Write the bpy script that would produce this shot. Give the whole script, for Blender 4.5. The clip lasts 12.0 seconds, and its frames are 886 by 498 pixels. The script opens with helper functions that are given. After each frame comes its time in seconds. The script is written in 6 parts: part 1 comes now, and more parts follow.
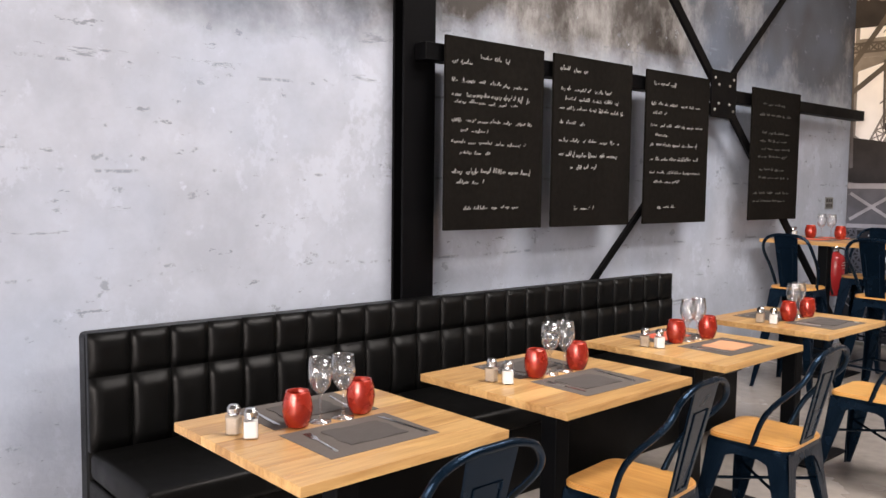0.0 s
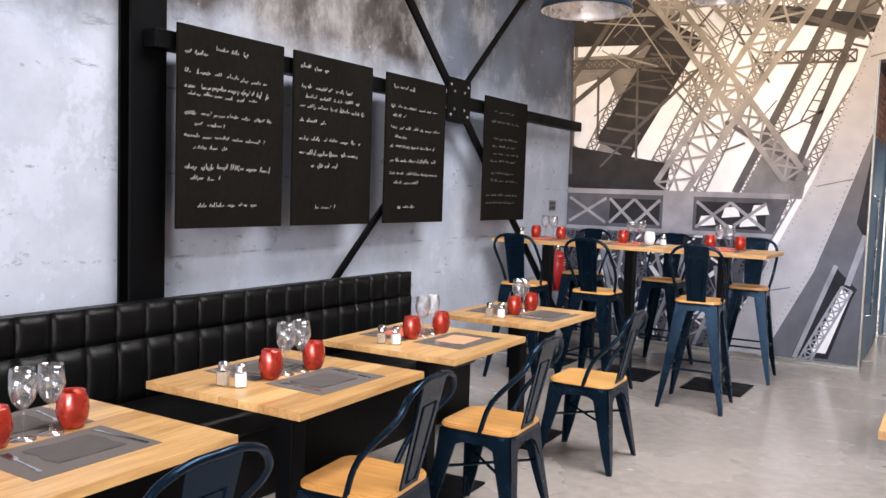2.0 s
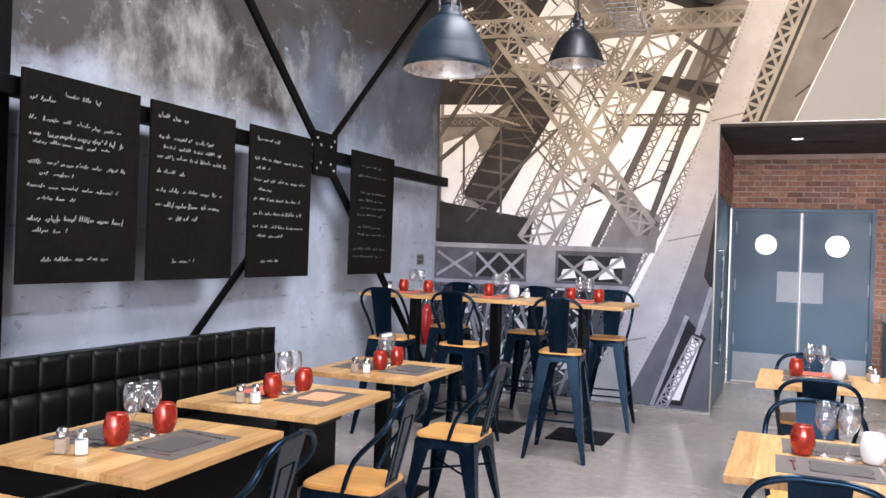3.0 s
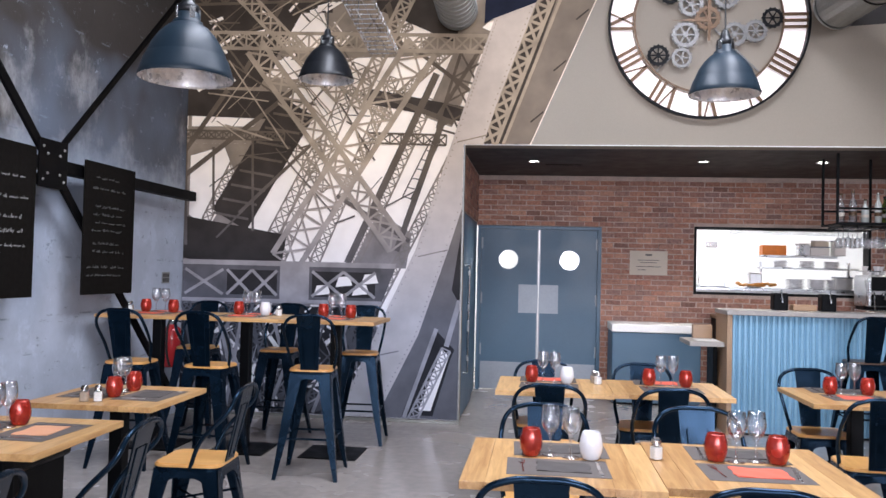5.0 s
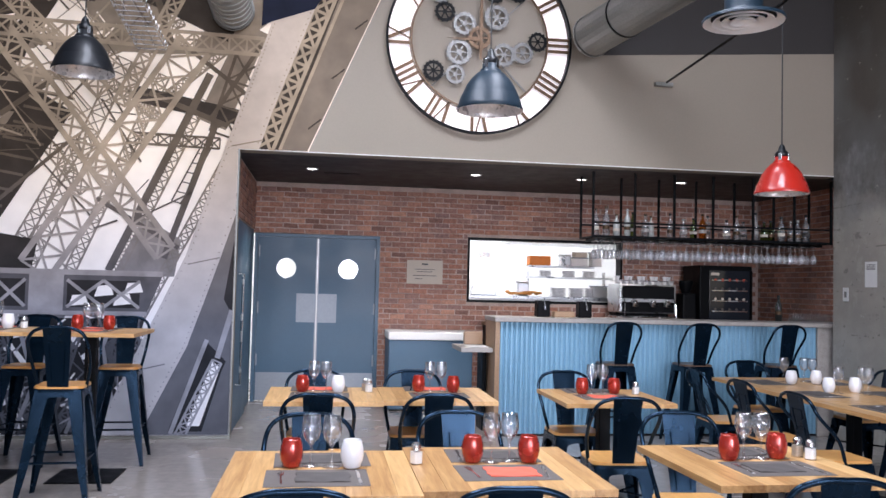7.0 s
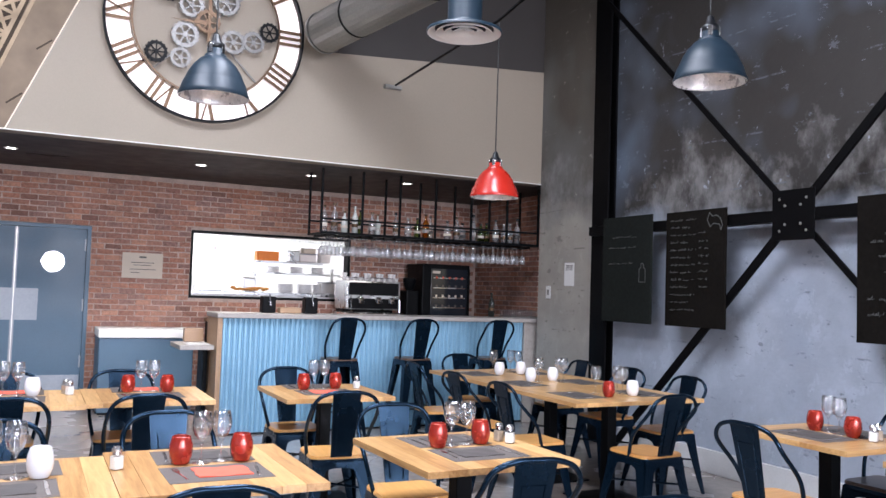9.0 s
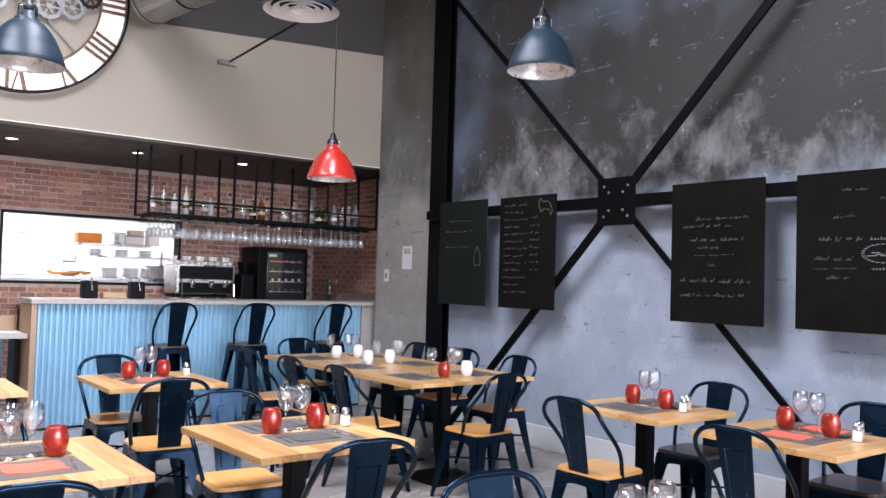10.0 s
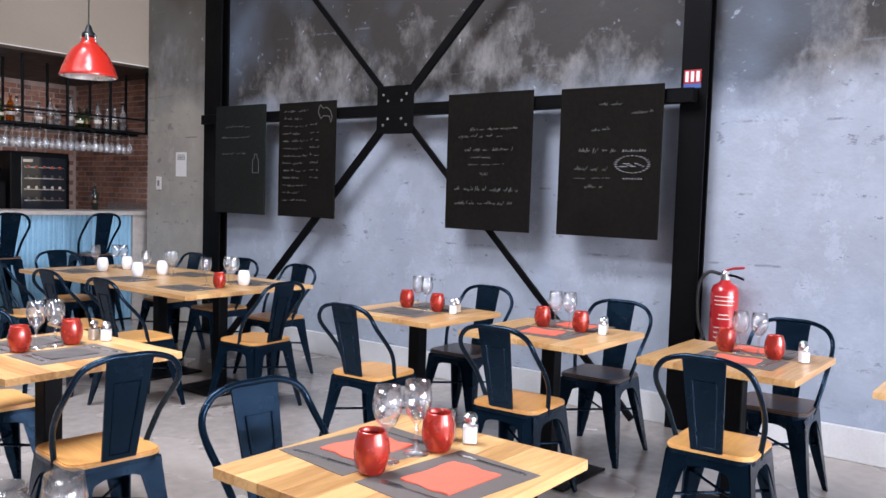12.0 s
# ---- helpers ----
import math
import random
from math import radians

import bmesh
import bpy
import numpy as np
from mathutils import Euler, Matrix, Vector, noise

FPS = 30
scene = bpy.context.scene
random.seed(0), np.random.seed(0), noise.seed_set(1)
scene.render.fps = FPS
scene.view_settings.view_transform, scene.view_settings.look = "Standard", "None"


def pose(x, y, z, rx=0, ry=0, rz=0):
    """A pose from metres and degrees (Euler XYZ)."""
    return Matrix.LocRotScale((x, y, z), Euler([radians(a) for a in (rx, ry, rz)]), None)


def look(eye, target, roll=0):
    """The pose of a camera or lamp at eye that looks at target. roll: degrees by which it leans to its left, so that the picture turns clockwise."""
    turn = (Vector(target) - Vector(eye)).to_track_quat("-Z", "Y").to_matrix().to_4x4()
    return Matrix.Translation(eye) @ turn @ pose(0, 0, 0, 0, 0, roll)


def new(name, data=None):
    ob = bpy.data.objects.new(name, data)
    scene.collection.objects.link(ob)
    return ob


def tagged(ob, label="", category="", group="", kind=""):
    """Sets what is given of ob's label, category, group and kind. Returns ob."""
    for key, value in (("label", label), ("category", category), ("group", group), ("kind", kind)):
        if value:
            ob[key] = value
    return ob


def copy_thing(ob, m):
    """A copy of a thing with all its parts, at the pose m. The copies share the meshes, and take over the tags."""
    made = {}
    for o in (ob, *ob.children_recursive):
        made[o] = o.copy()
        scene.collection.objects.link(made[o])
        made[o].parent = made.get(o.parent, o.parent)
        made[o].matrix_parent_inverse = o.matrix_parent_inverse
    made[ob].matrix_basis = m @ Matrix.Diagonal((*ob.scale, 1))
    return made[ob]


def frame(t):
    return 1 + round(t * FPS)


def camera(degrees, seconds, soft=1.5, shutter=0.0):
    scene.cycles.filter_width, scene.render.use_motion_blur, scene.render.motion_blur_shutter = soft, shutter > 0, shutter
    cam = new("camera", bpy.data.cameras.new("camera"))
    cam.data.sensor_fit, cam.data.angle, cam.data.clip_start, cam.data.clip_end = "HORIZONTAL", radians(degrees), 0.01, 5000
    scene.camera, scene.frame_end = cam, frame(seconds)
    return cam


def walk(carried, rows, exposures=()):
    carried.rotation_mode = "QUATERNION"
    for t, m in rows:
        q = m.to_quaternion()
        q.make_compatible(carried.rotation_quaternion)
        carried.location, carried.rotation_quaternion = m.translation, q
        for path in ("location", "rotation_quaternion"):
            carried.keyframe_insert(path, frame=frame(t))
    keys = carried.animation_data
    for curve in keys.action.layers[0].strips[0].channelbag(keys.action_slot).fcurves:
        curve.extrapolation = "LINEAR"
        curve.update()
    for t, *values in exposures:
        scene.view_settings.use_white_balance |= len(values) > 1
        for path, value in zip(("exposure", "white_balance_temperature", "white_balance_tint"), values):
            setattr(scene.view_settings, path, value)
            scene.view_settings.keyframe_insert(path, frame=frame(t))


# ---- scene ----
cam = camera(56.6, 12.0)
PATH = [
    (0, (1.389, 1.441, 1.473), (-0.122, 2.742, 1.32), 0.7),
    (0.5, (1.396, 1.454, 1.471), (0.007, 2.884, 1.304), 1.1),
    (1, (1.399, 1.465, 1.471), (0.121, 2.995, 1.306), 1.6),
    (1.5, (1.404, 1.476, 1.466), (0.213, 3.075, 1.307), 1.8),
    (2, (1.42, 1.492, 1.473), (0.363, 3.184, 1.331), 1.9),
    (2.5, (1.435, 1.508, 1.477), (0.521, 3.286, 1.416), 2.1),
    (2.7, (1.439, 1.517, 1.474), (0.575, 3.32, 1.446), 2.1),
    (4.5, (1.492, 1.554, 1.476), (1.104, 3.515, 1.517), 1.6),
    (5, (1.51, 1.569, 1.475), (1.275, 3.555, 1.531), 1.4),
    (5.5, (1.534, 1.583, 1.469), (1.437, 3.579, 1.546), 1.2),
    (6, (1.558, 1.591, 1.467), (1.584, 3.589, 1.546), 1.0),
    (6.5, (1.578, 1.59, 1.469), (1.731, 3.583, 1.551), 1.1),
    (7, (1.601, 1.607, 1.467), (1.881, 3.585, 1.559), 1.4),
    (9, (1.66, 1.616, 1.455), (2.552, 3.403, 1.559), 1.9),
    (9.5, (1.669, 1.619, 1.456), (2.723, 3.316, 1.559), 1.9),
    (10, (1.682, 1.624, 1.446), (2.904, 3.205, 1.524), 1.7),
    (10.5, (1.69, 1.626, 1.445), (3.041, 3.1, 1.398), 1.9),
    (11, (1.718, 1.6, 1.441), (3.167, 2.974, 1.328), 2.0),
    (11.5, (1.733, 1.588, 1.445), (3.238, 2.899, 1.319), 1.9),
    (12, (1.749, 1.583, 1.441), (3.332, 2.799, 1.314), 1.8),
]
walk(cam, [(t, look(eye, target, roll)) for t, eye, target, roll in PATH],
     exposures=[(0, 0.06, 7300, 14), (2.5, 0.24, 6500, 13), (5, -0.22, 5950, 14), (7, -0.2, 5850, 14), (9.5, 0.24, 5950, 14), (12, 0.36, 6050, 14)])

# ---- world and daylight ----
world = bpy.data.worlds.new("sky")
scene.world = world
world.use_nodes = True
wn = world.node_tree.nodes
sky = wn.new("ShaderNodeTexSky")
sky.sky_type = 'NISHITA'
sky.sun_disc = False
sky.sun_elevation, sky.sun_rotation = radians(48), radians(150)
wn["Background"].inputs["Strength"].default_value = 0.10
world.node_tree.links.new(sky.outputs[0], wn["Background"].inputs[0])
scene.view_settings.exposure = 0.0


def area_light(name, m, sx, sy, watts, colour):
    d = bpy.data.lights.new(name, 'AREA')
    d.shape, d.size, d.size_y, d.energy, d.color = 'RECTANGLE', sx, sy, watts, colour
    ob = new(name, d)
    ob.matrix_world = m
    return ob


# daylight through the glazed front behind the camera
for wx, watts in ((-0.6, 180), (2.4, 430), (5.4, 680)):
    area_light("window_daylight", pose(wx, -5.85, 2.75, 76, 0, 0), 1.85, 3.4, watts, (1.0, 0.965, 0.99))

# two added overhead fill lamps, out of view, to brighten tables and floor
for sx in (0.75, 3.35):
    area_light("roof_daylight", pose(sx, 5.7, 5.3), 1.05, 3.6, 340, (0.96, 0.965, 1.0))

# ---- materials ----


def mat(name, col, rough=0.5, metal=0.0, var=0.12, scale=6.0, fine=60.0, bump=0.0, coat=0.0, rnd=0.0, spec=0.5):
    """A surface with variation at two scales; rnd: variation from object to object."""
    m = bpy.data.materials.new(name)
    m.use_nodes = True
    nt = m.node_tree
    b = nt.nodes["Principled BSDF"]
    b.inputs["Roughness"].default_value = rough
    b.inputs["Metallic"].default_value = metal
    b.inputs["Coat Weight"].default_value = coat
    b.inputs["Specular IOR Level"].default_value = spec
    pos = nt.nodes.new("ShaderNodeNewGeometry")
    n1 = nt.nodes.new("ShaderNodeTexNoise")
    n1.inputs["Scale"].default_value = scale
    n1.inputs["Detail"].default_value = 4
    n2 = nt.nodes.new("ShaderNodeTexNoise")
    n2.inputs["Scale"].default_value = fine
    n2.inputs["Detail"].default_value = 3
    for n in (n1, n2):
        nt.links.new(pos.outputs["Position"], n.inputs["Vector"])
    add = nt.nodes.new("ShaderNodeMath")
    add.operation = 'ADD'
    nt.links.new(n1.outputs[0], add.inputs[0])
    nt.links.new(n2.outputs[0], add.inputs[1])
    last = add.outputs[0]
    if rnd:
        oi = nt.nodes.new("ShaderNodeObjectInfo")
        mul = nt.nodes.new("ShaderNodeMath")
        mul.operation = 'MULTIPLY_ADD'
        nt.links.new(oi.outputs["Random"], mul.inputs[0])
        mul.inputs[1].default_value = rnd
        nt.links.new(last, mul.inputs[2])
        last = mul.outputs[0]
    mr = nt.nodes.new("ShaderNodeMapRange")
    mr.inputs["From Min"].default_value = 0.6
    mr.inputs["From Max"].default_value = 1.4 + rnd
    mr.inputs["To Min"].default_value = 1 - var
    mr.inputs["To Max"].default_value = 1 + var
    nt.links.new(last, mr.inputs["Value"])
    mix = nt.nodes.new("ShaderNodeVectorMath")
    mix.operation = 'SCALE'
    mix.inputs[0].default_value = col[:3]
    nt.links.new(mr.outputs[0], mix.inputs["Scale"])
    nt.links.new(mix.outputs[0], b.inputs["Base Color"])
    rr = nt.nodes.new("ShaderNodeMapRange")
    rr.inputs["From Min"].default_value = 0.3
    rr.inputs["From Max"].default_value = 0.7
    rr.inputs["To Min"].default_value = max(0.02, rough - 0.07)
    rr.inputs["To Max"].default_value = min(1, rough + 0.07)
    nt.links.new(n1.outputs[0], rr.inputs["Value"])
    nt.links.new(rr.outputs[0], b.inputs["Roughness"])
    if bump:
        bp = nt.nodes.new("ShaderNodeBump")
        bp.inputs["Strength"].default_value = bump
        bp.inputs["Distance"].default_value = 0.01
        nt.links.new(n2.outputs[0], bp.inputs["Height"])
        nt.links.new(bp.outputs[0], b.inputs["Normal"])
    return m


def emitter(name, col, strength):
    m = bpy.data.materials.new(name)
    m.use_nodes = True
    b = m.node_tree.nodes["Principled BSDF"]
    b.inputs["Base Color"].default_value = (*col, 1)
    b.inputs["Emission Color"].default_value = (*col, 1)
    b.inputs["Emission Strength"].default_value = strength
    return m


def old_concrete(name, low, high, edge, seed, fade=0.14, tone=0.85):
    """Worn concrete: a smooth taupe upper coat that flakes off into a pale, pitted lower part."""
    m = bpy.data.materials.new(name)
    m.use_nodes = True
    nt = m.node_tree
    b = nt.nodes["Principled BSDF"]
    b.inputs["Roughness"].default_value = 0.62
    L = nt.links.new
    geo = nt.nodes.new("ShaderNodeNewGeometry")
    sh = nt.nodes.new("ShaderNodeVectorMath")
    sh.operation = 'ADD'
    sh.inputs[1].default_value = (seed, seed * 1.7, 0)
    L(geo.outputs["Position"], sh.inputs[0])
    sep = nt.nodes.new("ShaderNodeSeparateXYZ")
    L(geo.outputs["Position"], sep.inputs[0])

    def noi(scale, detail=6, rough=0.55, stretch=None):
        n = nt.nodes.new("ShaderNodeTexNoise")
        n.inputs["Scale"].default_value = scale
        n.inputs["Detail"].default_value = detail
        n.inputs["Roughness"].default_value = rough
        if stretch:
            v = nt.nodes.new("ShaderNodeVectorMath")
            v.operation = 'MULTIPLY'
            v.inputs[1].default_value = stretch
            L(sh.outputs[0], v.inputs[0])
            L(v.outputs[0], n.inputs["Vector"])
        else:
            L(sh.outputs[0], n.inputs["Vector"])
        return n.outputs[0]

    def rng(v, a, c, lo=0.0, hi=1.0):
        r = nt.nodes.new("ShaderNodeMapRange")
        r.inputs["From Min"].default_value, r.inputs["From Max"].default_value = a, c
        r.inputs["To Min"].default_value, r.inputs["To Max"].default_value = lo, hi
        L(v, r.inputs["Value"])
        return r.outputs[0]

    def mth(op, a, c):
        r = nt.nodes.new("ShaderNodeMath")
        r.operation = op
        for k, v in enumerate((a, c)):
            if isinstance(v, (int, float)):
                r.inputs[k].default_value = v
            else:
                L(v, r.inputs[k])
        return r.outputs[0]

    def mix(f, a, c):
        r = nt.nodes.new("ShaderNodeMix")
        r.data_type = 'RGBA'
        L(f, r.inputs[0])
        for k, v in ((6, a), (7, c)):
            if isinstance(v, tuple):
                r.inputs[k].default_value = (*v, 1)
            else:
                L(v, r.inputs[k])
        return r.outputs[2]

    # coat edge: fairly level, with pale worn clouds that thin out upwards
    height = mth('SUBTRACT', sep.outputs[2], edge)
    wav = mth('MULTIPLY', mth('SUBTRACT', noi(1.4, 8, 0.62), 0.5), 0.8)
    up = rng(mth('ADD', height, wav), -0.12, 0.16)
    streak = rng(noi(2.2, 9, 0.66), 0.40, 0.64)
    lowc = mix(streak, low, tuple(min(1, c * 1.22) for c in low))
    pale = rng(noi(3.4, 12, 0.76, (1, 1, 0.8)), 0.55, 0.59, 0, 0.45)
    lowc = mix(pale, lowc, tuple(min(1, c * 1.4) for c in low))
    upc = mix(rng(noi(1.1, 4), 0.35, 0.65), high, tuple(c * 1.3 for c in high))
    worn = mth('SUBTRACT', noi(1.15, 12, 0.66, (1, 1, 0.8)), mth('MULTIPLY', mth('MAXIMUM', height, 0.0), fade))
    cloud = mth('MULTIPLY', rng(worn, 0.44, 0.53), rng(noi(6.0, 10, 0.72, (1, 1, 0.6)), 0.36, 0.60, 0.15, 0.8))
    upc = mix(cloud, upc, (low[1] * tone, low[1] * tone * 0.97, low[1] * tone * 0.95))
    col = mix(up, lowc, upc)
    # pits, nicks and flecks along the pour lines
    pit = rng(noi(5.0, 8, 0.68, (1, 1, 1.5)), 0.635, 0.67, 0, 0.6)
    col = mix(pit, col, tuple(c * 0.45 for c in low))
    scratch = rng(noi(3.6, 9, 0.74, (0.4, 0.4, 2.6)), 0.645, 0.675, 0, 0.7)
    col = mix(scratch, col, tuple(c * 0.4 for c in low))
    nick = rng(noi(9.0, 7, 0.7, (0.7, 0.7, 1.5)), 0.64, 0.67, 0, 0.75)
    col = mix(nick, col, tuple(c * 0.42 for c in low))
    seam = mth('ABSOLUTE', mth('SUBTRACT', mth('FRACT', mth('ADD', mth('MULTIPLY', sep.outputs[2], 2.27), mth('MULTIPLY', noi(1.6, 3), 0.10)), 0), 0.5), 0)
    fleck = mth('MULTIPLY', rng(seam, 0.008, 0.022, 1, 0), rng(noi(4.0, 9, 0.72), 0.53, 0.58, 0, 0.7))
    col = mix(fleck, col, tuple(c * 0.42 for c in low))
    flake = rng(noi(8.0, 9, 0.72), 0.64, 0.67, 0, 0.5)
    col = mix(flake, col, tuple(min(1, c * 1.55) for c in low))
    blue = rng(noi(0.7, 3), 0.5, 0.7, 0, 0.35)
    col = mix(blue, col, (low[0] * 0.8, low[1] * 0.95, low[2] * 1.12))
    L(col, b.inputs["Base Color"])
    bp = nt.nodes.new("ShaderNodeBump")
    bp.inputs["Strength"].default_value = 0.25
    bp.inputs["Distance"].default_value = 0.012
    L(mth('SUBTRACT', noi(22, 6), mth('MULTIPLY', pit, 0.8)), bp.inputs["Height"])
    L(bp.outputs[0], b.inputs["Normal"])
    return m


def wood(name, a, c, rough=0.38, axis=0):
    """Oiled oak with grain along one axis of its own object, varied from piece to piece."""
    m = bpy.data.materials.new(name)
    m.use_nodes = True
    nt = m.node_tree
    L = nt.links.new
    b = nt.nodes["Principled BSDF"]
    tc = nt.nodes.new("ShaderNodeTexCoord")
    oi = nt.nodes.new("ShaderNodeObjectInfo")
    st = nt.nodes.new("ShaderNodeVectorMath")
    st.operation = 'MULTIPLY'
    s = [14, 14, 14]
    s[axis] = 1.2
    st.inputs[1].default_value = s
    L(tc.outputs["Object"], st.inputs[0])
    of = nt.nodes.new("ShaderNodeVectorMath")
    of.operation = 'ADD'
    L(st.outputs[0], of.inputs[0])
    k = nt.nodes.new("ShaderNodeMath")
    k.operation = 'MULTIPLY'
    k.inputs[1].default_value = 37
    L(oi.outputs["Random"], k.inputs[0])
    L(k.outputs[0], of.inputs[1])
    n = nt.nodes.new("ShaderNodeTexNoise")
    n.inputs["Scale"].default_value = 3.2
    n.inputs["Detail"].default_value = 7
    n.inputs["Roughness"].default_value = 0.62
    n.inputs["Distortion"].default_value = 0.6
    L(of.outputs[0], n.inputs["Vector"])
    ad = nt.nodes.new("ShaderNodeMath")
    ad.operation = 'MULTIPLY_ADD'
    L(oi.outputs["Random"], ad.inputs[0])
    ad.inputs[1].default_value = 0.38
    L(n.outputs[0], ad.inputs[2])
    mr = nt.nodes.new("ShaderNodeMapRange")
    mr.inputs["From Min"].default_value, mr.inputs["From Max"].default_value = 0.38, 0.98
    L(ad.outputs[0], mr.inputs["Value"])
    mx = nt.nodes.new("ShaderNodeMix")
    mx.data_type = 'RGBA'
    mx.inputs[6].default_value = (*a, 1)
    mx.inputs[7].default_value = (*c, 1)
    L(mr.outputs[0], mx.inputs[0])
    L(mx.outputs[2], b.inputs["Base Color"])
    b.inputs["Roughness"].default_value = rough
    b.inputs["Coat Weight"].default_value = 0.25
    b.inputs["Coat Roughness"].default_value = 0.25
    bp = nt.nodes.new("ShaderNodeBump")
    bp.inputs["Strength"].default_value = 0.12
    bp.inputs["Distance"].default_value = 0.004
    L(n.outputs[0], bp.inputs["Height"])
    L(bp.outputs[0], b.inputs["Normal"])
    return m


# side walls: low holds bluish daylight, high is the taupe coat deepened with shade
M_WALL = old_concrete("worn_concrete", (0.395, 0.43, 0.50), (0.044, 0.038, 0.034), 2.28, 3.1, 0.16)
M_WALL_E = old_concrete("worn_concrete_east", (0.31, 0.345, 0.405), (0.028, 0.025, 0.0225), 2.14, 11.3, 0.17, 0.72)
M_PILASTER = old_concrete("raw_concrete", (0.33, 0.305, 0.265), (0.085, 0.075, 0.062), 2.3, 21.0)
M_BEIGE = mat("beige_wall_paint", (0.29, 0.248, 0.196), 0.7, var=0.05, scale=1.5, fine=80, bump=0.05)
# dark tone for the shadow painted on the upper north wall
M_UPPER_SHADOW = mat("painted_shadow", (0.036, 0.032, 0.030), 0.7, var=0.06, scale=1.5, fine=80, bump=0.05)
M_FLOOR = mat("polished_concrete", (0.33, 0.295, 0.268), 0.25, var=0.22, scale=1.3, fine=14, bump=0.02, coat=0.3)
M_CEIL = mat("dark_ceiling", (0.045, 0.043, 0.042), 0.8, var=0.1)
M_SOFFIT = mat("dark_slatted_soffit", (0.022, 0.019, 0.018), 0.6, var=0.15)
M_BLACK = mat("black_powder_coat", (0.003, 0.0035, 0.0045), 0.45, metal=0.0, var=0.2, scale=9, fine=150, bump=0.03, spec=0.10)
M_STEEL = mat("black_steel_beam", (0.0025, 0.0025, 0.003), 0.5, metal=0.0, var=0.25, spec=0.08)
M_CHAIR = mat("blue_black_lacquered_steel", (0.006, 0.019, 0.038), 0.24, metal=0.72, var=0.15, scale=8, fine=120, spec=0.3)
M_LEATHER = mat("black_leatherette", (0.0028, 0.0028, 0.0028), 0.40, var=0.2, scale=10, fine=220, bump=0.10, spec=0.18)
M_OAK = wood("oiled_oak", (0.37, 0.185, 0.06), (0.74, 0.46, 0.19))
M_SEAT = wood("honey_wood_seat", (0.52, 0.245, 0.065), (0.76, 0.42, 0.135), 0.33, 1)
M_SEAT_DARK = wood("walnut_stained_seat", (0.045, 0.025, 0.015), (0.10, 0.055, 0.03), 0.4, 1)
M_BOARD = mat("chalkboard", (0.0085, 0.0074, 0.0064), 0.85, var=0.35, scale=4, fine=30, spec=0.04)
M_BOARD_GREY = mat("dusty_chalkboard", (0.011, 0.0128, 0.0115), 0.75, var=0.3, scale=3, fine=30, spec=0.08)
M_CHALK = mat("chalk", (0.38, 0.37, 0.36), 0.9, var=0.3, scale=40, fine=200)
M_CHALK_DIM = mat("rubbed_chalk", (0.10, 0.10, 0.096), 0.9, var=0.4, scale=40, fine=200)
M_PLINTH = mat("pale_plinth", (0.58, 0.58, 0.58), 0.6, var=0.08)
M_CHROME = mat("brushed_metal", (0.62, 0.62, 0.62), 0.25, metal=1.0, var=0.08)
M_ZINC = mat("galvanised_duct", (0.30, 0.30, 0.28), 0.42, metal=0.75, var=0.15)
M_WHITE = mat("white_paint", (0.78, 0.77, 0.75), 0.5, var=0.04)

# ---- mesh helpers ----


def part(name, bm, material, parent=None, label="", smooth=False):
    me = bpy.data.meshes.new(name)
    bmesh.ops.recalc_face_normals(bm, faces=bm.faces[:])
    if smooth:
        for f in bm.faces:
            f.smooth = True
    bm.to_mesh(me)
    bm.free()
    for m in (material if isinstance(material, (list, tuple)) else [material]):
        me.materials.append(m)
    ob = new(name, me)
    if parent is not None:
        ob.parent = parent
    if label:
        ob["label"] = label
    return ob


def empty(name, m, label, category, group="", kind=""):
    ob = new(name)
    ob.empty_display_size = 0.1
    ob.matrix_world = m
    return tagged(ob, label, category, group, kind)


def box(bm, lo, hi, bevel=0.0, m=None, seg=2):
    vs = [bm.verts.new((x, y, z)) for x in (lo[0], hi[0]) for y in (lo[1], hi[1]) for z in (lo[2], hi[2])]
    fs = [bm.faces.new([vs[i] for i in q]) for q in ((0, 1, 3, 2), (4, 6, 7, 5), (0, 4, 5, 1), (2, 3, 7, 6), (0, 2, 6, 4), (1, 5, 7, 3))]
    if bevel:
        es = list({e for f in fs for e in f.edges})
        r = bmesh.ops.bevel(bm, geom=es, offset=bevel, segments=seg, profile=0.5, affect='EDGES')
        vs = list({v for f in r["faces"] for v in f.verts} | {v for v in vs if v.is_valid})
    if m is not None:
        bmesh.ops.transform(bm, matrix=m, verts=[v for v in vs if v.is_valid])
    return bm


def boxm(lo, hi, bevel=0.0, m=None):
    return box(bmesh.new(), lo, hi, bevel, m)


def tube(bm, pts, r, seg=8, closed=False):
    pts = [Vector(p) for p in pts]
    rs = r if isinstance(r, (list, tuple)) else [r] * len(pts)
    rings, n = [], len(pts)
    up = None
    for i, p in enumerate(pts):
        a = pts[(i - 1) % n] if (i or closed) else p
        c = pts[(i + 1) % n] if (i < n - 1 or closed) else p
        d = (c - a).normalized()
        if up is None:
            up = Vector((0, 0, 1)) if abs(d.z) < 0.9 else Vector((1, 0, 0))
        up = (up - d * up.dot(d)).normalized()
        s = d.cross(up)
        rings.append([bm.verts.new(p + (up * math.cos(k) + s * math.sin(k)) * rs[i]) for k in [2 * math.pi * j / seg for j in range(seg)]])
    for i in range(n if closed else n - 1):
        a, c = rings[i], rings[(i + 1) % n]
        for j in range(seg):
            bm.faces.new((a[j], a[(j + 1) % seg], c[(j + 1) % seg], c[j]))
    if not closed:
        bm.faces.new(rings[0])
        bm.faces.new(rings[-1])
    return bm


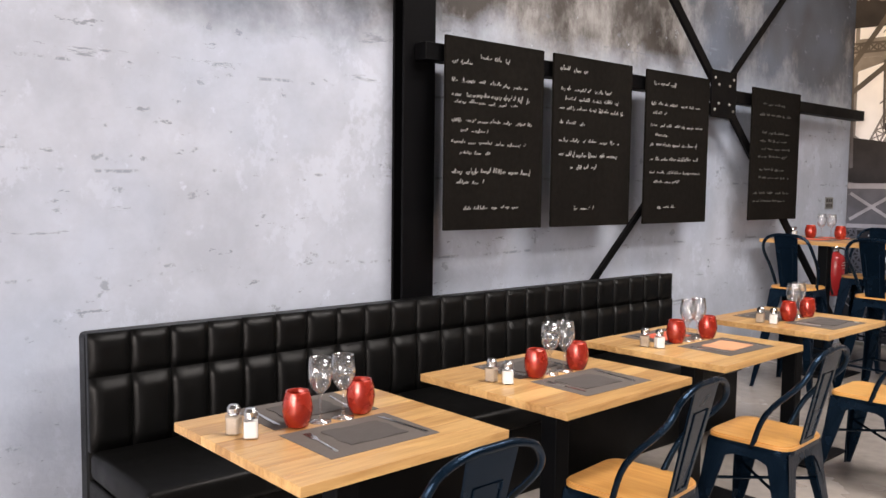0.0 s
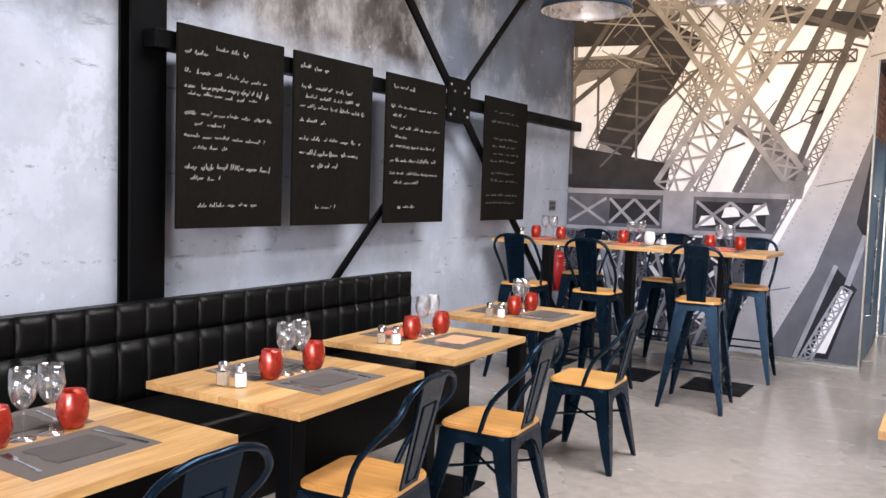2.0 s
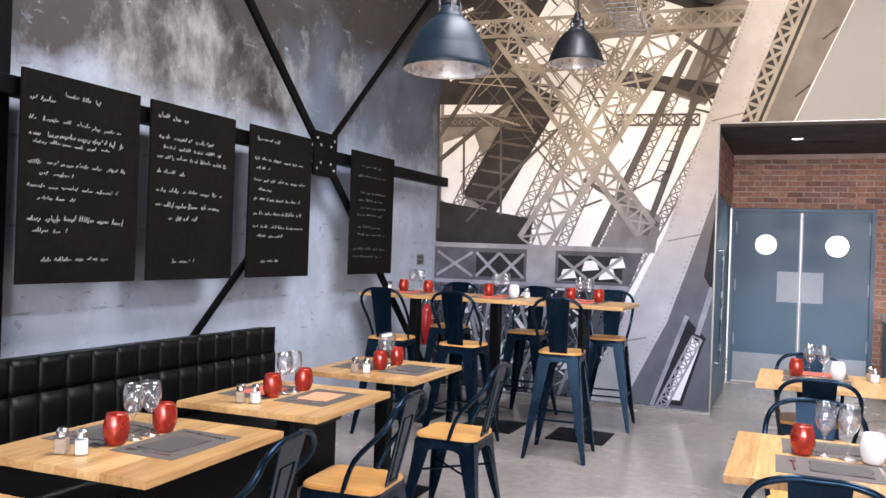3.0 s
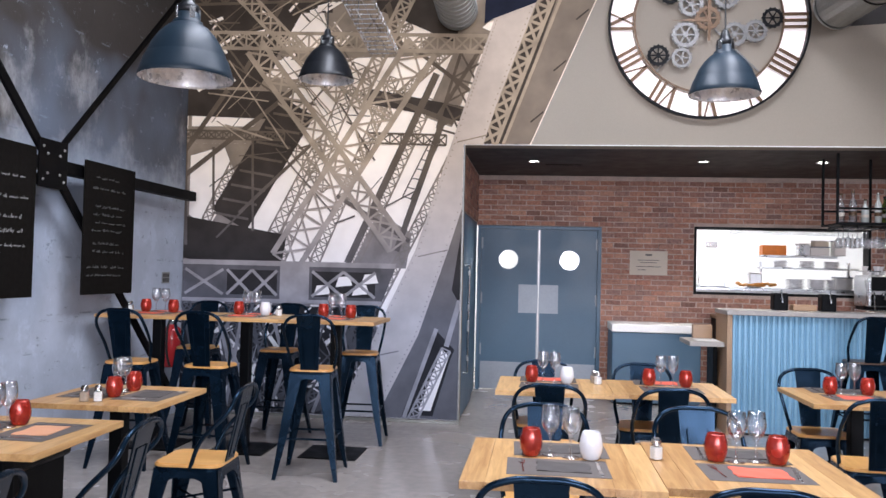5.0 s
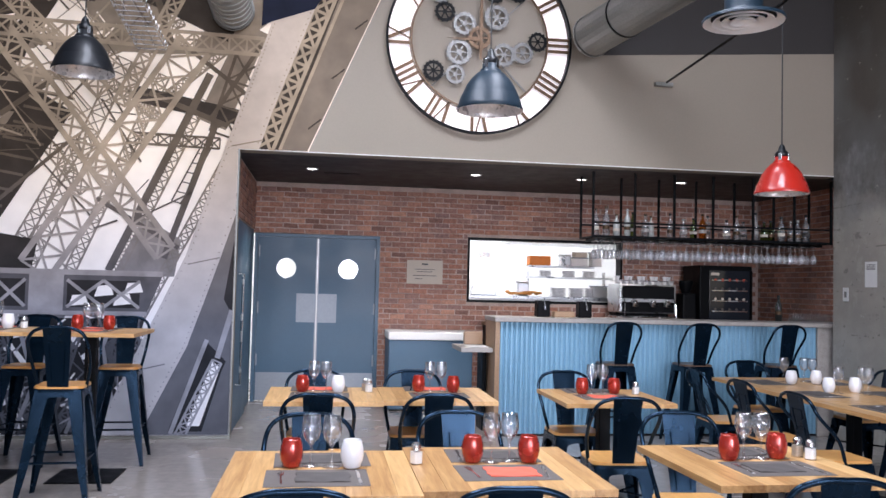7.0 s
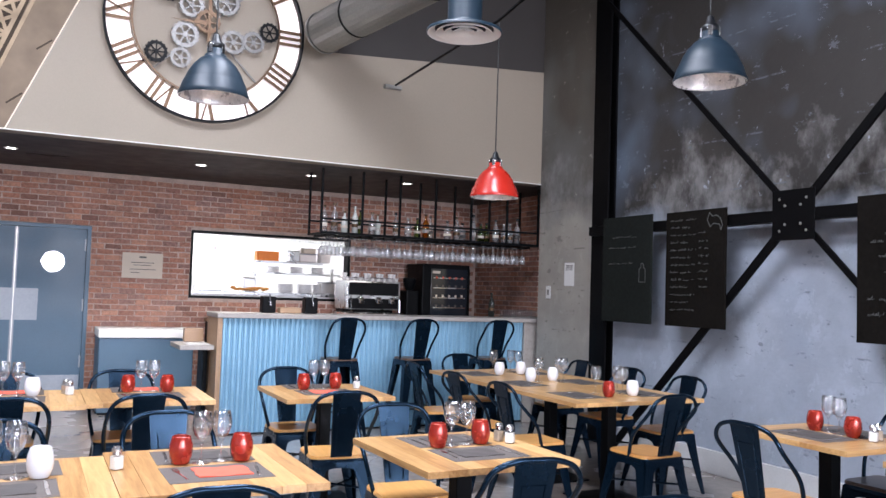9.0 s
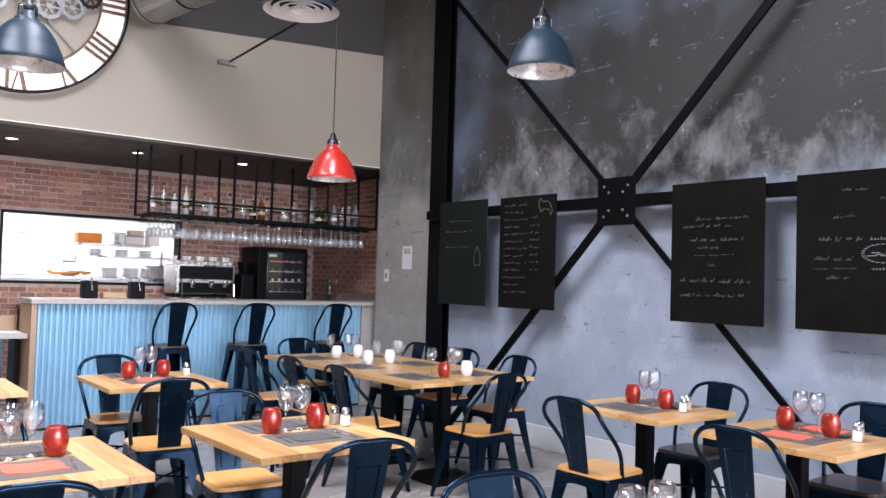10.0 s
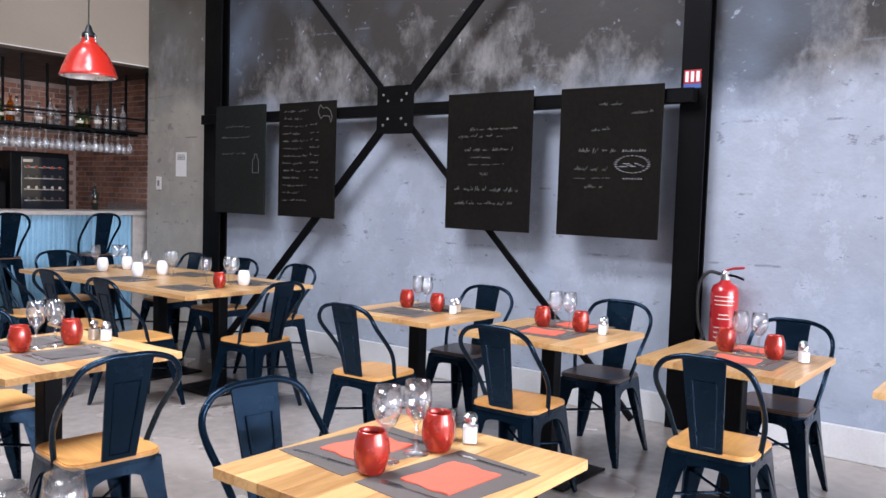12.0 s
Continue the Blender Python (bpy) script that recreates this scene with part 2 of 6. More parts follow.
def lathe(bm, prof, seg=20, at=(0, 0, 0)):
    rings = []
    for r, z in prof:
        if r < 1e-5:
            rings.append([bm.verts.new((at[0], at[1], at[2] + z))])
        else:
            rings.append([bm.verts.new((at[0] + r * math.cos(2 * math.pi * k / seg), at[1] + r * math.sin(2 * math.pi * k / seg), at[2] + z)) for k in range(seg)])
    for a, c in zip(rings, rings[1:]):
        if len(a) == 1 and len(c) == 1:
            continue
        for k in range(seg):
            q = (k + 1) % seg
            if len(a) == 1:
                bm.faces.new((a[0], c[q], c[k]))
            elif len(c) == 1:
                bm.faces.new((a[k], a[q], c[0]))
            else:
                bm.faces.new((a[k], a[q], c[q], c[k]))
    return bm


def slab(bm, outline, z0, z1, m=None):
    """A flat piece with the given outline (x, y), from z0 to z1."""
    lo = [bm.verts.new((x, y, z0)) for x, y in outline]
    hi = [bm.verts.new((x, y, z1)) for x, y in outline]
    n = len(outline)
    bm.faces.new(lo[::-1])
    bm.faces.new(hi)
    for i in range(n):
        bm.faces.new((lo[i], lo[(i + 1) % n], hi[(i + 1) % n], hi[i]))
    if m is not None:
        bmesh.ops.transform(bm, matrix=m, verts=lo + hi)
    return bm


def smooth_path(ctrl, n=6):
    """Catmull-Rom through the control points."""
    P = [Vector(p) for p in ctrl]
    P = [2 * P[0] - P[1]] + P + [2 * P[-1] - P[-2]]
    out = []
    for i in range(1, len(P) - 2):
        for k in range(n):
            t = k / n
            a, b_, c, d = P[i - 1], P[i], P[i + 1], P[i + 2]
            out.append(0.5 * (2 * b_ + (c - a) * t + (2 * a - 5 * b_ + 4 * c - d) * t * t + (3 * b_ - a - 3 * c + d) * t ** 3))
    out.append(P[-2])
    return out


def round_rect(w, d, r, n=4):
    out = []
    for cx, cy, a0 in ((w / 2 - r, d / 2 - r, 0), (-w / 2 + r, d / 2 - r, 90), (-w / 2 + r, -d / 2 + r, 180), (w / 2 - r, -d / 2 + r, 270)):
        for k in range(n + 1):
            a = radians(a0 + 90 * k / n)
            out.append((cx + r * math.cos(a), cy + r * math.sin(a)))
    return out


def structure(name, bm, material, label, category):
    return tagged(part(name, bm, material), label, category, kind="structure")


# ---- the room ----
XW, XE, YN, YS, ZC = -2.1, 6.9, 9.58, -6.0, 5.2
OX0, OX1, OZ, YB = 0.748, 7.40, 2.727, 12.05
structure("floor", boxm((XW - 0.3, YS - 0.3, -0.2), (XE + 1.4, YB + 3.5, 0)), M_FLOOR, "polished grey-brown concrete floor with soft reflections", "floor")
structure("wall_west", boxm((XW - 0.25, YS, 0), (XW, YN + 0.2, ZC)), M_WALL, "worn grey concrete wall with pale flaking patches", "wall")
structure("wall_east", boxm((XE, YS, 0), (XE + 0.25, YN, ZC)), M_WALL_E, "worn concrete wall, bluish daylight in its lower colour, taupe upper part", "wall")
bm = bmesh.new()
box(bm, (XW, YN, 0), (OX0, YN + 0.2, ZC))
box(bm, (OX0, YN, OZ), (XE, YN + 0.2, ZC))
structure("wall_north", bm, M_BEIGE, "beige painted wall above the bar recess", "wall")
# shadow beside the duct, laid on the wall as a dark polygon
structure("upper_wall_band", slab(bmesh.new(), [(4.30, 3.86), (XE - 0.002, 4.04), (XE - 0.002, ZC), (5.4, ZC)], -0.004, 0.0, Matrix(((1, 0, 0, 0), (0, 0, 1, YN - 0.001), (0, 1, 0, 0), (0, 0, 0, 1)))), M_UPPER_SHADOW, "shadow painted as a dark shape on the upper wall", "wall")
bm = bmesh.new()
for a, c in ((XW, -1.85), (0.65, 1.15), (3.65, 4.15), (6.65, XE)):
    box(bm, (a, YS - 0.25, 0), (c, YS, ZC))
box(bm, (XW, YS - 0.25, 4.6), (XE, YS, ZC))
box(bm, (XW, YS - 0.25, 0), (XE, YS, 0.12))
structure("wall_south", bm, M_BEIGE, "plain wall with tall glazed openings", "wall")
# ceiling; its two openings are added to let the overhead fill through
bm = bmesh.new()
for x0, x1 in ((XW - 0.25, 0.2), (1.3, 2.8), (3.9, XE + 0.25)):
    box(bm, (x0, YS - 0.25, ZC), (x1, YN + 0.2, ZC + 0.2))
for x0, x1 in ((0.2, 1.3), (2.8, 3.9)):
    box(bm, (x0, YS - 0.25, ZC), (x1, 3.0, ZC + 0.2))
    box(bm, (x0, 7.0, ZC), (x1, YN + 0.2, ZC + 0.2))
structure("ceiling", bm, M_CEIL, "dark painted ceiling with two unseen openings added for fill light", "ceiling")
structure("soffit", boxm((OX0 - 0.1, YN + 0.2, OZ), (OX1 + 0.1, YB + 0.2, OZ + 0.15)), M_SOFFIT, "dark slatted ceiling over the bar", "ceiling")
structure("plinth", boxm((XE - 0.035, YS, 0), (XE, 8.1, 0.195), 0.006), M_PLINTH, "pale plinth with a ledge along the concrete wall", "plinth")
structure("pilaster", boxm((XE - 0.03, 8.52, 0), (XE, YN, ZC), 0.004), M_PILASTER, "bare concrete pilaster beside the bar", "pilaster")

# ---- steel columns and bracing ----


def column(name, x, y, w, d):
    """An I-section standing against the wall; w along the wall, d out from it."""
    e = empty(name, pose(x, y, 0), "black painted steel I-section column", "column", "steel columns")
    t = 0.018
    part("flange", boxm((-d / 2, -w / 2, 0), (-d / 2 + t, w / 2, ZC - 0.01), 0.003), M_STEEL, e)
    part("flange", boxm((d / 2 - t, -w / 2, 0), (d / 2, w / 2, ZC - 0.01), 0.003), M_STEEL, e)
    part("web", boxm((-d / 2 + t, -0.012, 0), (d / 2 - t, 0.012, ZC - 0.01)), M_STEEL, e)
    return e


column("steel_column", -2.049, 4.185, 0.21, 0.1)
column("steel_column", 6.849, 8.37, 0.26, 0.1)
column("steel_column", 6.849, 3.53, 0.17, 0.1)


def brace(x, sgn, yc, zc, y0, y1, half, slope, label):
    """A cross brace: horizontal beam, centre plate with bolts, four diagonals."""
    e = empty("cross_brace", pose(x, yc, zc), label, "cross brace", "cross braces")
    part("beam", boxm((min(-0.03, -sgn * 0.062), y0 - yc, -0.045), (max(0.03, -sgn * 0.062), y1 - yc, 0.045), 0.004), M_STEEL, e)
    part("plate", boxm((sgn * 0.031 - 0.006, -half, -half), (sgn * 0.031 + 0.006, half, half), 0.003), M_STEEL, e)
    for sy, sz, w, off in ((-1, 1, 0.07, 0.0), (1, -1, 0.07, 0.0), (1, 1, 0.045, -0.02), (-1, -1, 0.045, -0.02)):
        ang = math.atan2(sz * slope, sy)
        top = (ZC - 0.3 - zc) / slope if sz > 0 else (zc - 0.02) / slope
        ln = math.hypot(top, top * slope)
        m = Matrix.Translation((sgn * (0.012 + off), 0, 0)) @ Matrix.Rotation(ang, 4, 'X')
        part("diagonal", boxm((-0.012, 0.06, -w / 2), (0.012, ln, w / 2), 0.003, m), M_STEEL, e)
        for k in (0.10, 0.17):
            b_ = bmesh.new()
            lathe(b_, [(0, 0.010), (0.007, 0.009), (0.011, 0.004), (0.011, 0.0), (0, 0.0)], 8)
            q = Vector((sgn * 0.037, k * math.cos(ang), k * math.sin(ang)))
            bmesh.ops.transform(b_, matrix=Matrix.Translation(q) @ Matrix.Rotation(sgn * math.pi / 2, 4, 'Y'), verts=b_.verts)
            part("bolt", b_, M_ZINC, e)
    return e


brace(-1.94, 1, 6.98, 2.165, 4.15, 9.42, 0.17, 0.92, "black steel cross brace in front of the concrete wall")
brace(6.735, -1, 5.91, 2.115, 3.50, 8.42, 0.19, 1.0, "black steel cross brace bolted between two columns")

# ---- chalkboards ----


def stroke(bm_, ya, za, yb, zb, width, x):
    """A thin chalk line on a board that faces along x."""
    d = Vector((yb - ya, zb - za))
    if d.length < 1e-5:
        return
    n_ = Vector((-d.y, d.x)).normalized() * width / 2
    quad = [(ya - n_.x, za - n_.y), (yb - n_.x, zb - n_.y), (yb + n_.x, zb + n_.y), (ya + n_.x, za + n_.y)]
    lo = [bm_.verts.new((x - 0.0006, y, z)) for y, z in quad]
    hi = [bm_.verts.new((x + 0.0006, y, z)) for y, z in quad]
    bm_.faces.new(lo)
    bm_.faces.new(hi)
    for k in range(4):
        bm_.faces.new((lo[k], lo[(k + 1) % 4], hi[(k + 1) % 4], hi[k]))


def chalkboard(x, sgn, y0, y1, z0, z1, rows, seed, grey=False, dim=False):
    e = empty("chalkboard", pose(x, (y0 + y1) / 2, (z0 + z1) / 2), "black chalkboard with rows of handwriting hung on the steel beam" if not grey else "dusty dark grey chalkboard with faint writing", "chalkboard", "chalkboards")
    w, h = (y1 - y0) / 2, (z1 - z0) / 2
    part("panel", boxm((-0.009, -w, -h), (0.009, w, h), 0.003), M_BOARD_GREY if grey else M_BOARD, e)
    rr = random.Random(seed)
    b_ = bmesh.new()
    s = sgn  # reading direction along y
    for z, a, c, th in rows:
        u = a
        while u < c:
            ln = min(rr.uniform(0.03, 0.10), c - u)
            zz = h - z * 2 * h + rr.uniform(-0.004, 0.004)
            k = u
            pts = []
            while k < u + ln:      # a slanting scrawl of uneven height
                hi_ = th * rr.choice((0.55, 0.6, 0.65, 0.7, 1.3, 1.6))
                lo_ = -th * rr.choice((0.0, 0.0, 0.0, 0.0, 0.4))
                adv = rr.uniform(0.010, 0.017)
                pts += [(k, zz + lo_), (k + adv * 0.75, zz + hi_), (k + adv * 0.6, zz + hi_ * 0.35)]
                k += adv
            for (pa, za), (pb, zb) in zip(pts, pts[1:]):
                if rr.random() > 0.12:
                    stroke(b_, s * (pa - w), za, s * (pb - w), zb, rr.uniform(0.0018, 0.0032) * (1.25 if th > 0.016 else 1.0), sgn * 0.0095)
            u += ln + rr.uniform(0.018, 0.036)
    if len(b_.faces):
        w_ = part("chalk_writing", b_, M_CHALK_DIM if dim else M_CHALK, e, "rows of pale chalk handwriting")
        w_["kind"] = "stuff"
    return e


menu1 = [(0.10, 0.24, 0.46, 0.016), (0.135, 0.04, 0.2, 0.016), (0.23, 0.04, 0.6, 0.014), (0.30, 0.04, 0.62, 0.02), (0.335, 0.06, 0.55, 0.012), (0.43, 0.04, 0.64, 0.013), (0.485, 0.10, 0.3, 0.013), (0.545, 0.04, 0.6, 0.012), (0.60, 0.1, 0.32, 0.013), (0.70, 0.04, 0.66, 0.019), (0.755, 0.08, 0.28, 0.015), (0.89, 0.13, 0.55, 0.014)]
menu2 = [(0.09, 0.05, 0.3, 0.018), (0.2, 0.06, 0.55, 0.015), (0.255, 0.1, 0.6, 0.014), (0.315, 0.05, 0.68, 0.015), (0.40, 0.05, 0.3, 0.015), (0.50, 0.05, 0.62, 0.016), (0.585, 0.05, 0.6, 0.019), (0.655, 0.15, 0.4, 0.018), (0.90, 0.2, 0.38, 0.015)]
menu3 = [(0.09, 0.07, 0.32, 0.016), (0.22, 0.05, 0.62, 0.013), (0.28, 0.07, 0.22, 0.013), (0.36, 0.05, 0.66, 0.014), (0.42, 0.1, 0.25, 0.012), (0.485, 0.05, 0.6, 0.015), (0.58, 0.05, 0.62, 0.016), (0.67, 0.05, 0.64, 0.013), (0.73, 0.1, 0.4, 0.013), (0.90, 0.15, 0.35, 0.012)]
menu4 = [(0.12, 0.15, 0.5, 0.012), (0.2, 0.1, 0.6, 0.012), (0.34, 0.15, 0.6, 0.012), (0.4, 0.12, 0.55, 0.012), (0.46, 0.15, 0.6, 0.012), (0.52, 0.1, 0.55, 0.012), (0.62, 0.12, 0.5, 0.012), (0.68, 0.12, 0.6, 0.012), (0.8, 0.05, 0.6, 0.012), (0.86, 0.05, 0.55, 0.012)]
for k, (y0, y1, rows) in enumerate(((4.252, 4.998, menu1), (5.085, 5.83, menu2), (5.99, 6.733, menu3), (7.34, 8.092, menu4))):
    chalkboard(-1.878, 1, y0, y1, 1.238, 2.252, rows, 5 + k, dim=(k == 3))
chalkboard(6.68, -1, 7.43, 8.14, 1.225, 2.225, [(0.2, 0.15, 0.5, 0.01), (0.3, 0.1, 0.5, 0.01), (0.45, 0.1, 0.45, 0.01)], 31, grey=True, dim=True)
chalkboard(6.68, -1, 6.54, 7.24, 1.225, 2.217, [(0.08 + 0.065 * k, 0.06, 0.3 if k % 2 else 0.36, 0.011) for k in range(13)] + [(0.2 + 0.065 * k, 0.40, 0.5, 0.011) for k in range(8)], 32, dim=True)
chalkboard(6.68, -1, 4.62, 5.355, 1.206, 2.2, [(0.27, 0.2, 0.62, 0.015), (0.32, 0.1, 0.5, 0.013), (0.42, 0.16, 0.58, 0.014), (0.47, 0.22, 0.4, 0.012), (0.52, 0.2, 0.5, 0.003), (0.6, 0.3, 0.38, 0.012), (0.71, 0.08, 0.64, 0.018), (0.81, 0.08, 0.58, 0.016)], 33, dim=True)
chalkboard(6.68, -1, 3.671, 4.397, 1.209, 2.19, [(0.12, 0.28, 0.45, 0.012), (0.18, 0.52, 0.66, 0.014), (0.29, 0.24, 0.36, 0.016), (0.43, 0.15, 0.42, 0.017), (0.55, 0.12, 0.36, 0.015), (0.61, 0.12, 0.38, 0.003), (0.67, 0.2, 0.34, 0.015)], 34, dim=True)

# ---- tables ----


def table(name, x0, x1, y0, y1, h, label, group, staves=8, along='y', thick=0.028, rz=0.0):
    cx, cy = (x0 + x1) / 2, (y0 + y1) / 2
    w, d = (x1 - x0), (y1 - y0)
    e = empty(name, pose(cx, cy, 0, 0, 0, rz), label, "table", group)
    top = part("tabletop", boxm((-w / 2 + 0.02, -d / 2 + 0.02, h - thick + 0.002), (w / 2 - 0.02, d / 2 - 0.02, h - 0.006)), M_OAK, e)
    n = staves
    for k in range(n):
        if along == 'y':
            s = w / n
            bm_ = boxm((-s / 2 + 0.0003, -d / 2, h - thick), (s / 2 - 0.0003, d / 2, h), 0.0012)
            bmesh.ops.rotate(bm_, matrix=Matrix.Rotation(radians(90), 3, 'Z'), verts=bm_.verts)
            st = part("stave", bm_, M_OAK, top)
            st.matrix_local = pose(-w / 2 + s * (k + 0.5), 0, 0, 0, 0, 90)
        else:
            s = d / n
            st = part("stave", boxm((-w / 2, -s / 2 + 0.0003, h - thick), (w / 2, s / 2 - 0.0003, h), 0.0012), M_OAK, top)
            st.matrix_local = pose(0, -d / 2 + s * (k + 0.5), 0)
    part("post", boxm((-0.04, -0.04, 0.012), (0.04, 0.04, h - thick - 0.006), 0.006), M_BLACK, e)
    part("bracket", boxm((-0.2, -0.2, h - thick - 0.008), (0.2, 0.2, h - thick), 0.002), M_BLACK, e)
    bs = min(0.23, min(w, d) * 0.33)
    part("base_plate", boxm((-bs, -bs, 0), (bs, bs, 0.012), 0.004), M_BLACK, e)
    return e


TL = "square oak table on a black pedestal"
for x0, x1, y0, y1, rz in ((-0.995, -0.29, 2.43, 3.155, 1.5), (-1.045, -0.33, 3.43, 4.195, 2.2), (-1.10, -0.38, 4.47, 5.20, 2.0)):
    table("dining_table", x0, x1, y0, y1, 0.75, TL + " beside the bench", "tables along the bench", rz=rz)
table("dining_table", -1.14, -0.44, 5.56, 6.29, 0.75, TL + " near the bench end", "tables along the bench", rz=1.0)
for x0, x1, y0, y1 in ((1.25, 1.978, 6.70, 7.43), (1.98, 2.71, 6.75, 7.46), (1.245, 1.959, 4.445, 5.22), (1.961, 2.675, 4.50, 5.29)):
    table("dining_table", x0, x1, y0, y1, 0.75, TL + " against its twin", "tables in the middle of the room")
table("dining_table", 3.075, 3.815, 4.545, 5.33, 0.75, TL, "tables in the middle of the room", rz=1.5)
table("dining_table", 3.13, 3.87, 6.67, 7.42, 0.75, TL, "tables in the middle of the room")
table("dining_table", 3.005, 3.715, 2.58, 3.25, 0.75, TL, "tables in the middle of the room", along='x')
table("dining_table", 2.04, 2.72, 2.56, 3.25, 0.75, TL, "tables in the middle of the room", along='x')
for k in range(3):
    table("dining_table", 4.91, 6.03, 6.09 + 0.745 * k, 6.83 + 0.745 * k, 0.75, "oak table joined into one long table on black legs", "joined long tables", along='y', staves=12)
for x0, a, c in ((5.22, 4.32, 5.05), (5.175, 3.37, 4.10), (5.185, 2.43, 3.11), (5.22, 1.45, 2.16)):
    table("dining_table", x0, x0 + 0.69, a, c, 0.75, TL + " near the concrete wall", "tables along the concrete wall", along='x')
for k in range(3):
    table("high_table", -1.98 + 0.75 * k, -1.232 + 0.75 * k, 7.72, 8.42, 1.08, "tall oak bar table on a black pedestal before the mural", "high tables", along='x')

# ---- chairs ----


def chair(seat_h, back_h, w, d, spread, wood_mat, label, category, name, footrest=None):
    """A pressed-steel chair with a wooden seat; it faces +y, origin on the floor under the seat."""
    e = empty(name, Matrix.Identity(4), label, category)
    b_ = bmesh.new()
    slab(b_, round_rect(w, d, 0.06), seat_h - 0.002, seat_h + 0.016)
    bmesh.ops.bevel(b_, geom=[ed for ed in b_.edges if abs(ed.verts[0].co.z - ed.verts[1].co.z) < 1e-6 and ed.verts[0].co.z > seat_h], offset=0.006, segments=2, affect='EDGES')
    part("seat", b_, wood_mat, e)
    # pressed pan with four arched sides
    b_ = bmesh.new()
    slab(b_, round_rect(w - 0.004, d - 0.004, 0.055), seat_h - 0.022, seat_h - 0.003)
    n = 12
    low = seat_h * 0.40 if seat_h < 0.6 else seat_h - 0.2
    for a in range(4):
        rot = Matrix.Rotation(a * math.pi / 2, 4, 'Z')
        half = (w if a % 2 == 0 else d) / 2 - 0.015
        out = (d if a % 2 == 0 else w) / 2 - 0.008
        rows = []
        for k in range(n + 1):
            u = -1 + 2 * k / n
            drop = 0.035 + (seat_h - 0.02 - low) * abs(u) ** 4.0 * 0.9
            zz = seat_h - 0.02 - drop
            fl = spread * (seat_h - zz) / seat_h
            rows.append((Vector((u * half, out - 0.0, seat_h - 0.012)), Vector((u * (half + fl), out + fl, zz)), Vector((u * half, out - 0.007, seat_h - 0.012)), Vector((u * (half + fl), out + fl - 0.007, zz))))
        V = [[b_.verts.new(rot @ p) for p in r] for r in rows]
        for p, q in zip(V, V[1:]):
            b_.faces.new((p[0], q[0], q[1], p[1]))
            b_.faces.new((p[2], p[3], q[3], q[2]))
            b_.faces.new((p[1], q[1], q[3], p[3]))
    part("seat_pan", b_, M_CHAIR, e, smooth=False)
    for sx in (-1, 1):
        for sy in (-1, 1):
            b_ = bmesh.new()
            xt, yt = sx * (w / 2 - 0.012), sy * (d / 2 - 0.012)
            xb, yb = sx * (w / 2 + spread), sy * (d / 2 + spread)
            rings = []
            for f in (0, 0.35, 0.7, 1.0):
                z = (seat_h - 0.03) * (1 - f)
                c = Vector((xt + (xb - xt) * f, yt + (yb - yt) * f, z))
                s = 0.062 * (1 - f) ** 0.8 + 0.026
                o = [(0, 0), (-s, 0), (-s, -0.008), (-0.012, -0.012), (-0.008, -s), (0, -s)]
                rings.append([b_.verts.new(c + Vector((sx * p, sy * q, 0))) for p, q in o])
            for p, q in zip(rings, rings[1:]):
                for k in range(6):
                    b_.faces.new((p[k], p[(k + 1) % 6], q[(k + 1) % 6], q[k]))
            b_.faces.new(rings[0])
            b_.faces.new(rings[-1])
            part("leg", b_, M_CHAIR, e)
    if footrest:
        b_ = bmesh.new()
        fl = spread * (seat_h - footrest) / seat_h
        hx, hy = w / 2 + fl - 0.02, d / 2 + fl - 0.02
        for p, q in (((-hx, -hy), (hx, -hy)), ((hx, -hy), (hx, hy)), ((hx, hy), (-hx, hy)), ((-hx, hy), (-hx, -hy))):
            tube(b_, [(*p, footrest), (*q, footrest)], 0.008, 6)
        part("footrest", b_, M_CHAIR, e)
    else:
        b_ = bmesh.new()
        fl = spread * 0.45
        hx, hy = w / 2 + fl - 0.025, d / 2 + fl - 0.025
        tube(b_, [(-hx, -hy, seat_h * 0.55), (hx, hy, seat_h * 0.55)], 0.007, 6)
        tube(b_, [(hx, -hy, seat_h * 0.56 + 0.012), (-hx, hy, seat_h * 0.56 + 0.012)], 0.007, 6)
        part("stretcher", b_, M_CHAIR, e)
    # hoop back
    t = back_h
    lean = 0.085
    hw = w / 2 + 0.025
    pts = [(-w / 2 + 0.01, -0.02, seat_h - 0.02), (-hw + 0.005, -d / 2 * 0.5, seat_h + (t - seat_h) * 0.35), (-hw, -d / 2 - lean * 0.55, seat_h + (t - seat_h) * 0.72), (-hw * 0.82, -d / 2 - lean * 0.9, t - 0.035), (-hw * 0.42, -d / 2 - lean, t - 0.003), (0, -d / 2 - lean, t),
           (hw * 0.42, -d / 2 - lean, t - 0.003), (hw * 0.82, -d / 2 - lean * 0.9, t - 0.035), (hw, -d / 2 - lean * 0.55, seat_h + (t - seat_h) * 0.72), (hw - 0.005, -d / 2 * 0.5, seat_h + (t - seat_h) * 0.35), (w / 2 - 0.01, -0.02, seat_h - 0.02)]
    part("back_hoop", tube(bmesh.new(), smooth_path(pts, 5), 0.0115, 8), M_CHAIR, e, smooth=True)
    # central splat with an embossed panel
    b_ = bmesh.new()
    z0, z1 = seat_h - 0.02, t - 0.004
    rows = []
    for k in range(7):
        f = k / 6
        hwid = 0.062 + 0.024 * f
        y = -d / 2 + 0.012 - (lean + 0.012) * f
        z = z0 + (z1 - z0) * f
        rows.append([b_.verts.new((sx * hwid, y + off, z)) for sx, off in ((-1, 0.004), (1, 0.004), (1, -0.004), (-1, -0.004))])
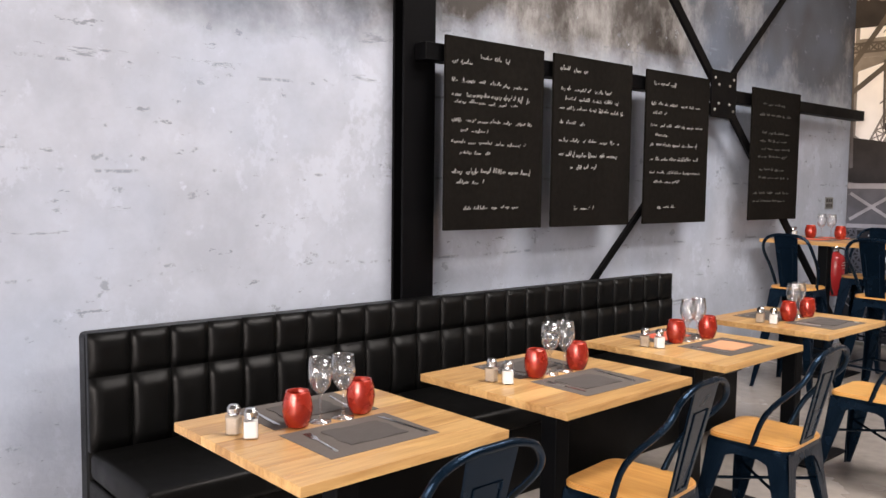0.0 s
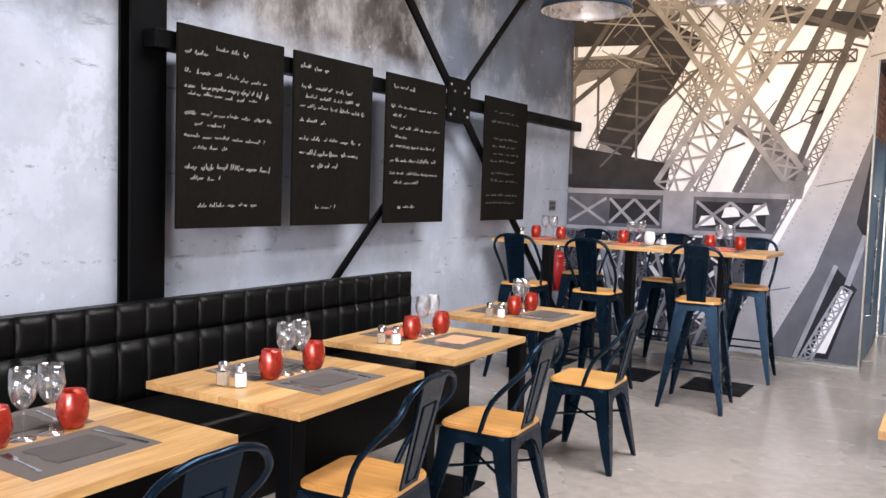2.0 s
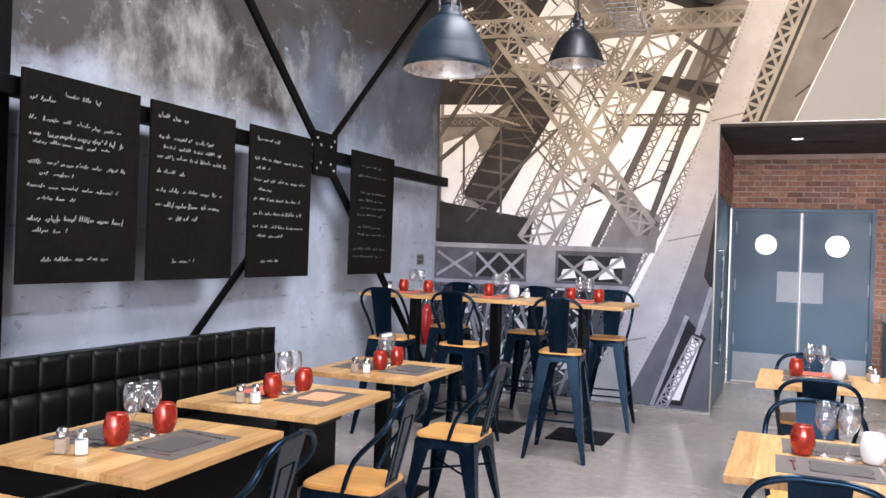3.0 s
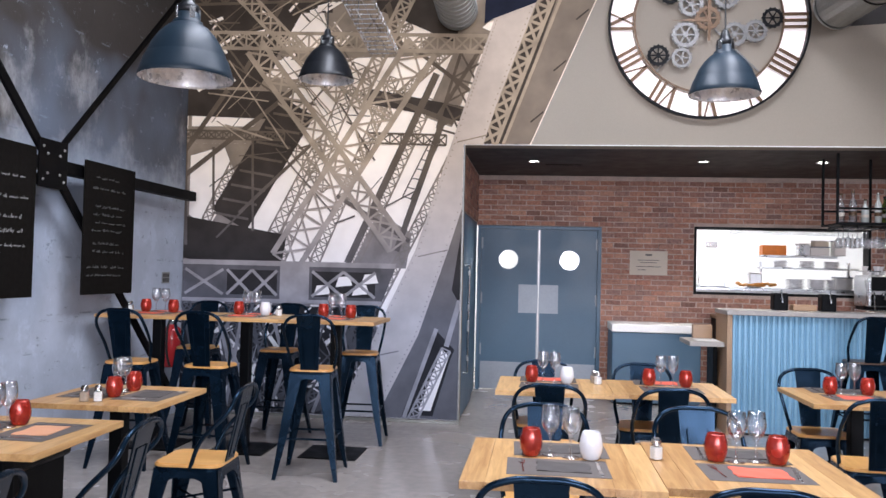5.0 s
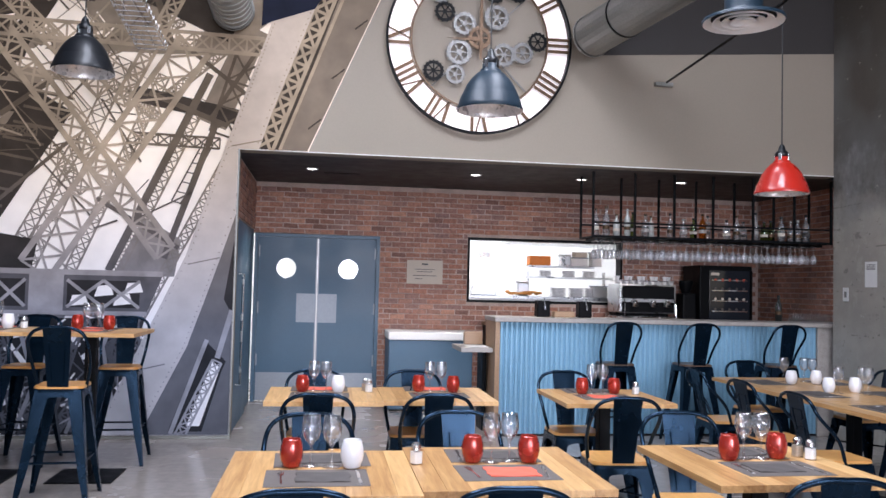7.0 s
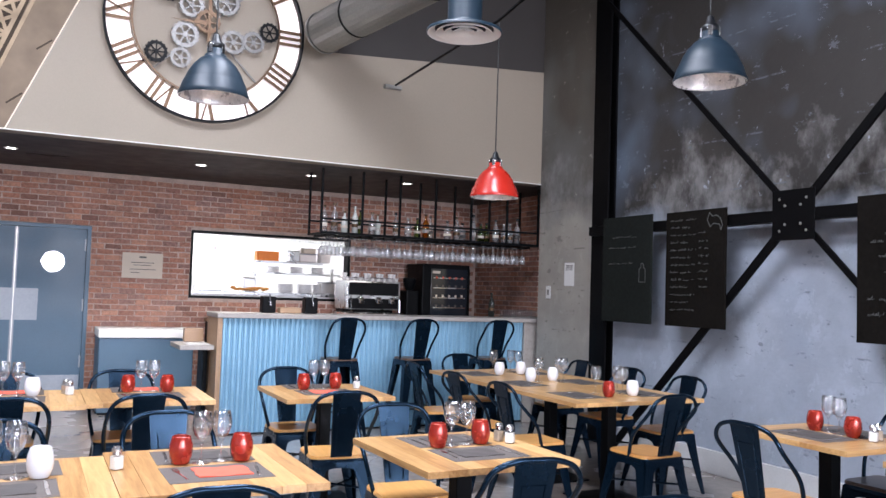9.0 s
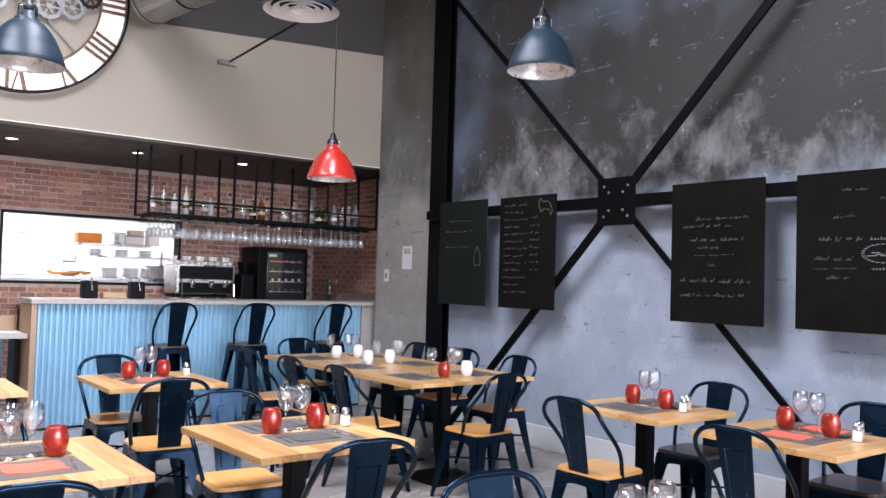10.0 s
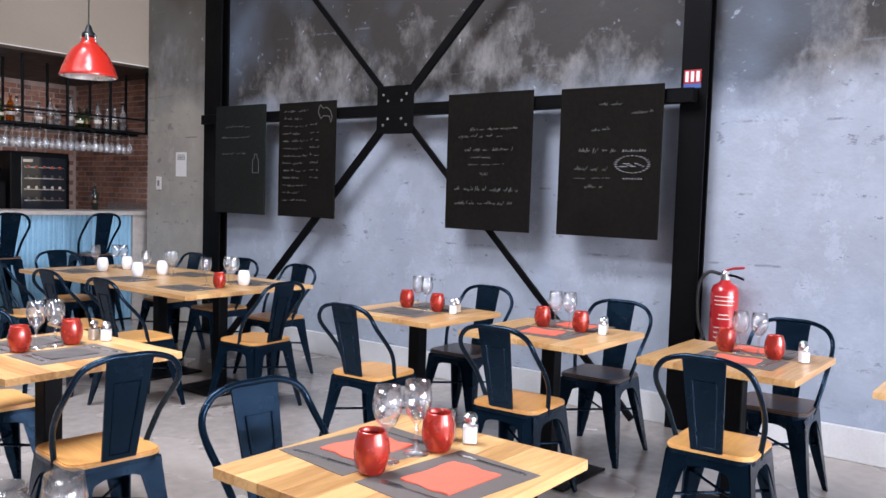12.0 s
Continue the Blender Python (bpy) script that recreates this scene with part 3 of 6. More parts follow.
    for p, q in zip(rows, rows[1:]):
        for k in range(4):
            b_.faces.new((p[k], p[(k + 1) % 4], q[(k + 1) % 4], q[k]))
    b_.faces.new(rows[0])
    b_.faces.new(rows[-1])
    splat = part("backrest", b_, M_CHAIR, e)
    b_ = bmesh.new()
    for side in (0.0052, -0.0052):
        loop = []
        for u, f in ((-0.55, 0.12), (0.55, 0.12), (0.6, 0.78), (-0.6, 0.78)):
            hwid = 0.062 + 0.024 * f
            loop.append((u * hwid, -d / 2 + 0.012 - (lean + 0.012) * f + side, z0 + (z1 - z0) * f))
        tube(b_, loop, 0.0035, 5, closed=True)
    part("emboss", b_, M_CHAIR, splat)
    return e


CH = "blue-black pressed steel chair with a honey-coloured wooden seat"
base_chair = chair(0.45, 0.85, 0.355, 0.355, 0.045, M_SEAT, CH, "chair", "dining_chair")
dark_chair = chair(0.45, 0.85, 0.355, 0.355, 0.045, M_SEAT_DARK, "blue-black pressed steel chair with a dark stained wooden seat", "chair", "dining_chair")
high_chair = chair(0.75, 1.15, 0.31, 0.31, 0.075, M_SEAT, "tall blue-black steel bar chair with a wooden seat", "bar chair", "bar_chair", 0.28)
dark_high = chair(0.76, 1.17, 0.31, 0.31, 0.075, M_SEAT_DARK, "tall blue-black steel bar chair with a dark seat", "bar chair", "bar_chair", 0.28)
seats = []


def place(proto, x, y, rz, group):
    """rz: 0 faces +y, 90 faces -x."""
    seats.append(tagged(copy_thing(proto, pose(x, y, 0, 0, 0, rz)), group=group))


for x, y, rz in ((-0.25, 2.79, 91), (-0.29, 3.76, 97), (-0.29, 4.68, 94), (-0.27, 5.78, 92)):
    place(base_chair, x, y, rz, "chairs along the bench tables")
for x, y, rz in ((1.52, 4.37, 2), (2.21, 4.37, -2), (1.54, 5.31, 178), (2.28, 5.40, 182), (1.58, 6.54, 0), (2.25, 6.54, 3), (1.55, 7.32, 180), (2.24, 7.34, 178)):
    place(base_chair, x, y, rz, "chairs in the middle of the room")
for x, y, rz in ((3.38, 4.44, -6), (3.40, 5.40, 176), (3.37, 6.45, -4), (3.40, 7.40, 180), (3.38, 3.31, 176), (2.35, 3.31, 180)):
    place(base_chair, x, y, rz, "chairs in the middle of the room")
for x, y, rz in ((5.31, 5.87, 4), (4.80, 6.45, -90), (4.80, 7.15, -88), (4.82, 7.9, -92), (6.06, 6.55, 90), (6.06, 7.25, 92), (6.06, 7.95, 90), (5.45, 8.5, 180)):
    place(base_chair, x, y, rz, "chairs round the long table")
for y in (4.64, 3.68, 2.70):
    place(base_chair, 5.13, y, -88, "chairs along the concrete wall")
    place(dark_chair, 6.02, y + 0.02, 92, "chairs along the concrete wall")
for x, y, rz in ((-1.5, 7.42, 2), (-0.86, 7.36, -3), (-0.10, 7.40, 4), (-1.5, 8.62, 180), (-0.74, 8.62, 178), (-0.02, 8.62, 184)):
    place(high_chair, x, y, rz, "bar chairs at the high table")
for x in (4.40, 5.19, 6.08):
    place(dark_high, x, 9.31, 2, "bar chairs at the counter")
for p in (base_chair, dark_chair, high_chair, dark_high):
    for o in (*p.children_recursive, p):
        bpy.data.objects.remove(o)

# ---- further materials ----


def thin_glass(name, gloss=1.0, tint=(0.955, 0.965, 0.97), caught_light=0.0):
    """Thin clear glass: what is behind shows through, gloss grows towards the edge, and a white share imitates caught
    light.
    """
    m = bpy.data.materials.new(name)
    m.use_nodes = True
    nt = m.node_tree
    nt.nodes.remove(nt.nodes["Principled BSDF"])
    tr = nt.nodes.new("ShaderNodeBsdfTransparent")
    tr.inputs[0].default_value = (*tint, 1)
    gl = nt.nodes.new("ShaderNodeBsdfGlossy")
    gl.inputs["Roughness"].default_value = 0.03
    lw_ = nt.nodes.new("ShaderNodeLayerWeight")
    lw_.inputs[0].default_value = 0.5
    pw = nt.nodes.new("ShaderNodeMath")
    pw.operation = 'POWER'
    pw.inputs[1].default_value = 2.2
    nt.links.new(lw_.outputs["Facing"], pw.inputs[0])
    fr = nt.nodes.new("ShaderNodeMath")
    fr.operation = 'MULTIPLY_ADD'
    fr.inputs[1].default_value, fr.inputs[2].default_value = 0.62 * gloss, 0.06 * gloss
    nt.links.new(pw.outputs[0], fr.inputs[0])
    mx = nt.nodes.new("ShaderNodeMixShader")
    nt.links.new(fr.outputs[0], mx.inputs[0])
    df = nt.nodes.new("ShaderNodeBsdfDiffuse")      # white diffuse share that imitates light caught in the glass
    df.inputs[0].default_value = (0.9, 0.92, 0.95, 1)
    fm = nt.nodes.new("ShaderNodeMixShader")
    fm.inputs[0].default_value = caught_light
    nt.links.new(tr.outputs[0], fm.inputs[1])
    nt.links.new(df.outputs[0], fm.inputs[2])
    nt.links.new(fm.outputs[0], mx.inputs[1])
    nt.links.new(gl.outputs[0], mx.inputs[2])
    nt.links.new(mx.outputs[0], nt.nodes["Material Output"].inputs[0])
    return m




def brick_clay(name, tones):
    """Old brick: each piece takes one of several burnt tones, with sooty mottling."""
    m = bpy.data.materials.new(name)
    m.use_nodes = True
    nt = m.node_tree
    L = nt.links.new
    b = nt.nodes["Principled BSDF"]
    b.inputs["Roughness"].default_value = 0.88
    geo = nt.nodes.new("ShaderNodeNewGeometry")
    oi = nt.nodes.new("ShaderNodeObjectInfo")
    ad = nt.nodes.new("ShaderNodeMath")
    ad.operation = 'ADD'
    L(geo.outputs["Random Per Island"], ad.inputs[0])
    L(oi.outputs["Random"], ad.inputs[1])
    fr = nt.nodes.new("ShaderNodeMath")
    fr.operation = 'FRACT'
    L(ad.outputs[0], fr.inputs[0])
    ramp = nt.nodes.new("ShaderNodeValToRGB")
    for k, c in enumerate(tones):
        e = ramp.color_ramp.elements[k] if k < 2 else ramp.color_ramp.elements.new(k / (len(tones) - 1))
        e.position = k / (len(tones) - 1)
        e.color = (*c, 1)
    L(fr.outputs[0], ramp.inputs[0])
    nz = nt.nodes.new("ShaderNodeTexNoise")
    nz.inputs["Scale"].default_value = 26
    nz.inputs["Detail"].default_value = 7
    nz.inputs["Roughness"].default_value = 0.7
    L(geo.outputs["Position"], nz.inputs["Vector"])
    mr = nt.nodes.new("ShaderNodeMapRange")
    mr.inputs["From Min"].default_value, mr.inputs["From Max"].default_value = 0.3, 0.7
    mr.inputs["To Min"].default_value, mr.inputs["To Max"].default_value = 0.55, 1.4
    L(nz.outputs[0], mr.inputs["Value"])
    vm = nt.nodes.new("ShaderNodeVectorMath")
    vm.operation = 'SCALE'
    L(ramp.outputs[0], vm.inputs[0])
    L(mr.outputs[0], vm.inputs["Scale"])
    L(vm.outputs[0], b.inputs["Base Color"])
    bp = nt.nodes.new("ShaderNodeBump")
    bp.inputs["Strength"].default_value = 0.4
    bp.inputs["Distance"].default_value = 0.006
    L(nz.outputs[0], bp.inputs["Height"])
    L(bp.outputs[0], b.inputs["Normal"])
    return m


M_BRICK = brick_clay("red_brown_brick", ((0.21, 0.11, 0.085), (0.42, 0.20, 0.135), (0.30, 0.155, 0.12), (0.50, 0.27, 0.185), (0.26, 0.155, 0.135), (0.45, 0.225, 0.155)))
M_MORTAR = mat("pale_mortar", (0.50, 0.395, 0.34), 0.9, var=0.35, scale=7, fine=60, bump=0.3)
M_DOORBLUE = mat("petrol_blue_door", (0.065, 0.125, 0.19), 0.45, var=0.08, scale=3, fine=60)
M_CORR = mat("blue_corrugated_sheet", (0.22, 0.40, 0.54), 0.38, metal=0.2, var=0.10, scale=5, fine=50)
M_STONE = mat("grey_stone_worktop", (0.36, 0.33, 0.30), 0.45, var=0.2, scale=20, fine=120)
M_CRATE = wood("pale_plywood", (0.30, 0.18, 0.10), (0.42, 0.27, 0.15), 0.5)
M_RED = mat("red_pearl_glass", (0.36, 0.026, 0.013), 0.25, metal=0.4, var=0.15, scale=20, fine=80, coat=0.6)
M_WHITEGLASS = mat("white_opal_glass", (0.78, 0.77, 0.78), 0.2, var=0.03, coat=0.5)
M_MAT = mat("taupe_place_mat", (0.115, 0.098, 0.088), 0.75, var=0.1, scale=30, fine=300, bump=0.1)
M_NAP_GREY = mat("dark_grey_napkin", (0.075, 0.066, 0.062), 0.85, var=0.1, scale=20, fine=200)
M_NAP_RED = mat("coral_napkin", (0.72, 0.13, 0.075), 0.85, var=0.08, scale=20, fine=200)
M_NAP_PEACH = mat("peach_napkin", (0.72, 0.36, 0.20), 0.85, var=0.08, scale=20, fine=200)
M_SALT = mat("salt", (0.80, 0.79, 0.77), 0.8, var=0.05, fine=300)
M_PEPPER = mat("pepper", (0.42, 0.34, 0.26), 0.8, var=0.3, fine=300)
M_GLASS = thin_glass("clear_glass")
M_STEMWARE = thin_glass("stemware_glass", 1.7, (0.97, 0.975, 0.98), 0.025)
M_BOTTLES = [thin_glass("clear_bottle", 2.2, (0.93, 0.95, 0.95), 0.12), thin_glass("amber_bottle", 1.2, (0.8, 0.5, 0.16)), thin_glass("green_bottle", 1.2, (0.5, 0.68, 0.35)), mat("dark_bottle", (0.012, 0.014, 0.012), 0.12), mat("pale_labelled_bottle", (0.45, 0.46, 0.43), 0.25)]
M_PLATE = mat("satin_steel_plate", (0.30, 0.33, 0.37), 0.5, metal=0.35, var=0.1)
M_LAMP = mat("slate_blue_enamel", (0.010, 0.020, 0.031), 0.42, var=0.1, spec=0.3)
M_LAMPBLACK = mat("black_enamel", (0.006, 0.007, 0.009), 0.42, var=0.1, coat=0.1, spec=0.3)
M_LAMPRED = mat("red_enamel", (0.40, 0.018, 0.009), 0.3, var=0.06, coat=0.4)
M_INNER = mat("hammered_aluminium", (0.80, 0.78, 0.76), 0.30, metal=0.45, var=0.25, scale=18, fine=60)
M_BRONZE = mat("bronze_numerals", (0.085, 0.048, 0.024), 0.4, metal=0.6, var=0.15)
M_GEAR = mat("dull_silver_gear", (0.13, 0.125, 0.12), 0.4, metal=0.7, var=0.2)
M_LED = emitter("led_backlight", (1.0, 0.90, 0.86), 0.62)
M_SPOT = emitter("spot_lens", (1.0, 0.93, 0.82), 14.0)
M_KITCHEN = mat("white_kitchen_wall", (0.82, 0.82, 0.80), 0.5, var=0.03)
M_INOX = mat("stainless_steel", (0.55, 0.56, 0.57), 0.3, metal=0.9, var=0.1)
M_EXT = mat("red_extinguisher_paint", (0.40, 0.018, 0.02), 0.3, var=0.08, coat=0.4)
M_PAPER = mat("cream_paper", (0.62, 0.55, 0.46), 0.8, var=0.05)
M_RUBBER = mat("black_rubber", (0.01, 0.01, 0.01), 0.6, var=0.1)
M_BLUESIGN = mat("sign_blue", (0.05, 0.10, 0.30), 0.5, var=0.05)

# ---- bench ----
bench = empty("bench", pose(-1.5, 4.43, 0), "long black leatherette bench with a channel-stitched back", "bench")
BX, BY0, BY1 = -1.5, 2.42 - 4.43, 6.20 - 4.43
part("back_core", boxm((-1.90 - BX, BY0, 0.0), (-1.80 - BX, BY1, 0.90), 0.02), M_LEATHER, bench)
part("plinth_box", boxm((-1.80 - BX, BY0, 0.0), (-1.27 - BX, BY1, 0.34), 0.01), M_LEATHER, bench)
n = 24
cw = (BY1 - BY0) / n
for z0, z1, x1 in ((0.735, 0.905, -1.755), (0.45, 0.737, -1.745)):
    for k in range(n):
        b_ = bmesh.new()
        y0 = BY0 + cw * k
        g = [[None] * 7 for _ in range(6)]
        for i in range(7):
            for j in range(6):
                u, v = i / 6, j / 5
                puff = (1 - abs(2 * u - 1) ** 6) * (1 - abs(2 * v - 1) ** 8)
                g[j][i] = b_.verts.new((-1.80 - BX + (x1 + 1.80) * (0.62 + 0.38 * puff ** 0.5), y0 + cw * u, z0 + (z1 - z0) * v))
        for i in range(6):
            for j in range(5):
                b_.faces.new((g[j][i], g[j][i + 1], g[j + 1][i + 1], g[j + 1][i]))
        rim = [b_.verts.new((-1.802 - BX, y, z)) for y, z in ((y0, z0), (y0 + cw, z0), (y0 + cw, z1), (y0, z1))]
        b_.faces.new(rim)
        for a, c, ed in ((0, 1, [g[0][i] for i in range(7)]), (1, 2, [g[j][6] for j in range(6)]), (2, 3, [g[5][i] for i in range(6, -1, -1)]), (3, 0, [g[j][0] for j in range(5, -1, -1)])):
            b_.faces.new([rim[c], rim[a]] + ed)
        part("back_cushion", b_, M_LEATHER, bench, smooth=True)
for a, c in ((BY0, BY0 + 1.32), (BY0 + 1.322, BY0 + 2.64), (BY0 + 2.642, BY1)):
    part("seat_cushion", box(bmesh.new(), (-1.79 - BX, a, 0.342), (-1.22 - BX, c, 0.455), 0.03, seg=4), M_LEATHER, bench, smooth=True)

# ---- mural: a printed picture of an iron lattice tower ----


def print_tone(name, up, low, vary=0.25):
    """A printed tone, sepia in the upper part of the picture and cool grey in the lower."""
    m = bpy.data.materials.new(name)
    m.use_nodes = True
    nt = m.node_tree
    L = nt.links.new
    b = nt.nodes["Principled BSDF"]
    b.inputs["Roughness"].default_value = 0.7
    b.inputs["Specular IOR Level"].default_value = 0.15
    geo = nt.nodes.new("ShaderNodeNewGeometry")
    sep = nt.nodes.new("ShaderNodeSeparateXYZ")
    L(geo.outputs["Position"], sep.inputs[0])
    nz = nt.nodes.new("ShaderNodeTexNoise")
    nz.inputs["Scale"].default_value = 5
    nz.inputs["Detail"].default_value = 8
    L(geo.outputs["Position"], nz.inputs["Vector"])
    mr = nt.nodes.new("ShaderNodeMapRange")
    mr.inputs["From Min"].default_value, mr.inputs["From Max"].default_value = 1.0, 2.6
    L(sep.outputs[2], mr.inputs["Value"])
    mx = nt.nodes.new("ShaderNodeMix")
    mx.data_type = 'RGBA'
    mx.inputs[6].default_value, mx.inputs[7].default_value = (*low, 1), (*up, 1)
    L(mr.outputs[0], mx.inputs[0])
    sc = nt.nodes.new("ShaderNodeMapRange")
    sc.inputs["From Min"].default_value, sc.inputs["From Max"].default_value = 0.3, 0.7
    sc.inputs["To Min"].default_value, sc.inputs["To Max"].default_value = 1 - vary, 1 + vary
    L(nz.outputs[0], sc.inputs["Value"])
    vm = nt.nodes.new("ShaderNodeVectorMath")
    vm.operation = 'SCALE'
    L(mx.outputs[2], vm.inputs[0])
    L(sc.outputs[0], vm.inputs["Scale"])
    L(vm.outputs[0], b.inputs["Base Color"])
    return m


P_SKY = print_tone("print_sky", (0.95, 0.82, 0.66), (0.74, 0.75, 0.82), 0.06)
P_FAR = print_tone("print_far_iron", (0.26, 0.20, 0.135), (0.17, 0.175, 0.21))
P_HALF = print_tone("print_half_tone", (0.26, 0.20, 0.14), (0.19, 0.20, 0.245))
P_DARK = print_tone("print_dark_iron", (0.050, 0.037, 0.026), (0.018, 0.020, 0.027))
P_MID = print_tone("print_iron", (0.125, 0.093, 0.062), (0.085, 0.092, 0.118))
P_LIGHT = print_tone("print_lit_iron", (0.36, 0.275, 0.185), (0.26, 0.27, 0.325))
P_LEG = print_tone("print_pale_leg", (0.54, 0.44, 0.345), (0.40, 0.405, 0.455), 0.10)
P_PLATE = print_tone("print_leg_plate", (0.20, 0.155, 0.112), (0.105, 0.112, 0.14), 0.15)
P_NAVY = print_tone("print_night_blue", (0.012, 0.014, 0.028), (0.012, 0.014, 0.028))
FLIP = Matrix(((1, 0, 0, 0), (0, 0, 1, YN), (0, 1, 0, 0), (0, 0, 0, 1)))   # picture (x, z) onto the wall
mural = tagged(part("mural", slab(bmesh.new(), [(XW + 0.003, 0.03), (OX0 - 0.004, 0.03), (OX0 - 0.004, OZ), (1.40, OZ + 0.005), (2.42, 5.12), (XW + 0.003, 5.12)], -0.004, -0.001, FLIP), P_SKY),
               "large sepia wallpaper print of an iron lattice tower", "mural")


def clip_poly(poly, inside, cut):
    out = []
    for a, c in zip(poly, poly[1:] + poly[:1]):
        ia, ic = inside(a), inside(c)
        if ia:
            out.append(a)
        if ia != ic:
            out.append(cut(a, c))
    return out


def half(poly, nx, nz, d):
    f = lambda p: nx * p[0] + nz * p[1] - d
    def cut(a, c):
        t = f(a) / (f(a) - f(c))
        return (a[0] + (c[0] - a[0]) * t, a[1] + (c[1] - a[1]) * t)
    return clip_poly(poly, lambda p: f(p) <= 0, cut) if poly else poly


STEP = [0]


def printed(bm_, poly, depth):
    """Adds a picture polygon, trimmed to the sheet, at a depth before the wall."""
    poly = half(half(half(poly, -1, 0, -(XW + 0.004)), 0, 1, 5.1), 0, -1, -0.035)
    low = half(half(poly, 1, 0, OX0 - 0.006), 0, 1, OZ)
    high = half(half(poly, 0, -1, -(OZ + 0.0004)), 0.919, -0.394, 0.919 * 1.40 - 0.394 * 2.735 - 0.01)
    STEP[0] = (STEP[0] + 1) % 90
    depth -= 0.00002 * STEP[0]
    for q in (low, high):
        if len(q) > 2:
            slab(bm_, q, depth - 0.0005, depth, FLIP)


def bar(bm_, x0, z0, x1, z1, w, depth):
    d = Vector((x1 - x0, z1 - z0))
    if d.length < 1e-4:
        return
    s = Vector((-d.y, d.x)).normalized() * (w / 2)
    printed(bm_, [(x0 - s.x, z0 - s.y), (x1 - s.x, z1 - s.y), (x1 + s.x, z1 + s.y), (x0 + s.x, z0 + s.y)], depth)


def lattice(bm_, x0, z0, x1, z1, w, rail, lace, depth, step=1.0):
    d = Vector((x1 - x0, z1 - z0))
    ln, u = d.length, d.normalized()
    s = Vector((-u.y, u.x)) * (w / 2)
    for sg in (-1, 1):
        bar(bm_, x0 + sg * s.x, z0 + sg * s.y, x1 + sg * s.x, z1 + sg * s.y, rail, depth)
    k = max(2, int(ln / (w * step)))
    for i in range(k):
        a, c = Vector((x0, z0)) + u * ln * i / k, Vector((x0, z0)) + u * ln * (i + 1) / k
        bar(bm_, *(a - s), *(c + s), lace, depth + 0.0012)
        bar(bm_, *(a + s), *(c - s), lace, depth + 0.0012)
        bar(bm_, *(c + s), *(c - s), lace, depth + 0.0012)


def printed_part(name, bm_, tone, label):
    ob = part(name, bm_, tone, mural, label)
    ob["kind"] = "stuff"


rr = random.Random(4)
b_ = bmesh.new()      # broad half-tones behind the ironwork
for poly in ([(-2.09, 1.5), (-1.65, 1.5), (-1.05, 2.9), (-1.05, 3.4), (-2.09, 3.4)], [(-2.09, 3.55), (0.75, 3.62), (0.95, 4.0), (0.95, 5.05), (-2.09, 5.05)], [(0.35, 3.0), (0.62, 2.9), (0.98, 3.85), (0.75, 3.95)], [(-0.35, 1.5), (0.2, 1.5), (0.25, 1.85), (-0.1, 2.05)], [(-2.09, 0.04), (-0.55, 0.04), (-0.05, 1.16), (-2.09, 1.15)]):
    printed(b_, poly, -0.0048)
printed_part("half_tone", b_, P_HALF, "printed brown half-tone background")
b_ = bmesh.new()
for poly in ([(-2.05, 2.0), (-1.85, 1.85), (-1.55, 2.35), (-1.7, 2.7), (-2.05, 2.6)], [(-2.05, 2.9), (-1.4, 2.9), (-1.3, 3.05), (-2.05, 3.05)], [(-0.1, 3.75), (0.3, 3.68), (0.5, 4.05), (0.1, 4.2)], [(-1.1, 3.7), (-0.6, 3.7), (-0.7, 4.05), (-1.0, 4.05)], [(-1.9, 4.2), (-1.3, 4.15), (-1.5, 4.5), (-1.9, 4.5)], [(-0.9, 0.75), (-0.5, 0.85), (-0.35, 1.12), (-0.75, 1.12)], [(-1.7, 0.7), (-1.35, 0.65), (-1.25, 0.95), (-1.6, 1.0)], [(-1.15, 0.15), (-0.95, 0.2), (-0.9, 0.5), (-1.1, 0.45)]):
    printed(b_, poly, -0.0072)
printed_part("sky_patch", b_, P_SKY, "printed bright sky patches")
b_ = bmesh.new()      # hazy far lattice
for k in range(9):
    x = -2.3 + 0.36 * k
    lattice(b_, x - 0.5, 0.0, x + 0.9, 3.0 + rr.uniform(-0.3, 0.6), rr.uniform(0.08, 0.16), 0.018, 0.012, -0.0092)
for k in range(16):
    x, z = rr.uniform(-2.1, 0.7), rr.choice((rr.uniform(0.1, 1.2), rr.uniform(2.6, 4.6), rr.uniform(3.2, 4.6)))
    a = rr.choice((0.9, -0.7, 0.5, -1.2, 0.05))
    lattice(b_, x - 0.6, z - 0.6 * a, x + 0.6, z + 0.6 * a, rr.uniform(0.06, 0.16), 0.02, 0.014, -0.0092)
printed_part("far_ironwork", b_, P_FAR, "hazy printed ironwork in the distance")
b_ = bmesh.new()      # masses in shade
for x0, z0, x1, z1, w in ((-0.95, 3.11, -1.62, 1.95, 0.42), (-2.13, 3.15, -1.08, 3.11, 0.28), (-2.15, 1.78, -1.05, 1.60, 0.42), (-0.1, 4.3, 0.71, 3.95, 0.45), (-1.9, 4.35, -0.6, 4.30, 0.5), (-0.23, 3.21, 0.77, 3.02, 0.15), (-2.1, 0.55, -0.9, 0.35, 0.30), (-1.3, 1.0, -0.6, 0.1, 0.12), (-2.0, 0.95, -1.2, 1.1, 0.10), (-1.0, 0.55, -0.3, 0.75, 0.09), (-2.0, 3.75, -1.2, 3.5, 0.14)):
    bar(b_, x0, z0, x1, z1, w, -0.0112)
printed_part("shaded_ironwork", b_, P_DARK, "dark printed girders in shade")
b_ = bmesh.new()
for k in range(9):     # stair treads up the shaded flight
    f = k / 8
    bar(b_, -1.78 + 0.67 * f, 2.02 + 1.16 * f, -1.42 + 0.67 * f, 1.96 + 1.16 * f, 0.025, -0.0118)
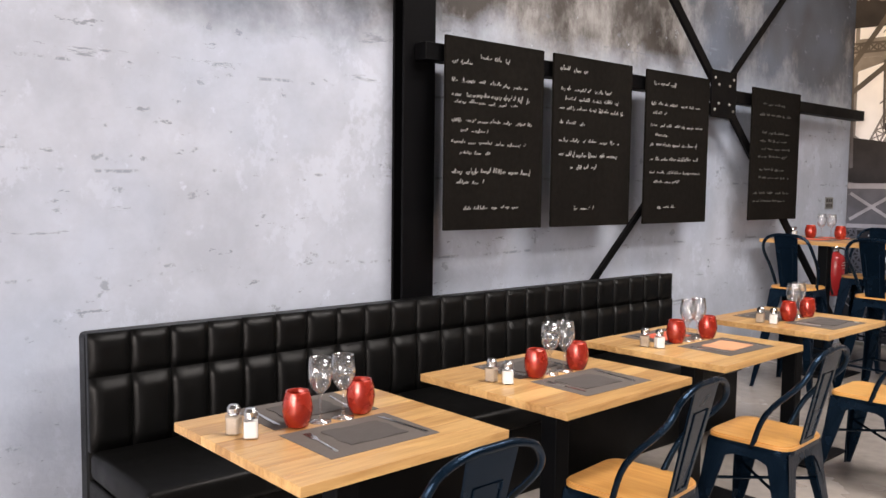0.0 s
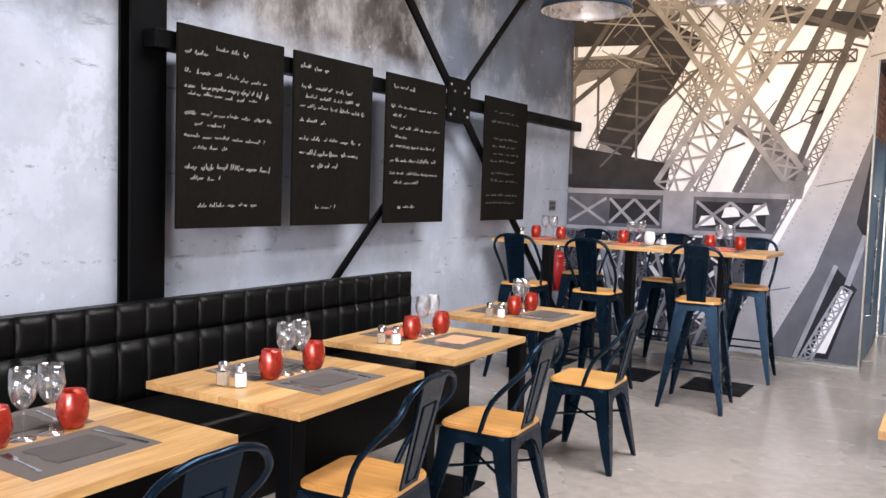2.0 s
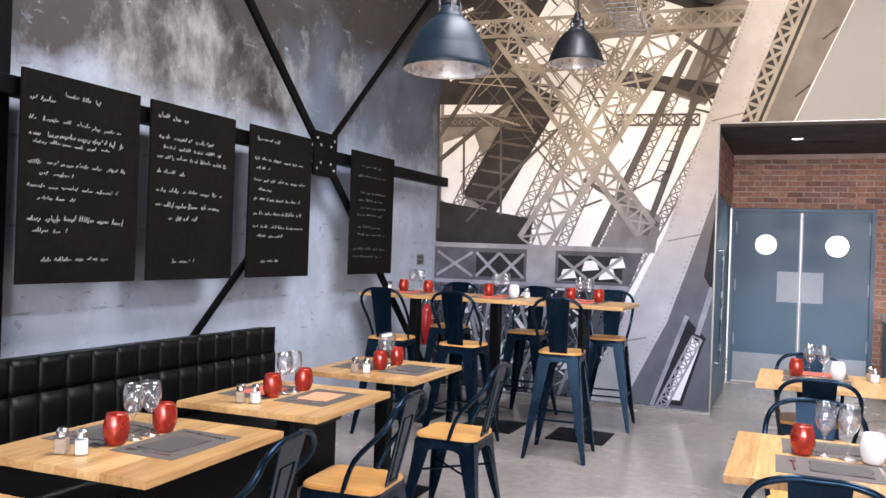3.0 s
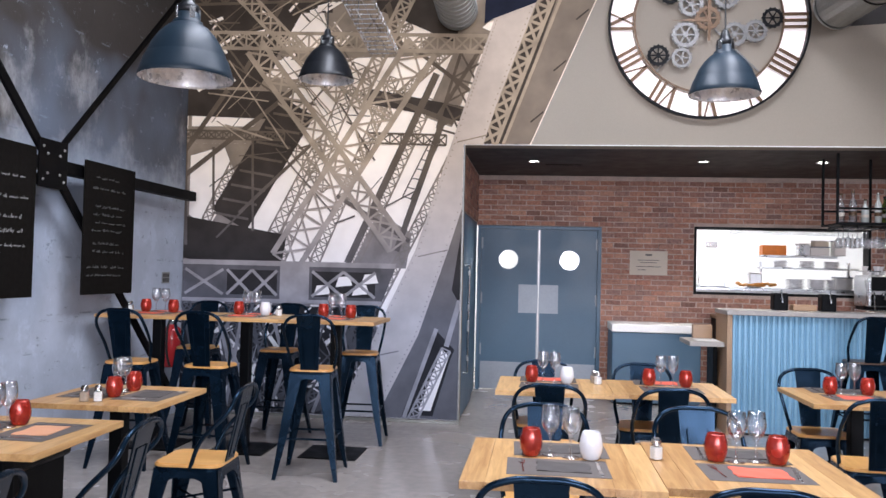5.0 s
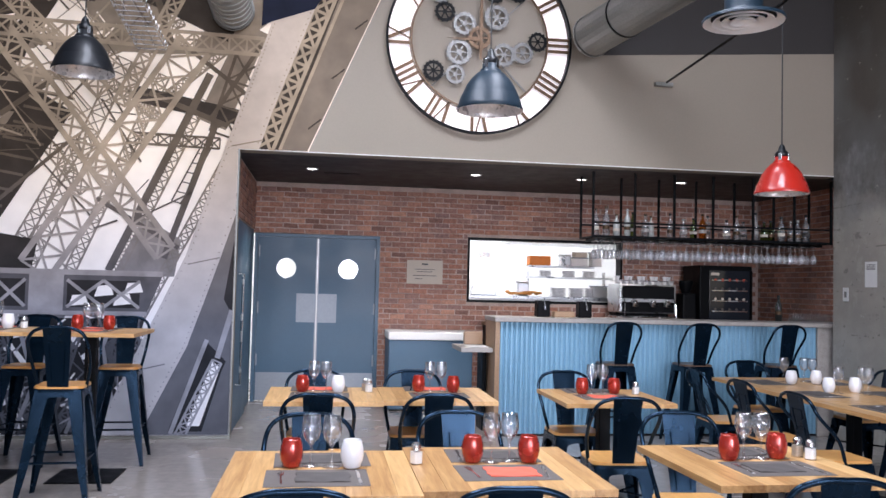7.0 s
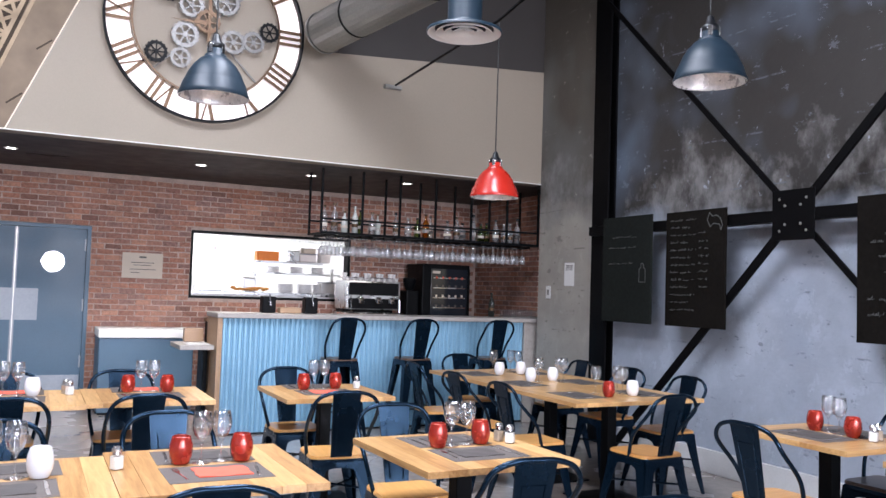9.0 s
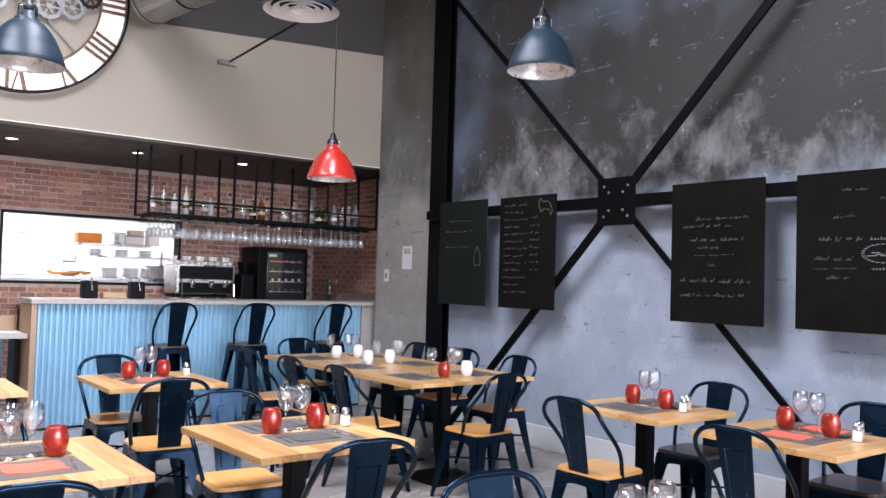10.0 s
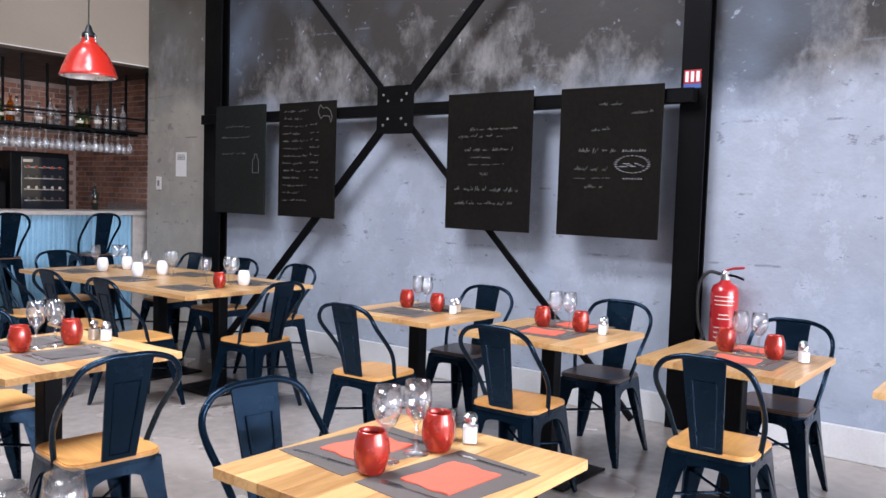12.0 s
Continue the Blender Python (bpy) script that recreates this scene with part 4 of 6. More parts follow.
for q in ((0.46, 3.43, -0.39, 1.54, 0.07), (-2.10, 2.40, -0.98, 3.27, 0.05), (-1.52, 2.02, -0.75, 2.76, 0.035), (-2.11, 2.65, -1.68, 3.27, 0.05), (-1.81, 2.69, -1.79, 2.05, 0.025), (-1.40, 2.76, -1.37, 1.84, 0.025), (-0.52, 2.21, 0.23, 1.77, 0.04), (0.28, 3.64, 0.83, 3.23, 0.04), (0.54, 2.99, 0.10, 1.67, 0.06), (0.92, 3.73, 0.47, 2.99, 0.04), (-2.13, 3.30, -2.08, 1.69, 0.05), (-1.12, 4.17, -1.50, 3.47, 0.05), (-0.05, 4.13, 0.10, 3.68, 0.06), (-0.09, 3.22, 0.64, 2.94, 0.05), (0.15, 2.21, 0.41, 2.76, 0.014), (0.23, 2.18, 0.51, 2.76, 0.014)):
    bar(b_, *q, -0.0125)
for k in range(7):     # ladder rungs
    f = k / 6
    bar(b_, 0.15 + 0.26 * f, 2.21 + 0.55 * f, 0.23 + 0.28 * f, 2.19 + 0.56 * f, 0.011, -0.0125)
lattice(b_, -0.22, 2.79, 0.57, 2.77, 0.10, 0.02, 0.014, -0.0125)
lattice(b_, -2.12, 2.82, -1.07, 2.80, 0.08, 0.02, 0.014, -0.0125)
lattice(b_, 0.82, 3.60, 0.60, 2.85, 0.26, 0.03, 0.02, -0.0125)
lattice(b_, -2.15, 4.25, 0.95, 4.30, 0.20, 0.03, 0.022, -0.0125)
for k in range(18):
    x = rr.uniform(-2.0, 0.1)
    lattice(b_, x, 0.05, x + rr.uniform(-0.5, 0.7), 1.12, 0.09, 0.022, 0.015, -0.0125)
for k in range(70):     # thin stays criss-crossing the shaded parts
    x, z = rr.uniform(-2.1, -0.2), rr.choice((rr.uniform(0.1, 1.0), rr.uniform(1.7, 4.9), rr.uniform(3.1, 4.9)))
    a = rr.uniform(-1.6, 1.6)
    ln = rr.uniform(0.2, 0.6)
    if z < 1.15:
        ln = min(ln, 0.25)
    bar(b_, x, z, x + ln, max(0.05, min(z + a * ln, 1.14)) if z < 1.15 else z + a * ln, rr.uniform(0.008, 0.022), -0.0129)
printed_part("ironwork", b_, P_MID, "printed brown-grey iron braces")
b_ = bmesh.new()      # sunlit girders
lattice(b_, -1.41, 3.71, 0.11, 1.72, 0.185, 0.05, 0.022, -0.0155)
lattice(b_, 0.31, 3.70, -1.03, 1.54, 0.30, 0.055, 0.022, -0.0155, 0.8)
lattice(b_, -2.15, 3.79, 0.95, 3.72, 0.16, 0.035, 0.02, -0.0155)
lattice(b_, -1.9, 4.6, -0.5, 3.2, 0.14, 0.03, 0.02, -0.0155)
lattice(b_, 0.35, 4.6, -0.35, 3.1, 0.12, 0.03, 0.02, -0.0155)
for k in range(14):
    x = -2.05 + 0.15 * k
    bar(b_, x, 0.05, x + rr.uniform(-0.6, 0.8), rr.uniform(0.7, 1.15), 0.035, -0.0155)
for k in range(40):
    x, z = rr.uniform(-2.1, -0.6), rr.uniform(2.9, 4.9)
    a, ln = rr.uniform(-1.5, 1.5), rr.uniform(0.25, 0.7)
    bar(b_, x, z, x + ln, z + a * ln, rr.uniform(0.008, 0.02), -0.0158)
for k in range(24):
    x, z = rr.uniform(-2.1, -0.1), rr.uniform(0.1, 0.8)
    bar(b_, x, z, x + rr.uniform(-0.3, 0.3), z + rr.uniform(0.1, 0.3), rr.uniform(0.008, 0.018), -0.0158)
printed_part("lit_ironwork", b_, P_LIGHT, "pale sunlit printed lattice girders")
b_ = bmesh.new()      # platform girder
printed(b_, [(-2.09, 1.15), (-0.03, 1.16), (0.10, 1.51), (-2.09, 1.51)], -0.019)
printed_part("platform_girder", b_, P_MID, "printed grey platform girder")
b_ = bmesh.new()
for a, c in ((-1.62, -1.10), (-0.74, -0.10)):
    printed(b_, [(a, 1.20), (c, 1.20), (c, 1.45), (a, 1.45)], -0.0215)
printed_part("girder_opening", b_, P_DARK, "dark openings in the girder")
b_ = bmesh.new()
for a, c in ((-2.06, -1.66), (-1.62, -1.36), (-1.36, -1.10), (-0.74, -0.42), (-0.42, -0.10)):
    bar(b_, a, 1.20, c, 1.45, 0.03, -0.0245)
    bar(b_, a, 1.45, c, 1.20, 0.03, -0.0245)
bar(b_, -2.09, 1.52, 0.10, 1.52, 0.05, -0.0245)
bar(b_, -2.09, 1.14, -0.03, 1.15, 0.04, -0.0245)
printed(b_, [(-1.07, 1.16), (-0.77, 1.16), (-0.77, 1.50), (-1.07, 1.50)], -0.0245)
printed_part("girder_flange", b_, P_LIGHT, "pale printed girder flanges")
b_ = bmesh.new()      # shaded strip between the two legs, darker parts of the picture
printed(b_, [(0.90, 2.735), (1.13, 2.735), (1.27, 3.10), (1.64, 4.2), (1.95, 5.0), (1.6, 5.0), (1.42, 4.12)], -0.019)
printed(b_, [(-2.09, 3.3), (-1.35, 3.3), (-0.9, 4.1), (-0.9, 5.0), (-2.09, 5.0)], -0.0112)
printed(b_, [(-2.09, 0.04), (-0.25, 0.04), (-0.05, 1.1), (-2.09, 1.1)], -0.0112)
printed_part("rear_leg", b_, P_DARK, "dark printed rear leg of the tower")
b_ = bmesh.new()
printed(b_, [(-0.07, 0.04), (0.745, 0.04), (0.745, 2.3), (0.62, 1.70), (0.34, 0.85)], -0.019)
printed(b_, [(1.125, 2.735), (1.40, 2.735), (2.42, 5.1), (1.98, 5.1), (1.635, 4.2), (1.265, 3.10)], -0.0192)
printed_part("rear_leg_face", b_, P_PLATE, "grey-brown printed plate of the rear leg")
b_ = bmesh.new()
printed(b_, [(0.20, 0.07), (0.50, 0.07), (0.66, 0.62), (0.70, 0.72), (0.50, 0.92)], -0.0222)
printed(b_, [(0.66, 1.30), (0.745, 1.15), (0.745, 1.9)], -0.0222)
for za in (2.95, 3.45, 3.95):
    bar(b_, 1.30 + 0.42 * (za - 2.735), za, 1.42 + 0.42 * (za - 2.735), za + 0.10, 0.015, -0.0222)
printed_part("rear_leg_opening", b_, P_DARK, "dark printed opening in the rear leg")
b_ = bmesh.new()
lattice(b_, 0.30, 0.02, 0.62, 0.72, 0.09, 0.02, 0.014, -0.0262)
bar(b_, 0.22, 0.05, 0.52, 0.92, 0.04, -0.0245)
bar(b_, 0.62, 0.75, 0.74, 1.2, 0.05, -0.0245)
lattice(b_, 0.98, 2.72, 1.80, 4.95, 0.15, 0.035, 0.03, -0.0245, 1.15)
bar(b_, 1.13, 2.735, 1.97, 5.0, 0.03, -0.0245)
printed_part("rear_leg_plate", b_, P_LIGHT, "printed zigzag bracing on the rear leg")
b_ = bmesh.new()
printed(b_, [(0.92, 3.92), (1.02, 3.97), (1.42, 4.12), (1.95, 5.0), (0.95, 5.0)], -0.0292)
printed_part("night_sky", b_, P_NAVY, "dark blue corner at the top of the picture")
b_ = bmesh.new()
printed(b_, [(0.36, 0.12), (0.48, 0.12), (0.65, 0.66), (0.58, 0.72)], -0.0254)
for k in range(60):     # slivers of sky at the foot of the tower
    x, z, a = rr.uniform(-2.0, 0.0), rr.uniform(0.1, 1.08), rr.choice((0.9, -0.8, 0.4, 1.3, -1.4))
    bar(b_, x, z, x + rr.uniform(0.06, 0.16), min(1.12, z + a * 0.12), rr.uniform(0.015, 0.05), -0.0122)
for k in range(45):     # and between the upper girders
    x, z, a = rr.uniform(-2.05, -0.5), rr.uniform(3.2, 4.9), rr.choice((0.9, -0.8, 0.4, 1.3, -1.4))
    bar(b_, x, z, x + rr.uniform(0.06, 0.2), z + a * 0.12, rr.uniform(0.012, 0.045), -0.0122)
for x, z in ((-0.72, 1.21), (-0.50, 1.30), (-0.33, 1.22), (-0.24, 1.33)):
    printed(b_, [(x, z), (x + 0.17, z + 0.02), (x + 0.14, z + 0.11), (x + 0.03, z + 0.10)], -0.0232)
for k in range(9):
    x, z = rr.uniform(-1.9, -0.4), rr.uniform(0.15, 0.95)
    printed(b_, [(x, z), (x + rr.uniform(0.08, 0.2), z + 0.03), (x + 0.12, z + rr.uniform(0.1, 0.2))], -0.0122)
printed_part("sky_gap", b_, P_SKY, "printed pale sky between the girders")
b_ = bmesh.new()
printed(b_, [(-0.45, 0.04), (-0.05, 0.04), (0.34, 0.85), (0.62, 1.70), (1.05, 3.10), (1.42, 4.12), (1.02, 3.97), (0.74, 3.10), (0.30, 1.70)], -0.0265)
printed_part("pale_leg", b_, P_LEG, "pale riveted printed leg of the tower")
b_ = bmesh.new()
for k in range(70):     # rivets along both edges
    f = k / 69
    for line in (((-0.41, 0.08), (0.33, 1.70), (0.77, 3.10), (1.04, 3.95)), ((-0.08, 0.08), (0.31, 0.85), (0.59, 1.70), (1.02, 3.10), (1.38, 4.08))):
        q = f * (len(line) - 1) * 0.999
        (xa, za), (xb, zb) = line[int(q)], line[int(q) + 1]
        x, z = xa + (xb - xa) * (q % 1), za + (zb - za) * (q % 1)
        printed(b_, [(x - 0.005, z - 0.005), (x + 0.005, z - 0.005), (x + 0.005, z + 0.005), (x - 0.005, z + 0.005)], -0.029)
for xa, za in ((-0.16, 0.62), (0.30, 1.62), (0.66, 2.75)):
    bar(b_, xa + 0.02, za, xa + 0.31, za + 0.07, 0.012, -0.029)
printed_part("rivet", b_, P_FAR, "printed rivets and seams")
structure("mural_trim", boxm((XW + 0.002, YN - 0.02, 0.0), (OX0, YN - 0.002, 0.028), 0.003), M_ZINC, "thin metal skirting under the mural", "trim")
structure("edge_trim", boxm((OX0 - 0.003, YN - 0.032, 0.0), (OX0 + 0.012, YN - 0.001, OZ), 0.002), M_ZINC, "thin metal corner profile of the opening", "trim")
structure("soffit_trim", boxm((OX0, YN - 0.012, OZ - 0.003), (XE, YN - 0.001, OZ + 0.006), 0.002), M_WHITE, "thin pale edge along the opening", "trim")

# ---- clock ----
CX, CZ, CR = 3.04, 3.905, 0.93
clock = empty("wall_clock", pose(CX, YN - 0.06, CZ), "large skeleton wall clock with bronze numerals and a lit ring", "clock")
TOW = Matrix(((1, 0, 0, 0), (0, 0, -1, 0), (0, 1, 0, 0), (0, 0, 0, 1)))    # disc plane upright, +z of the disc towards the room


def ring(r0, r1, z0, z1, seg=64):
    b = bmesh.new()
    prof = [(r0, z0), (r1, z0), (r1, z1), (r0, z1), (r0, z0)]
    lathe(b, prof, seg)
    bmesh.ops.remove_doubles(b, verts=b.verts, dist=1e-5)
    bmesh.ops.transform(b, matrix=TOW, verts=b.verts)
    return b


part("outer_rim", ring(CR - 0.022, CR, -0.02, 0.03), M_BLACK, clock)
part("inner_rim", ring(0.675, 0.692, 0.0, 0.02), M_BRONZE, clock)
part("light_ring", ring(0.70, CR - 0.024, -0.052, -0.04), M_LED, clock, "glowing white backlight ring")
numerals = ("XII", "I", "II", "III", "IIII", "V", "VI", "VII", "VIII", "IX", "X", "XI")
for k, word in enumerate(numerals):
    b_ = bmesh.new()
    ws = [{"I": 0.06, "V": 0.125, "X": 0.125}[c] for c in word]
    x = -sum(ws) / 2
    r0, r1 = 0.692, CR - 0.024
    for c, w in zip(word, ws):
        if c == "I":
            strokes = [(x + w / 2, r0, x + w / 2, r1, 0.03)]
        elif c == "V":
            strokes = [(x + w / 2, r0, x + 0.012, r1, 0.032), (x + w / 2, r0, x + w - 0.012, r1, 0.016)]
        else:
            strokes = [(x + w - 0.012, r0, x + 0.012, r1, 0.032), (x + 0.012, r0, x + w - 0.012, r1, 0.016)]
        for xa, ya, xb, yb, th in strokes:
            d = Vector((xb - xa, yb - ya))
            s = Vector((-d.y, d.x)).normalized() * th / 2
            slab(b_, [(xa - s.x, ya - s.y), (xb - s.x, yb - s.y), (xb + s.x, yb + s.y), (xa + s.x, ya + s.y)], 0.0, 0.012)
        x += w
    bmesh.ops.transform(b_, matrix=TOW @ Matrix.Rotation(-radians(30 * k), 4, 'Z'), verts=b_.verts)
    part("numeral", b_, M_BRONZE, clock)


def gear(x, z, r, material, teeth, spokes, depth):
    b = bmesh.new()
    prof = [(r * 0.66, 0), (r * 0.92, 0), (r * 0.92, 0.01), (r * 0.66, 0.01), (r * 0.66, 0)]
    lathe(b, prof, 28)
    for k in range(teeth):
        a = 2 * math.pi * k / teeth
        box(b, (r * 0.90, -r * 0.07, 0), (r, r * 0.07, 0.01), m=Matrix.Rotation(a, 4, 'Z'))
    for k in range(spokes):
        box(b, (r * 0.15, -r * 0.06, 0.001), (r * 0.68, r * 0.06, 0.009), m=Matrix.Rotation(2 * math.pi * k / spokes, 4, 'Z'))
    lathe(b, [(0, 0), (r * 0.2, 0), (r * 0.2, 0.012), (0, 0.012)], 12)
    bmesh.ops.transform(b, matrix=Matrix.Translation((x, -depth, z)) @ TOW, verts=b.verts)
    part("gear", b, material, clock)


for x, z, r, m_, teeth, spokes, dp in ((-0.36, 0.26, 0.105, M_BLACK, 14, 6, 0.03), (-0.46, -0.33, 0.105, M_BLACK, 16, 8, 0.03), (0.14, 0.48, 0.105, M_BLACK, 14, 6, 0.03), (0.37, 0.5, 0.10, M_BLACK, 14, 6, 0.02), (-0.01, 0.02, 0.12, M_BRONZE, 14, 6, 0.035), (-0.16, 0.16, 0.12, M_GEAR, 16, 5, 0.01), (-0.21, -0.13, 0.13, M_GEAR, 18, 6, 0.015), (0.16, 0.24, 0.13, M_GEAR, 18, 6, 0.015), (-0.24, -0.35, 0.10, M_GEAR, 14, 5, 0.01), (0.24, -0.13, 0.12, M_GEAR, 16, 6, 0.012), (0.43, -0.10, 0.11, M_GEAR, 16, 6, 0.014), (0.58, 0.02, 0.10, M_BLACK, 14, 6, 0.02), (-0.40, 0.47, 0.12, M_GEAR, 16, 6, 0.01)):
    gear(x, z, r, m_, teeth, spokes, dp)
b_ = bmesh.new()
slab(b_, [(-0.012, -0.2), (0.012, -0.2), (0.016, 0.25), (0.0, 0.60), (-0.016, 0.25)], 0.05, 0.056, TOW)
part("minute_hand", b_, M_BRONZE, clock)
b_ = bmesh.new()
slab(b_, [(0.0, -0.018), (-0.34, 0.0), (0.0, 0.018)], 0.044, 0.049, TOW)
part("hour_hand", b_, M_BRONZE, clock)
b_ = bmesh.new()
for a in range(4):
    box(b_, (0.1, -0.006, -0.03), (0.69, 0.006, -0.02), m=TOW @ Matrix.Rotation(radians(45 + 90 * a), 4, 'Z'))
part("stay", b_, M_GEAR, clock)

# ---- pendant lamps ----


def pendant(x, y, z, dia, shade_mat, label, top):
    e = empty("pendant_lamp", pose(x, y, z), label, "pendant lamp", "pendant lamps")
    s = dia / 0.42
    outer = [(0.21, 0.0), (0.213, 0.012), (0.205, 0.03), (0.188, 0.085), (0.178, 0.10), (0.176, 0.106), (0.155, 0.155), (0.125, 0.20), (0.092, 0.235), (0.068, 0.25)]
    inner = [(r - 0.006, zz + (0.002 if i else 0)) for i, (r, zz) in enumerate(outer)]
    b = bmesh.new()
    lathe(b, [(r * s, zz * s) for r, zz in outer], 36)
    part("shade", b, shade_mat, e, smooth=True)
    b = bmesh.new()
    lathe(b, [(outer[0][0] * s, 0)] + [(r * s, zz * s) for r, zz in inner] + [(0, 0.244 * s)], 36)
    part("reflector", b, M_INNER, e, "bright hammered metal inside", smooth=True)
    b = bmesh.new()
    lathe(b, [(r * s, zz * s) for r, zz in ((0.068, 0.25), (0.066, 0.262), (0.052, 0.27), (0.052, 0.30), (0.0, 0.30))], 24)
    part("collar", b, shade_mat, e, smooth=True)
    for k in range(4):
        a = math.pi / 4 + k * math.pi / 2
        b = boxm((-0.013 * s, 0.048 * s, 0.272 * s), (0.013 * s, 0.056 * s, 0.325 * s), 0.002, Matrix.Rotation(a, 4, 'Z'))
        part("clip", b, M_CHROME, e, "shiny metal clip")
    b = bmesh.new()
    lathe(b, [(r * s, zz * s) for r, zz in ((0.0, 0.30), (0.05, 0.30), (0.05, 0.335), (0.03, 0.35), (0.022, 0.385), (0.012, 0.40), (0, 0.40))], 20)
    part("cap", b, M_LAMPBLACK, e, smooth=True)
    part("cord", tube(bmesh.new(), [(0, 0, 0.39 * s), (0, 0, top - z)], 0.005, 6), M_RUBBER, e)
    b = bmesh.new()
    lathe(b, [(0, 0.06), (0.02, 0.065), (0.035, 0.09), (0.03, 0.13), (0.02, 0.16), (0.02, 0.23), (0, 0.235)], 16)
    part("bulb", b, M_WHITEGLASS, e, "white bulb", smooth=True)
    return e


GL = "slate-blue enamel industrial pendant lamp with a bright inside"
pendant(-0.11, 5.13, 2.325, 0.42, M_LAMP, GL, ZC)
pendant(-0.145, 7.68, 2.922, 0.42, M_LAMPBLACK, "black enamel industrial pendant lamp before the mural", ZC)
pendant(2.60, 6.70, 2.59, 0.42, M_LAMP, GL, ZC)
pendant(5.18, 5.22, 2.742, 0.42, M_LAMP, GL, ZC)
pendant(4.605, 6.72, 2.143, 0.35, M_LAMPRED, "red enamel industrial pendant lamp on a long cord", 3.44)

# ---- ducts, vent, wire, cable tray ----


def duct(name, a, c, r, label, ribs):
    e = empty(name, Matrix.Identity(4), label, "duct")
    a, c = Vector(a), Vector(c)
    part("pipe", tube(bmesh.new(), [a, c], r, 28), M_ZINC, e, smooth=False)
    d = (c - a)
    for k in range(ribs):
        p = a + d * (k + 0.5) / ribs
        part("seam", tube(bmesh.new(), [p - d.normalized() * 0.008, p + d.normalized() * 0.008], r + 0.008, 28), M_ZINC if ribs > 4 else M_BLACK, e)
    b = bmesh.new()
    lathe(b, [(r + 0.01, 0), (r + 0.01, 0.03), (r - 0.02, 0.03), (r - 0.02, 0.01), (0, 0.01)], 28)
    bmesh.ops.transform(b, matrix=Matrix.Translation(a) @ (-d).to_track_quat('Z', 'Y').to_matrix().to_4x4(), verts=b.verts)
    part("end_cap", b, M_ZINC, e)
    for f in (0.25, 0.75):
        p = a + d * f
        part("hanger_rod", tube(bmesh.new(), [(p.x, p.y, p.z + r - 0.01), (p.x, p.y, ZC + 0.01)], 0.006, 6), M_ZINC, e)
    return e


duct("ventilation_duct", (4.11, 9.25, 3.95), (4.58, 7.0, 4.05), 0.20, "large galvanised ventilation duct under the ceiling", 2)
duct("spiral_duct", (0.66, 9.45, 4.03), (0.72, 6.5, 4.06), 0.19, "ribbed flexible silver ventilation duct", 26)
vent = empty("air_diffuser", pose(4.142, 6.38, 3.166), "round white ceiling air diffuser on a blue duct neck", "air diffuser")
b_ = bmesh.new()
for r in (0.245, 0.19, 0.135, 0.08):
    lathe(b_, [(r, 0.0), (r - 0.005, 0.012), (r - 0.045, 0.035), (r - 0.048, 0.03), (r - 0.01, 0.004), (r, 0.0)], 32)
part("ring", b_, M_WHITE, vent, "white concentric rings")
b_ = bmesh.new()
lathe(b_, [(0.25, 0.0), (0.25, 0.02), (0.12, 0.06), (0.115, 0.08), (0.115, 2.0)], 32)
part("neck", b_, M_LAMP, vent, smooth=True)
wire = tagged(part("tension_wire", tube(bmesh.new(), [(4.99, YN - 0.03, 3.61), (4.605, 6.72, 3.44), (4.3, 4.0, 3.60)], 0.012, 6), M_BLACK), "twisted dark cable stretched from the wall", "cable")
hook = tagged(part("wall_hook", boxm((4.87, YN - 0.06, 3.57), (5.06, YN - 0.001, 3.61), 0.005), M_ZINC), "small metal wall bracket holding the cable", "bracket")
tray = empty("cable_tray", Matrix.Identity(4), "galvanised wire cable tray under the ceiling", "cable tray")
b_ = bmesh.new()
def tray_at(y):
    """Middle of the sloping tray, which drops towards the mural."""
    f = (y - 6.3) / 3.05
    return -0.34 + 0.30 * f, 3.98 - 0.40 * max(0.0, f - 0.55) / 0.45


for dx, dz in ((-0.13, 0.05), (-0.13, 0), (-0.045, 0), (0.045, 0), (0.13, 0), (0.13, 0.05)):
    tube(b_, [(tray_at(y)[0] + dx, y, tray_at(y)[1] + dz) for y in (6.3, 7.3, 7.98, 8.7, 9.35)], 0.006, 5)
part("rail_wire", b_, M_CHROME, tray)
b_ = bmesh.new()
for k in range(44):
    y = 9.35 - 0.07 * k
    tx, tz = tray_at(y)
    tube(b_, [(tx - 0.14, y, tz + 0.05), (tx - 0.13, y, tz - 0.004), (tx + 0.13, y, tz - 0.004), (tx + 0.14, y, tz + 0.05)], 0.006, 5)
for y in (9.0, 7.0):
    part("hanger_rod", tube(bmesh.new(), [(tray_at(y)[0] - 0.14, y, tray_at(y)[1] + 0.04), (tray_at(y)[0] - 0.14, y, ZC + 0.01)], 0.005, 6), M_CHROME, tray)
cross = part("cross_wire", b_, M_CHROME, tray)
cross["kind"] = "stuff"

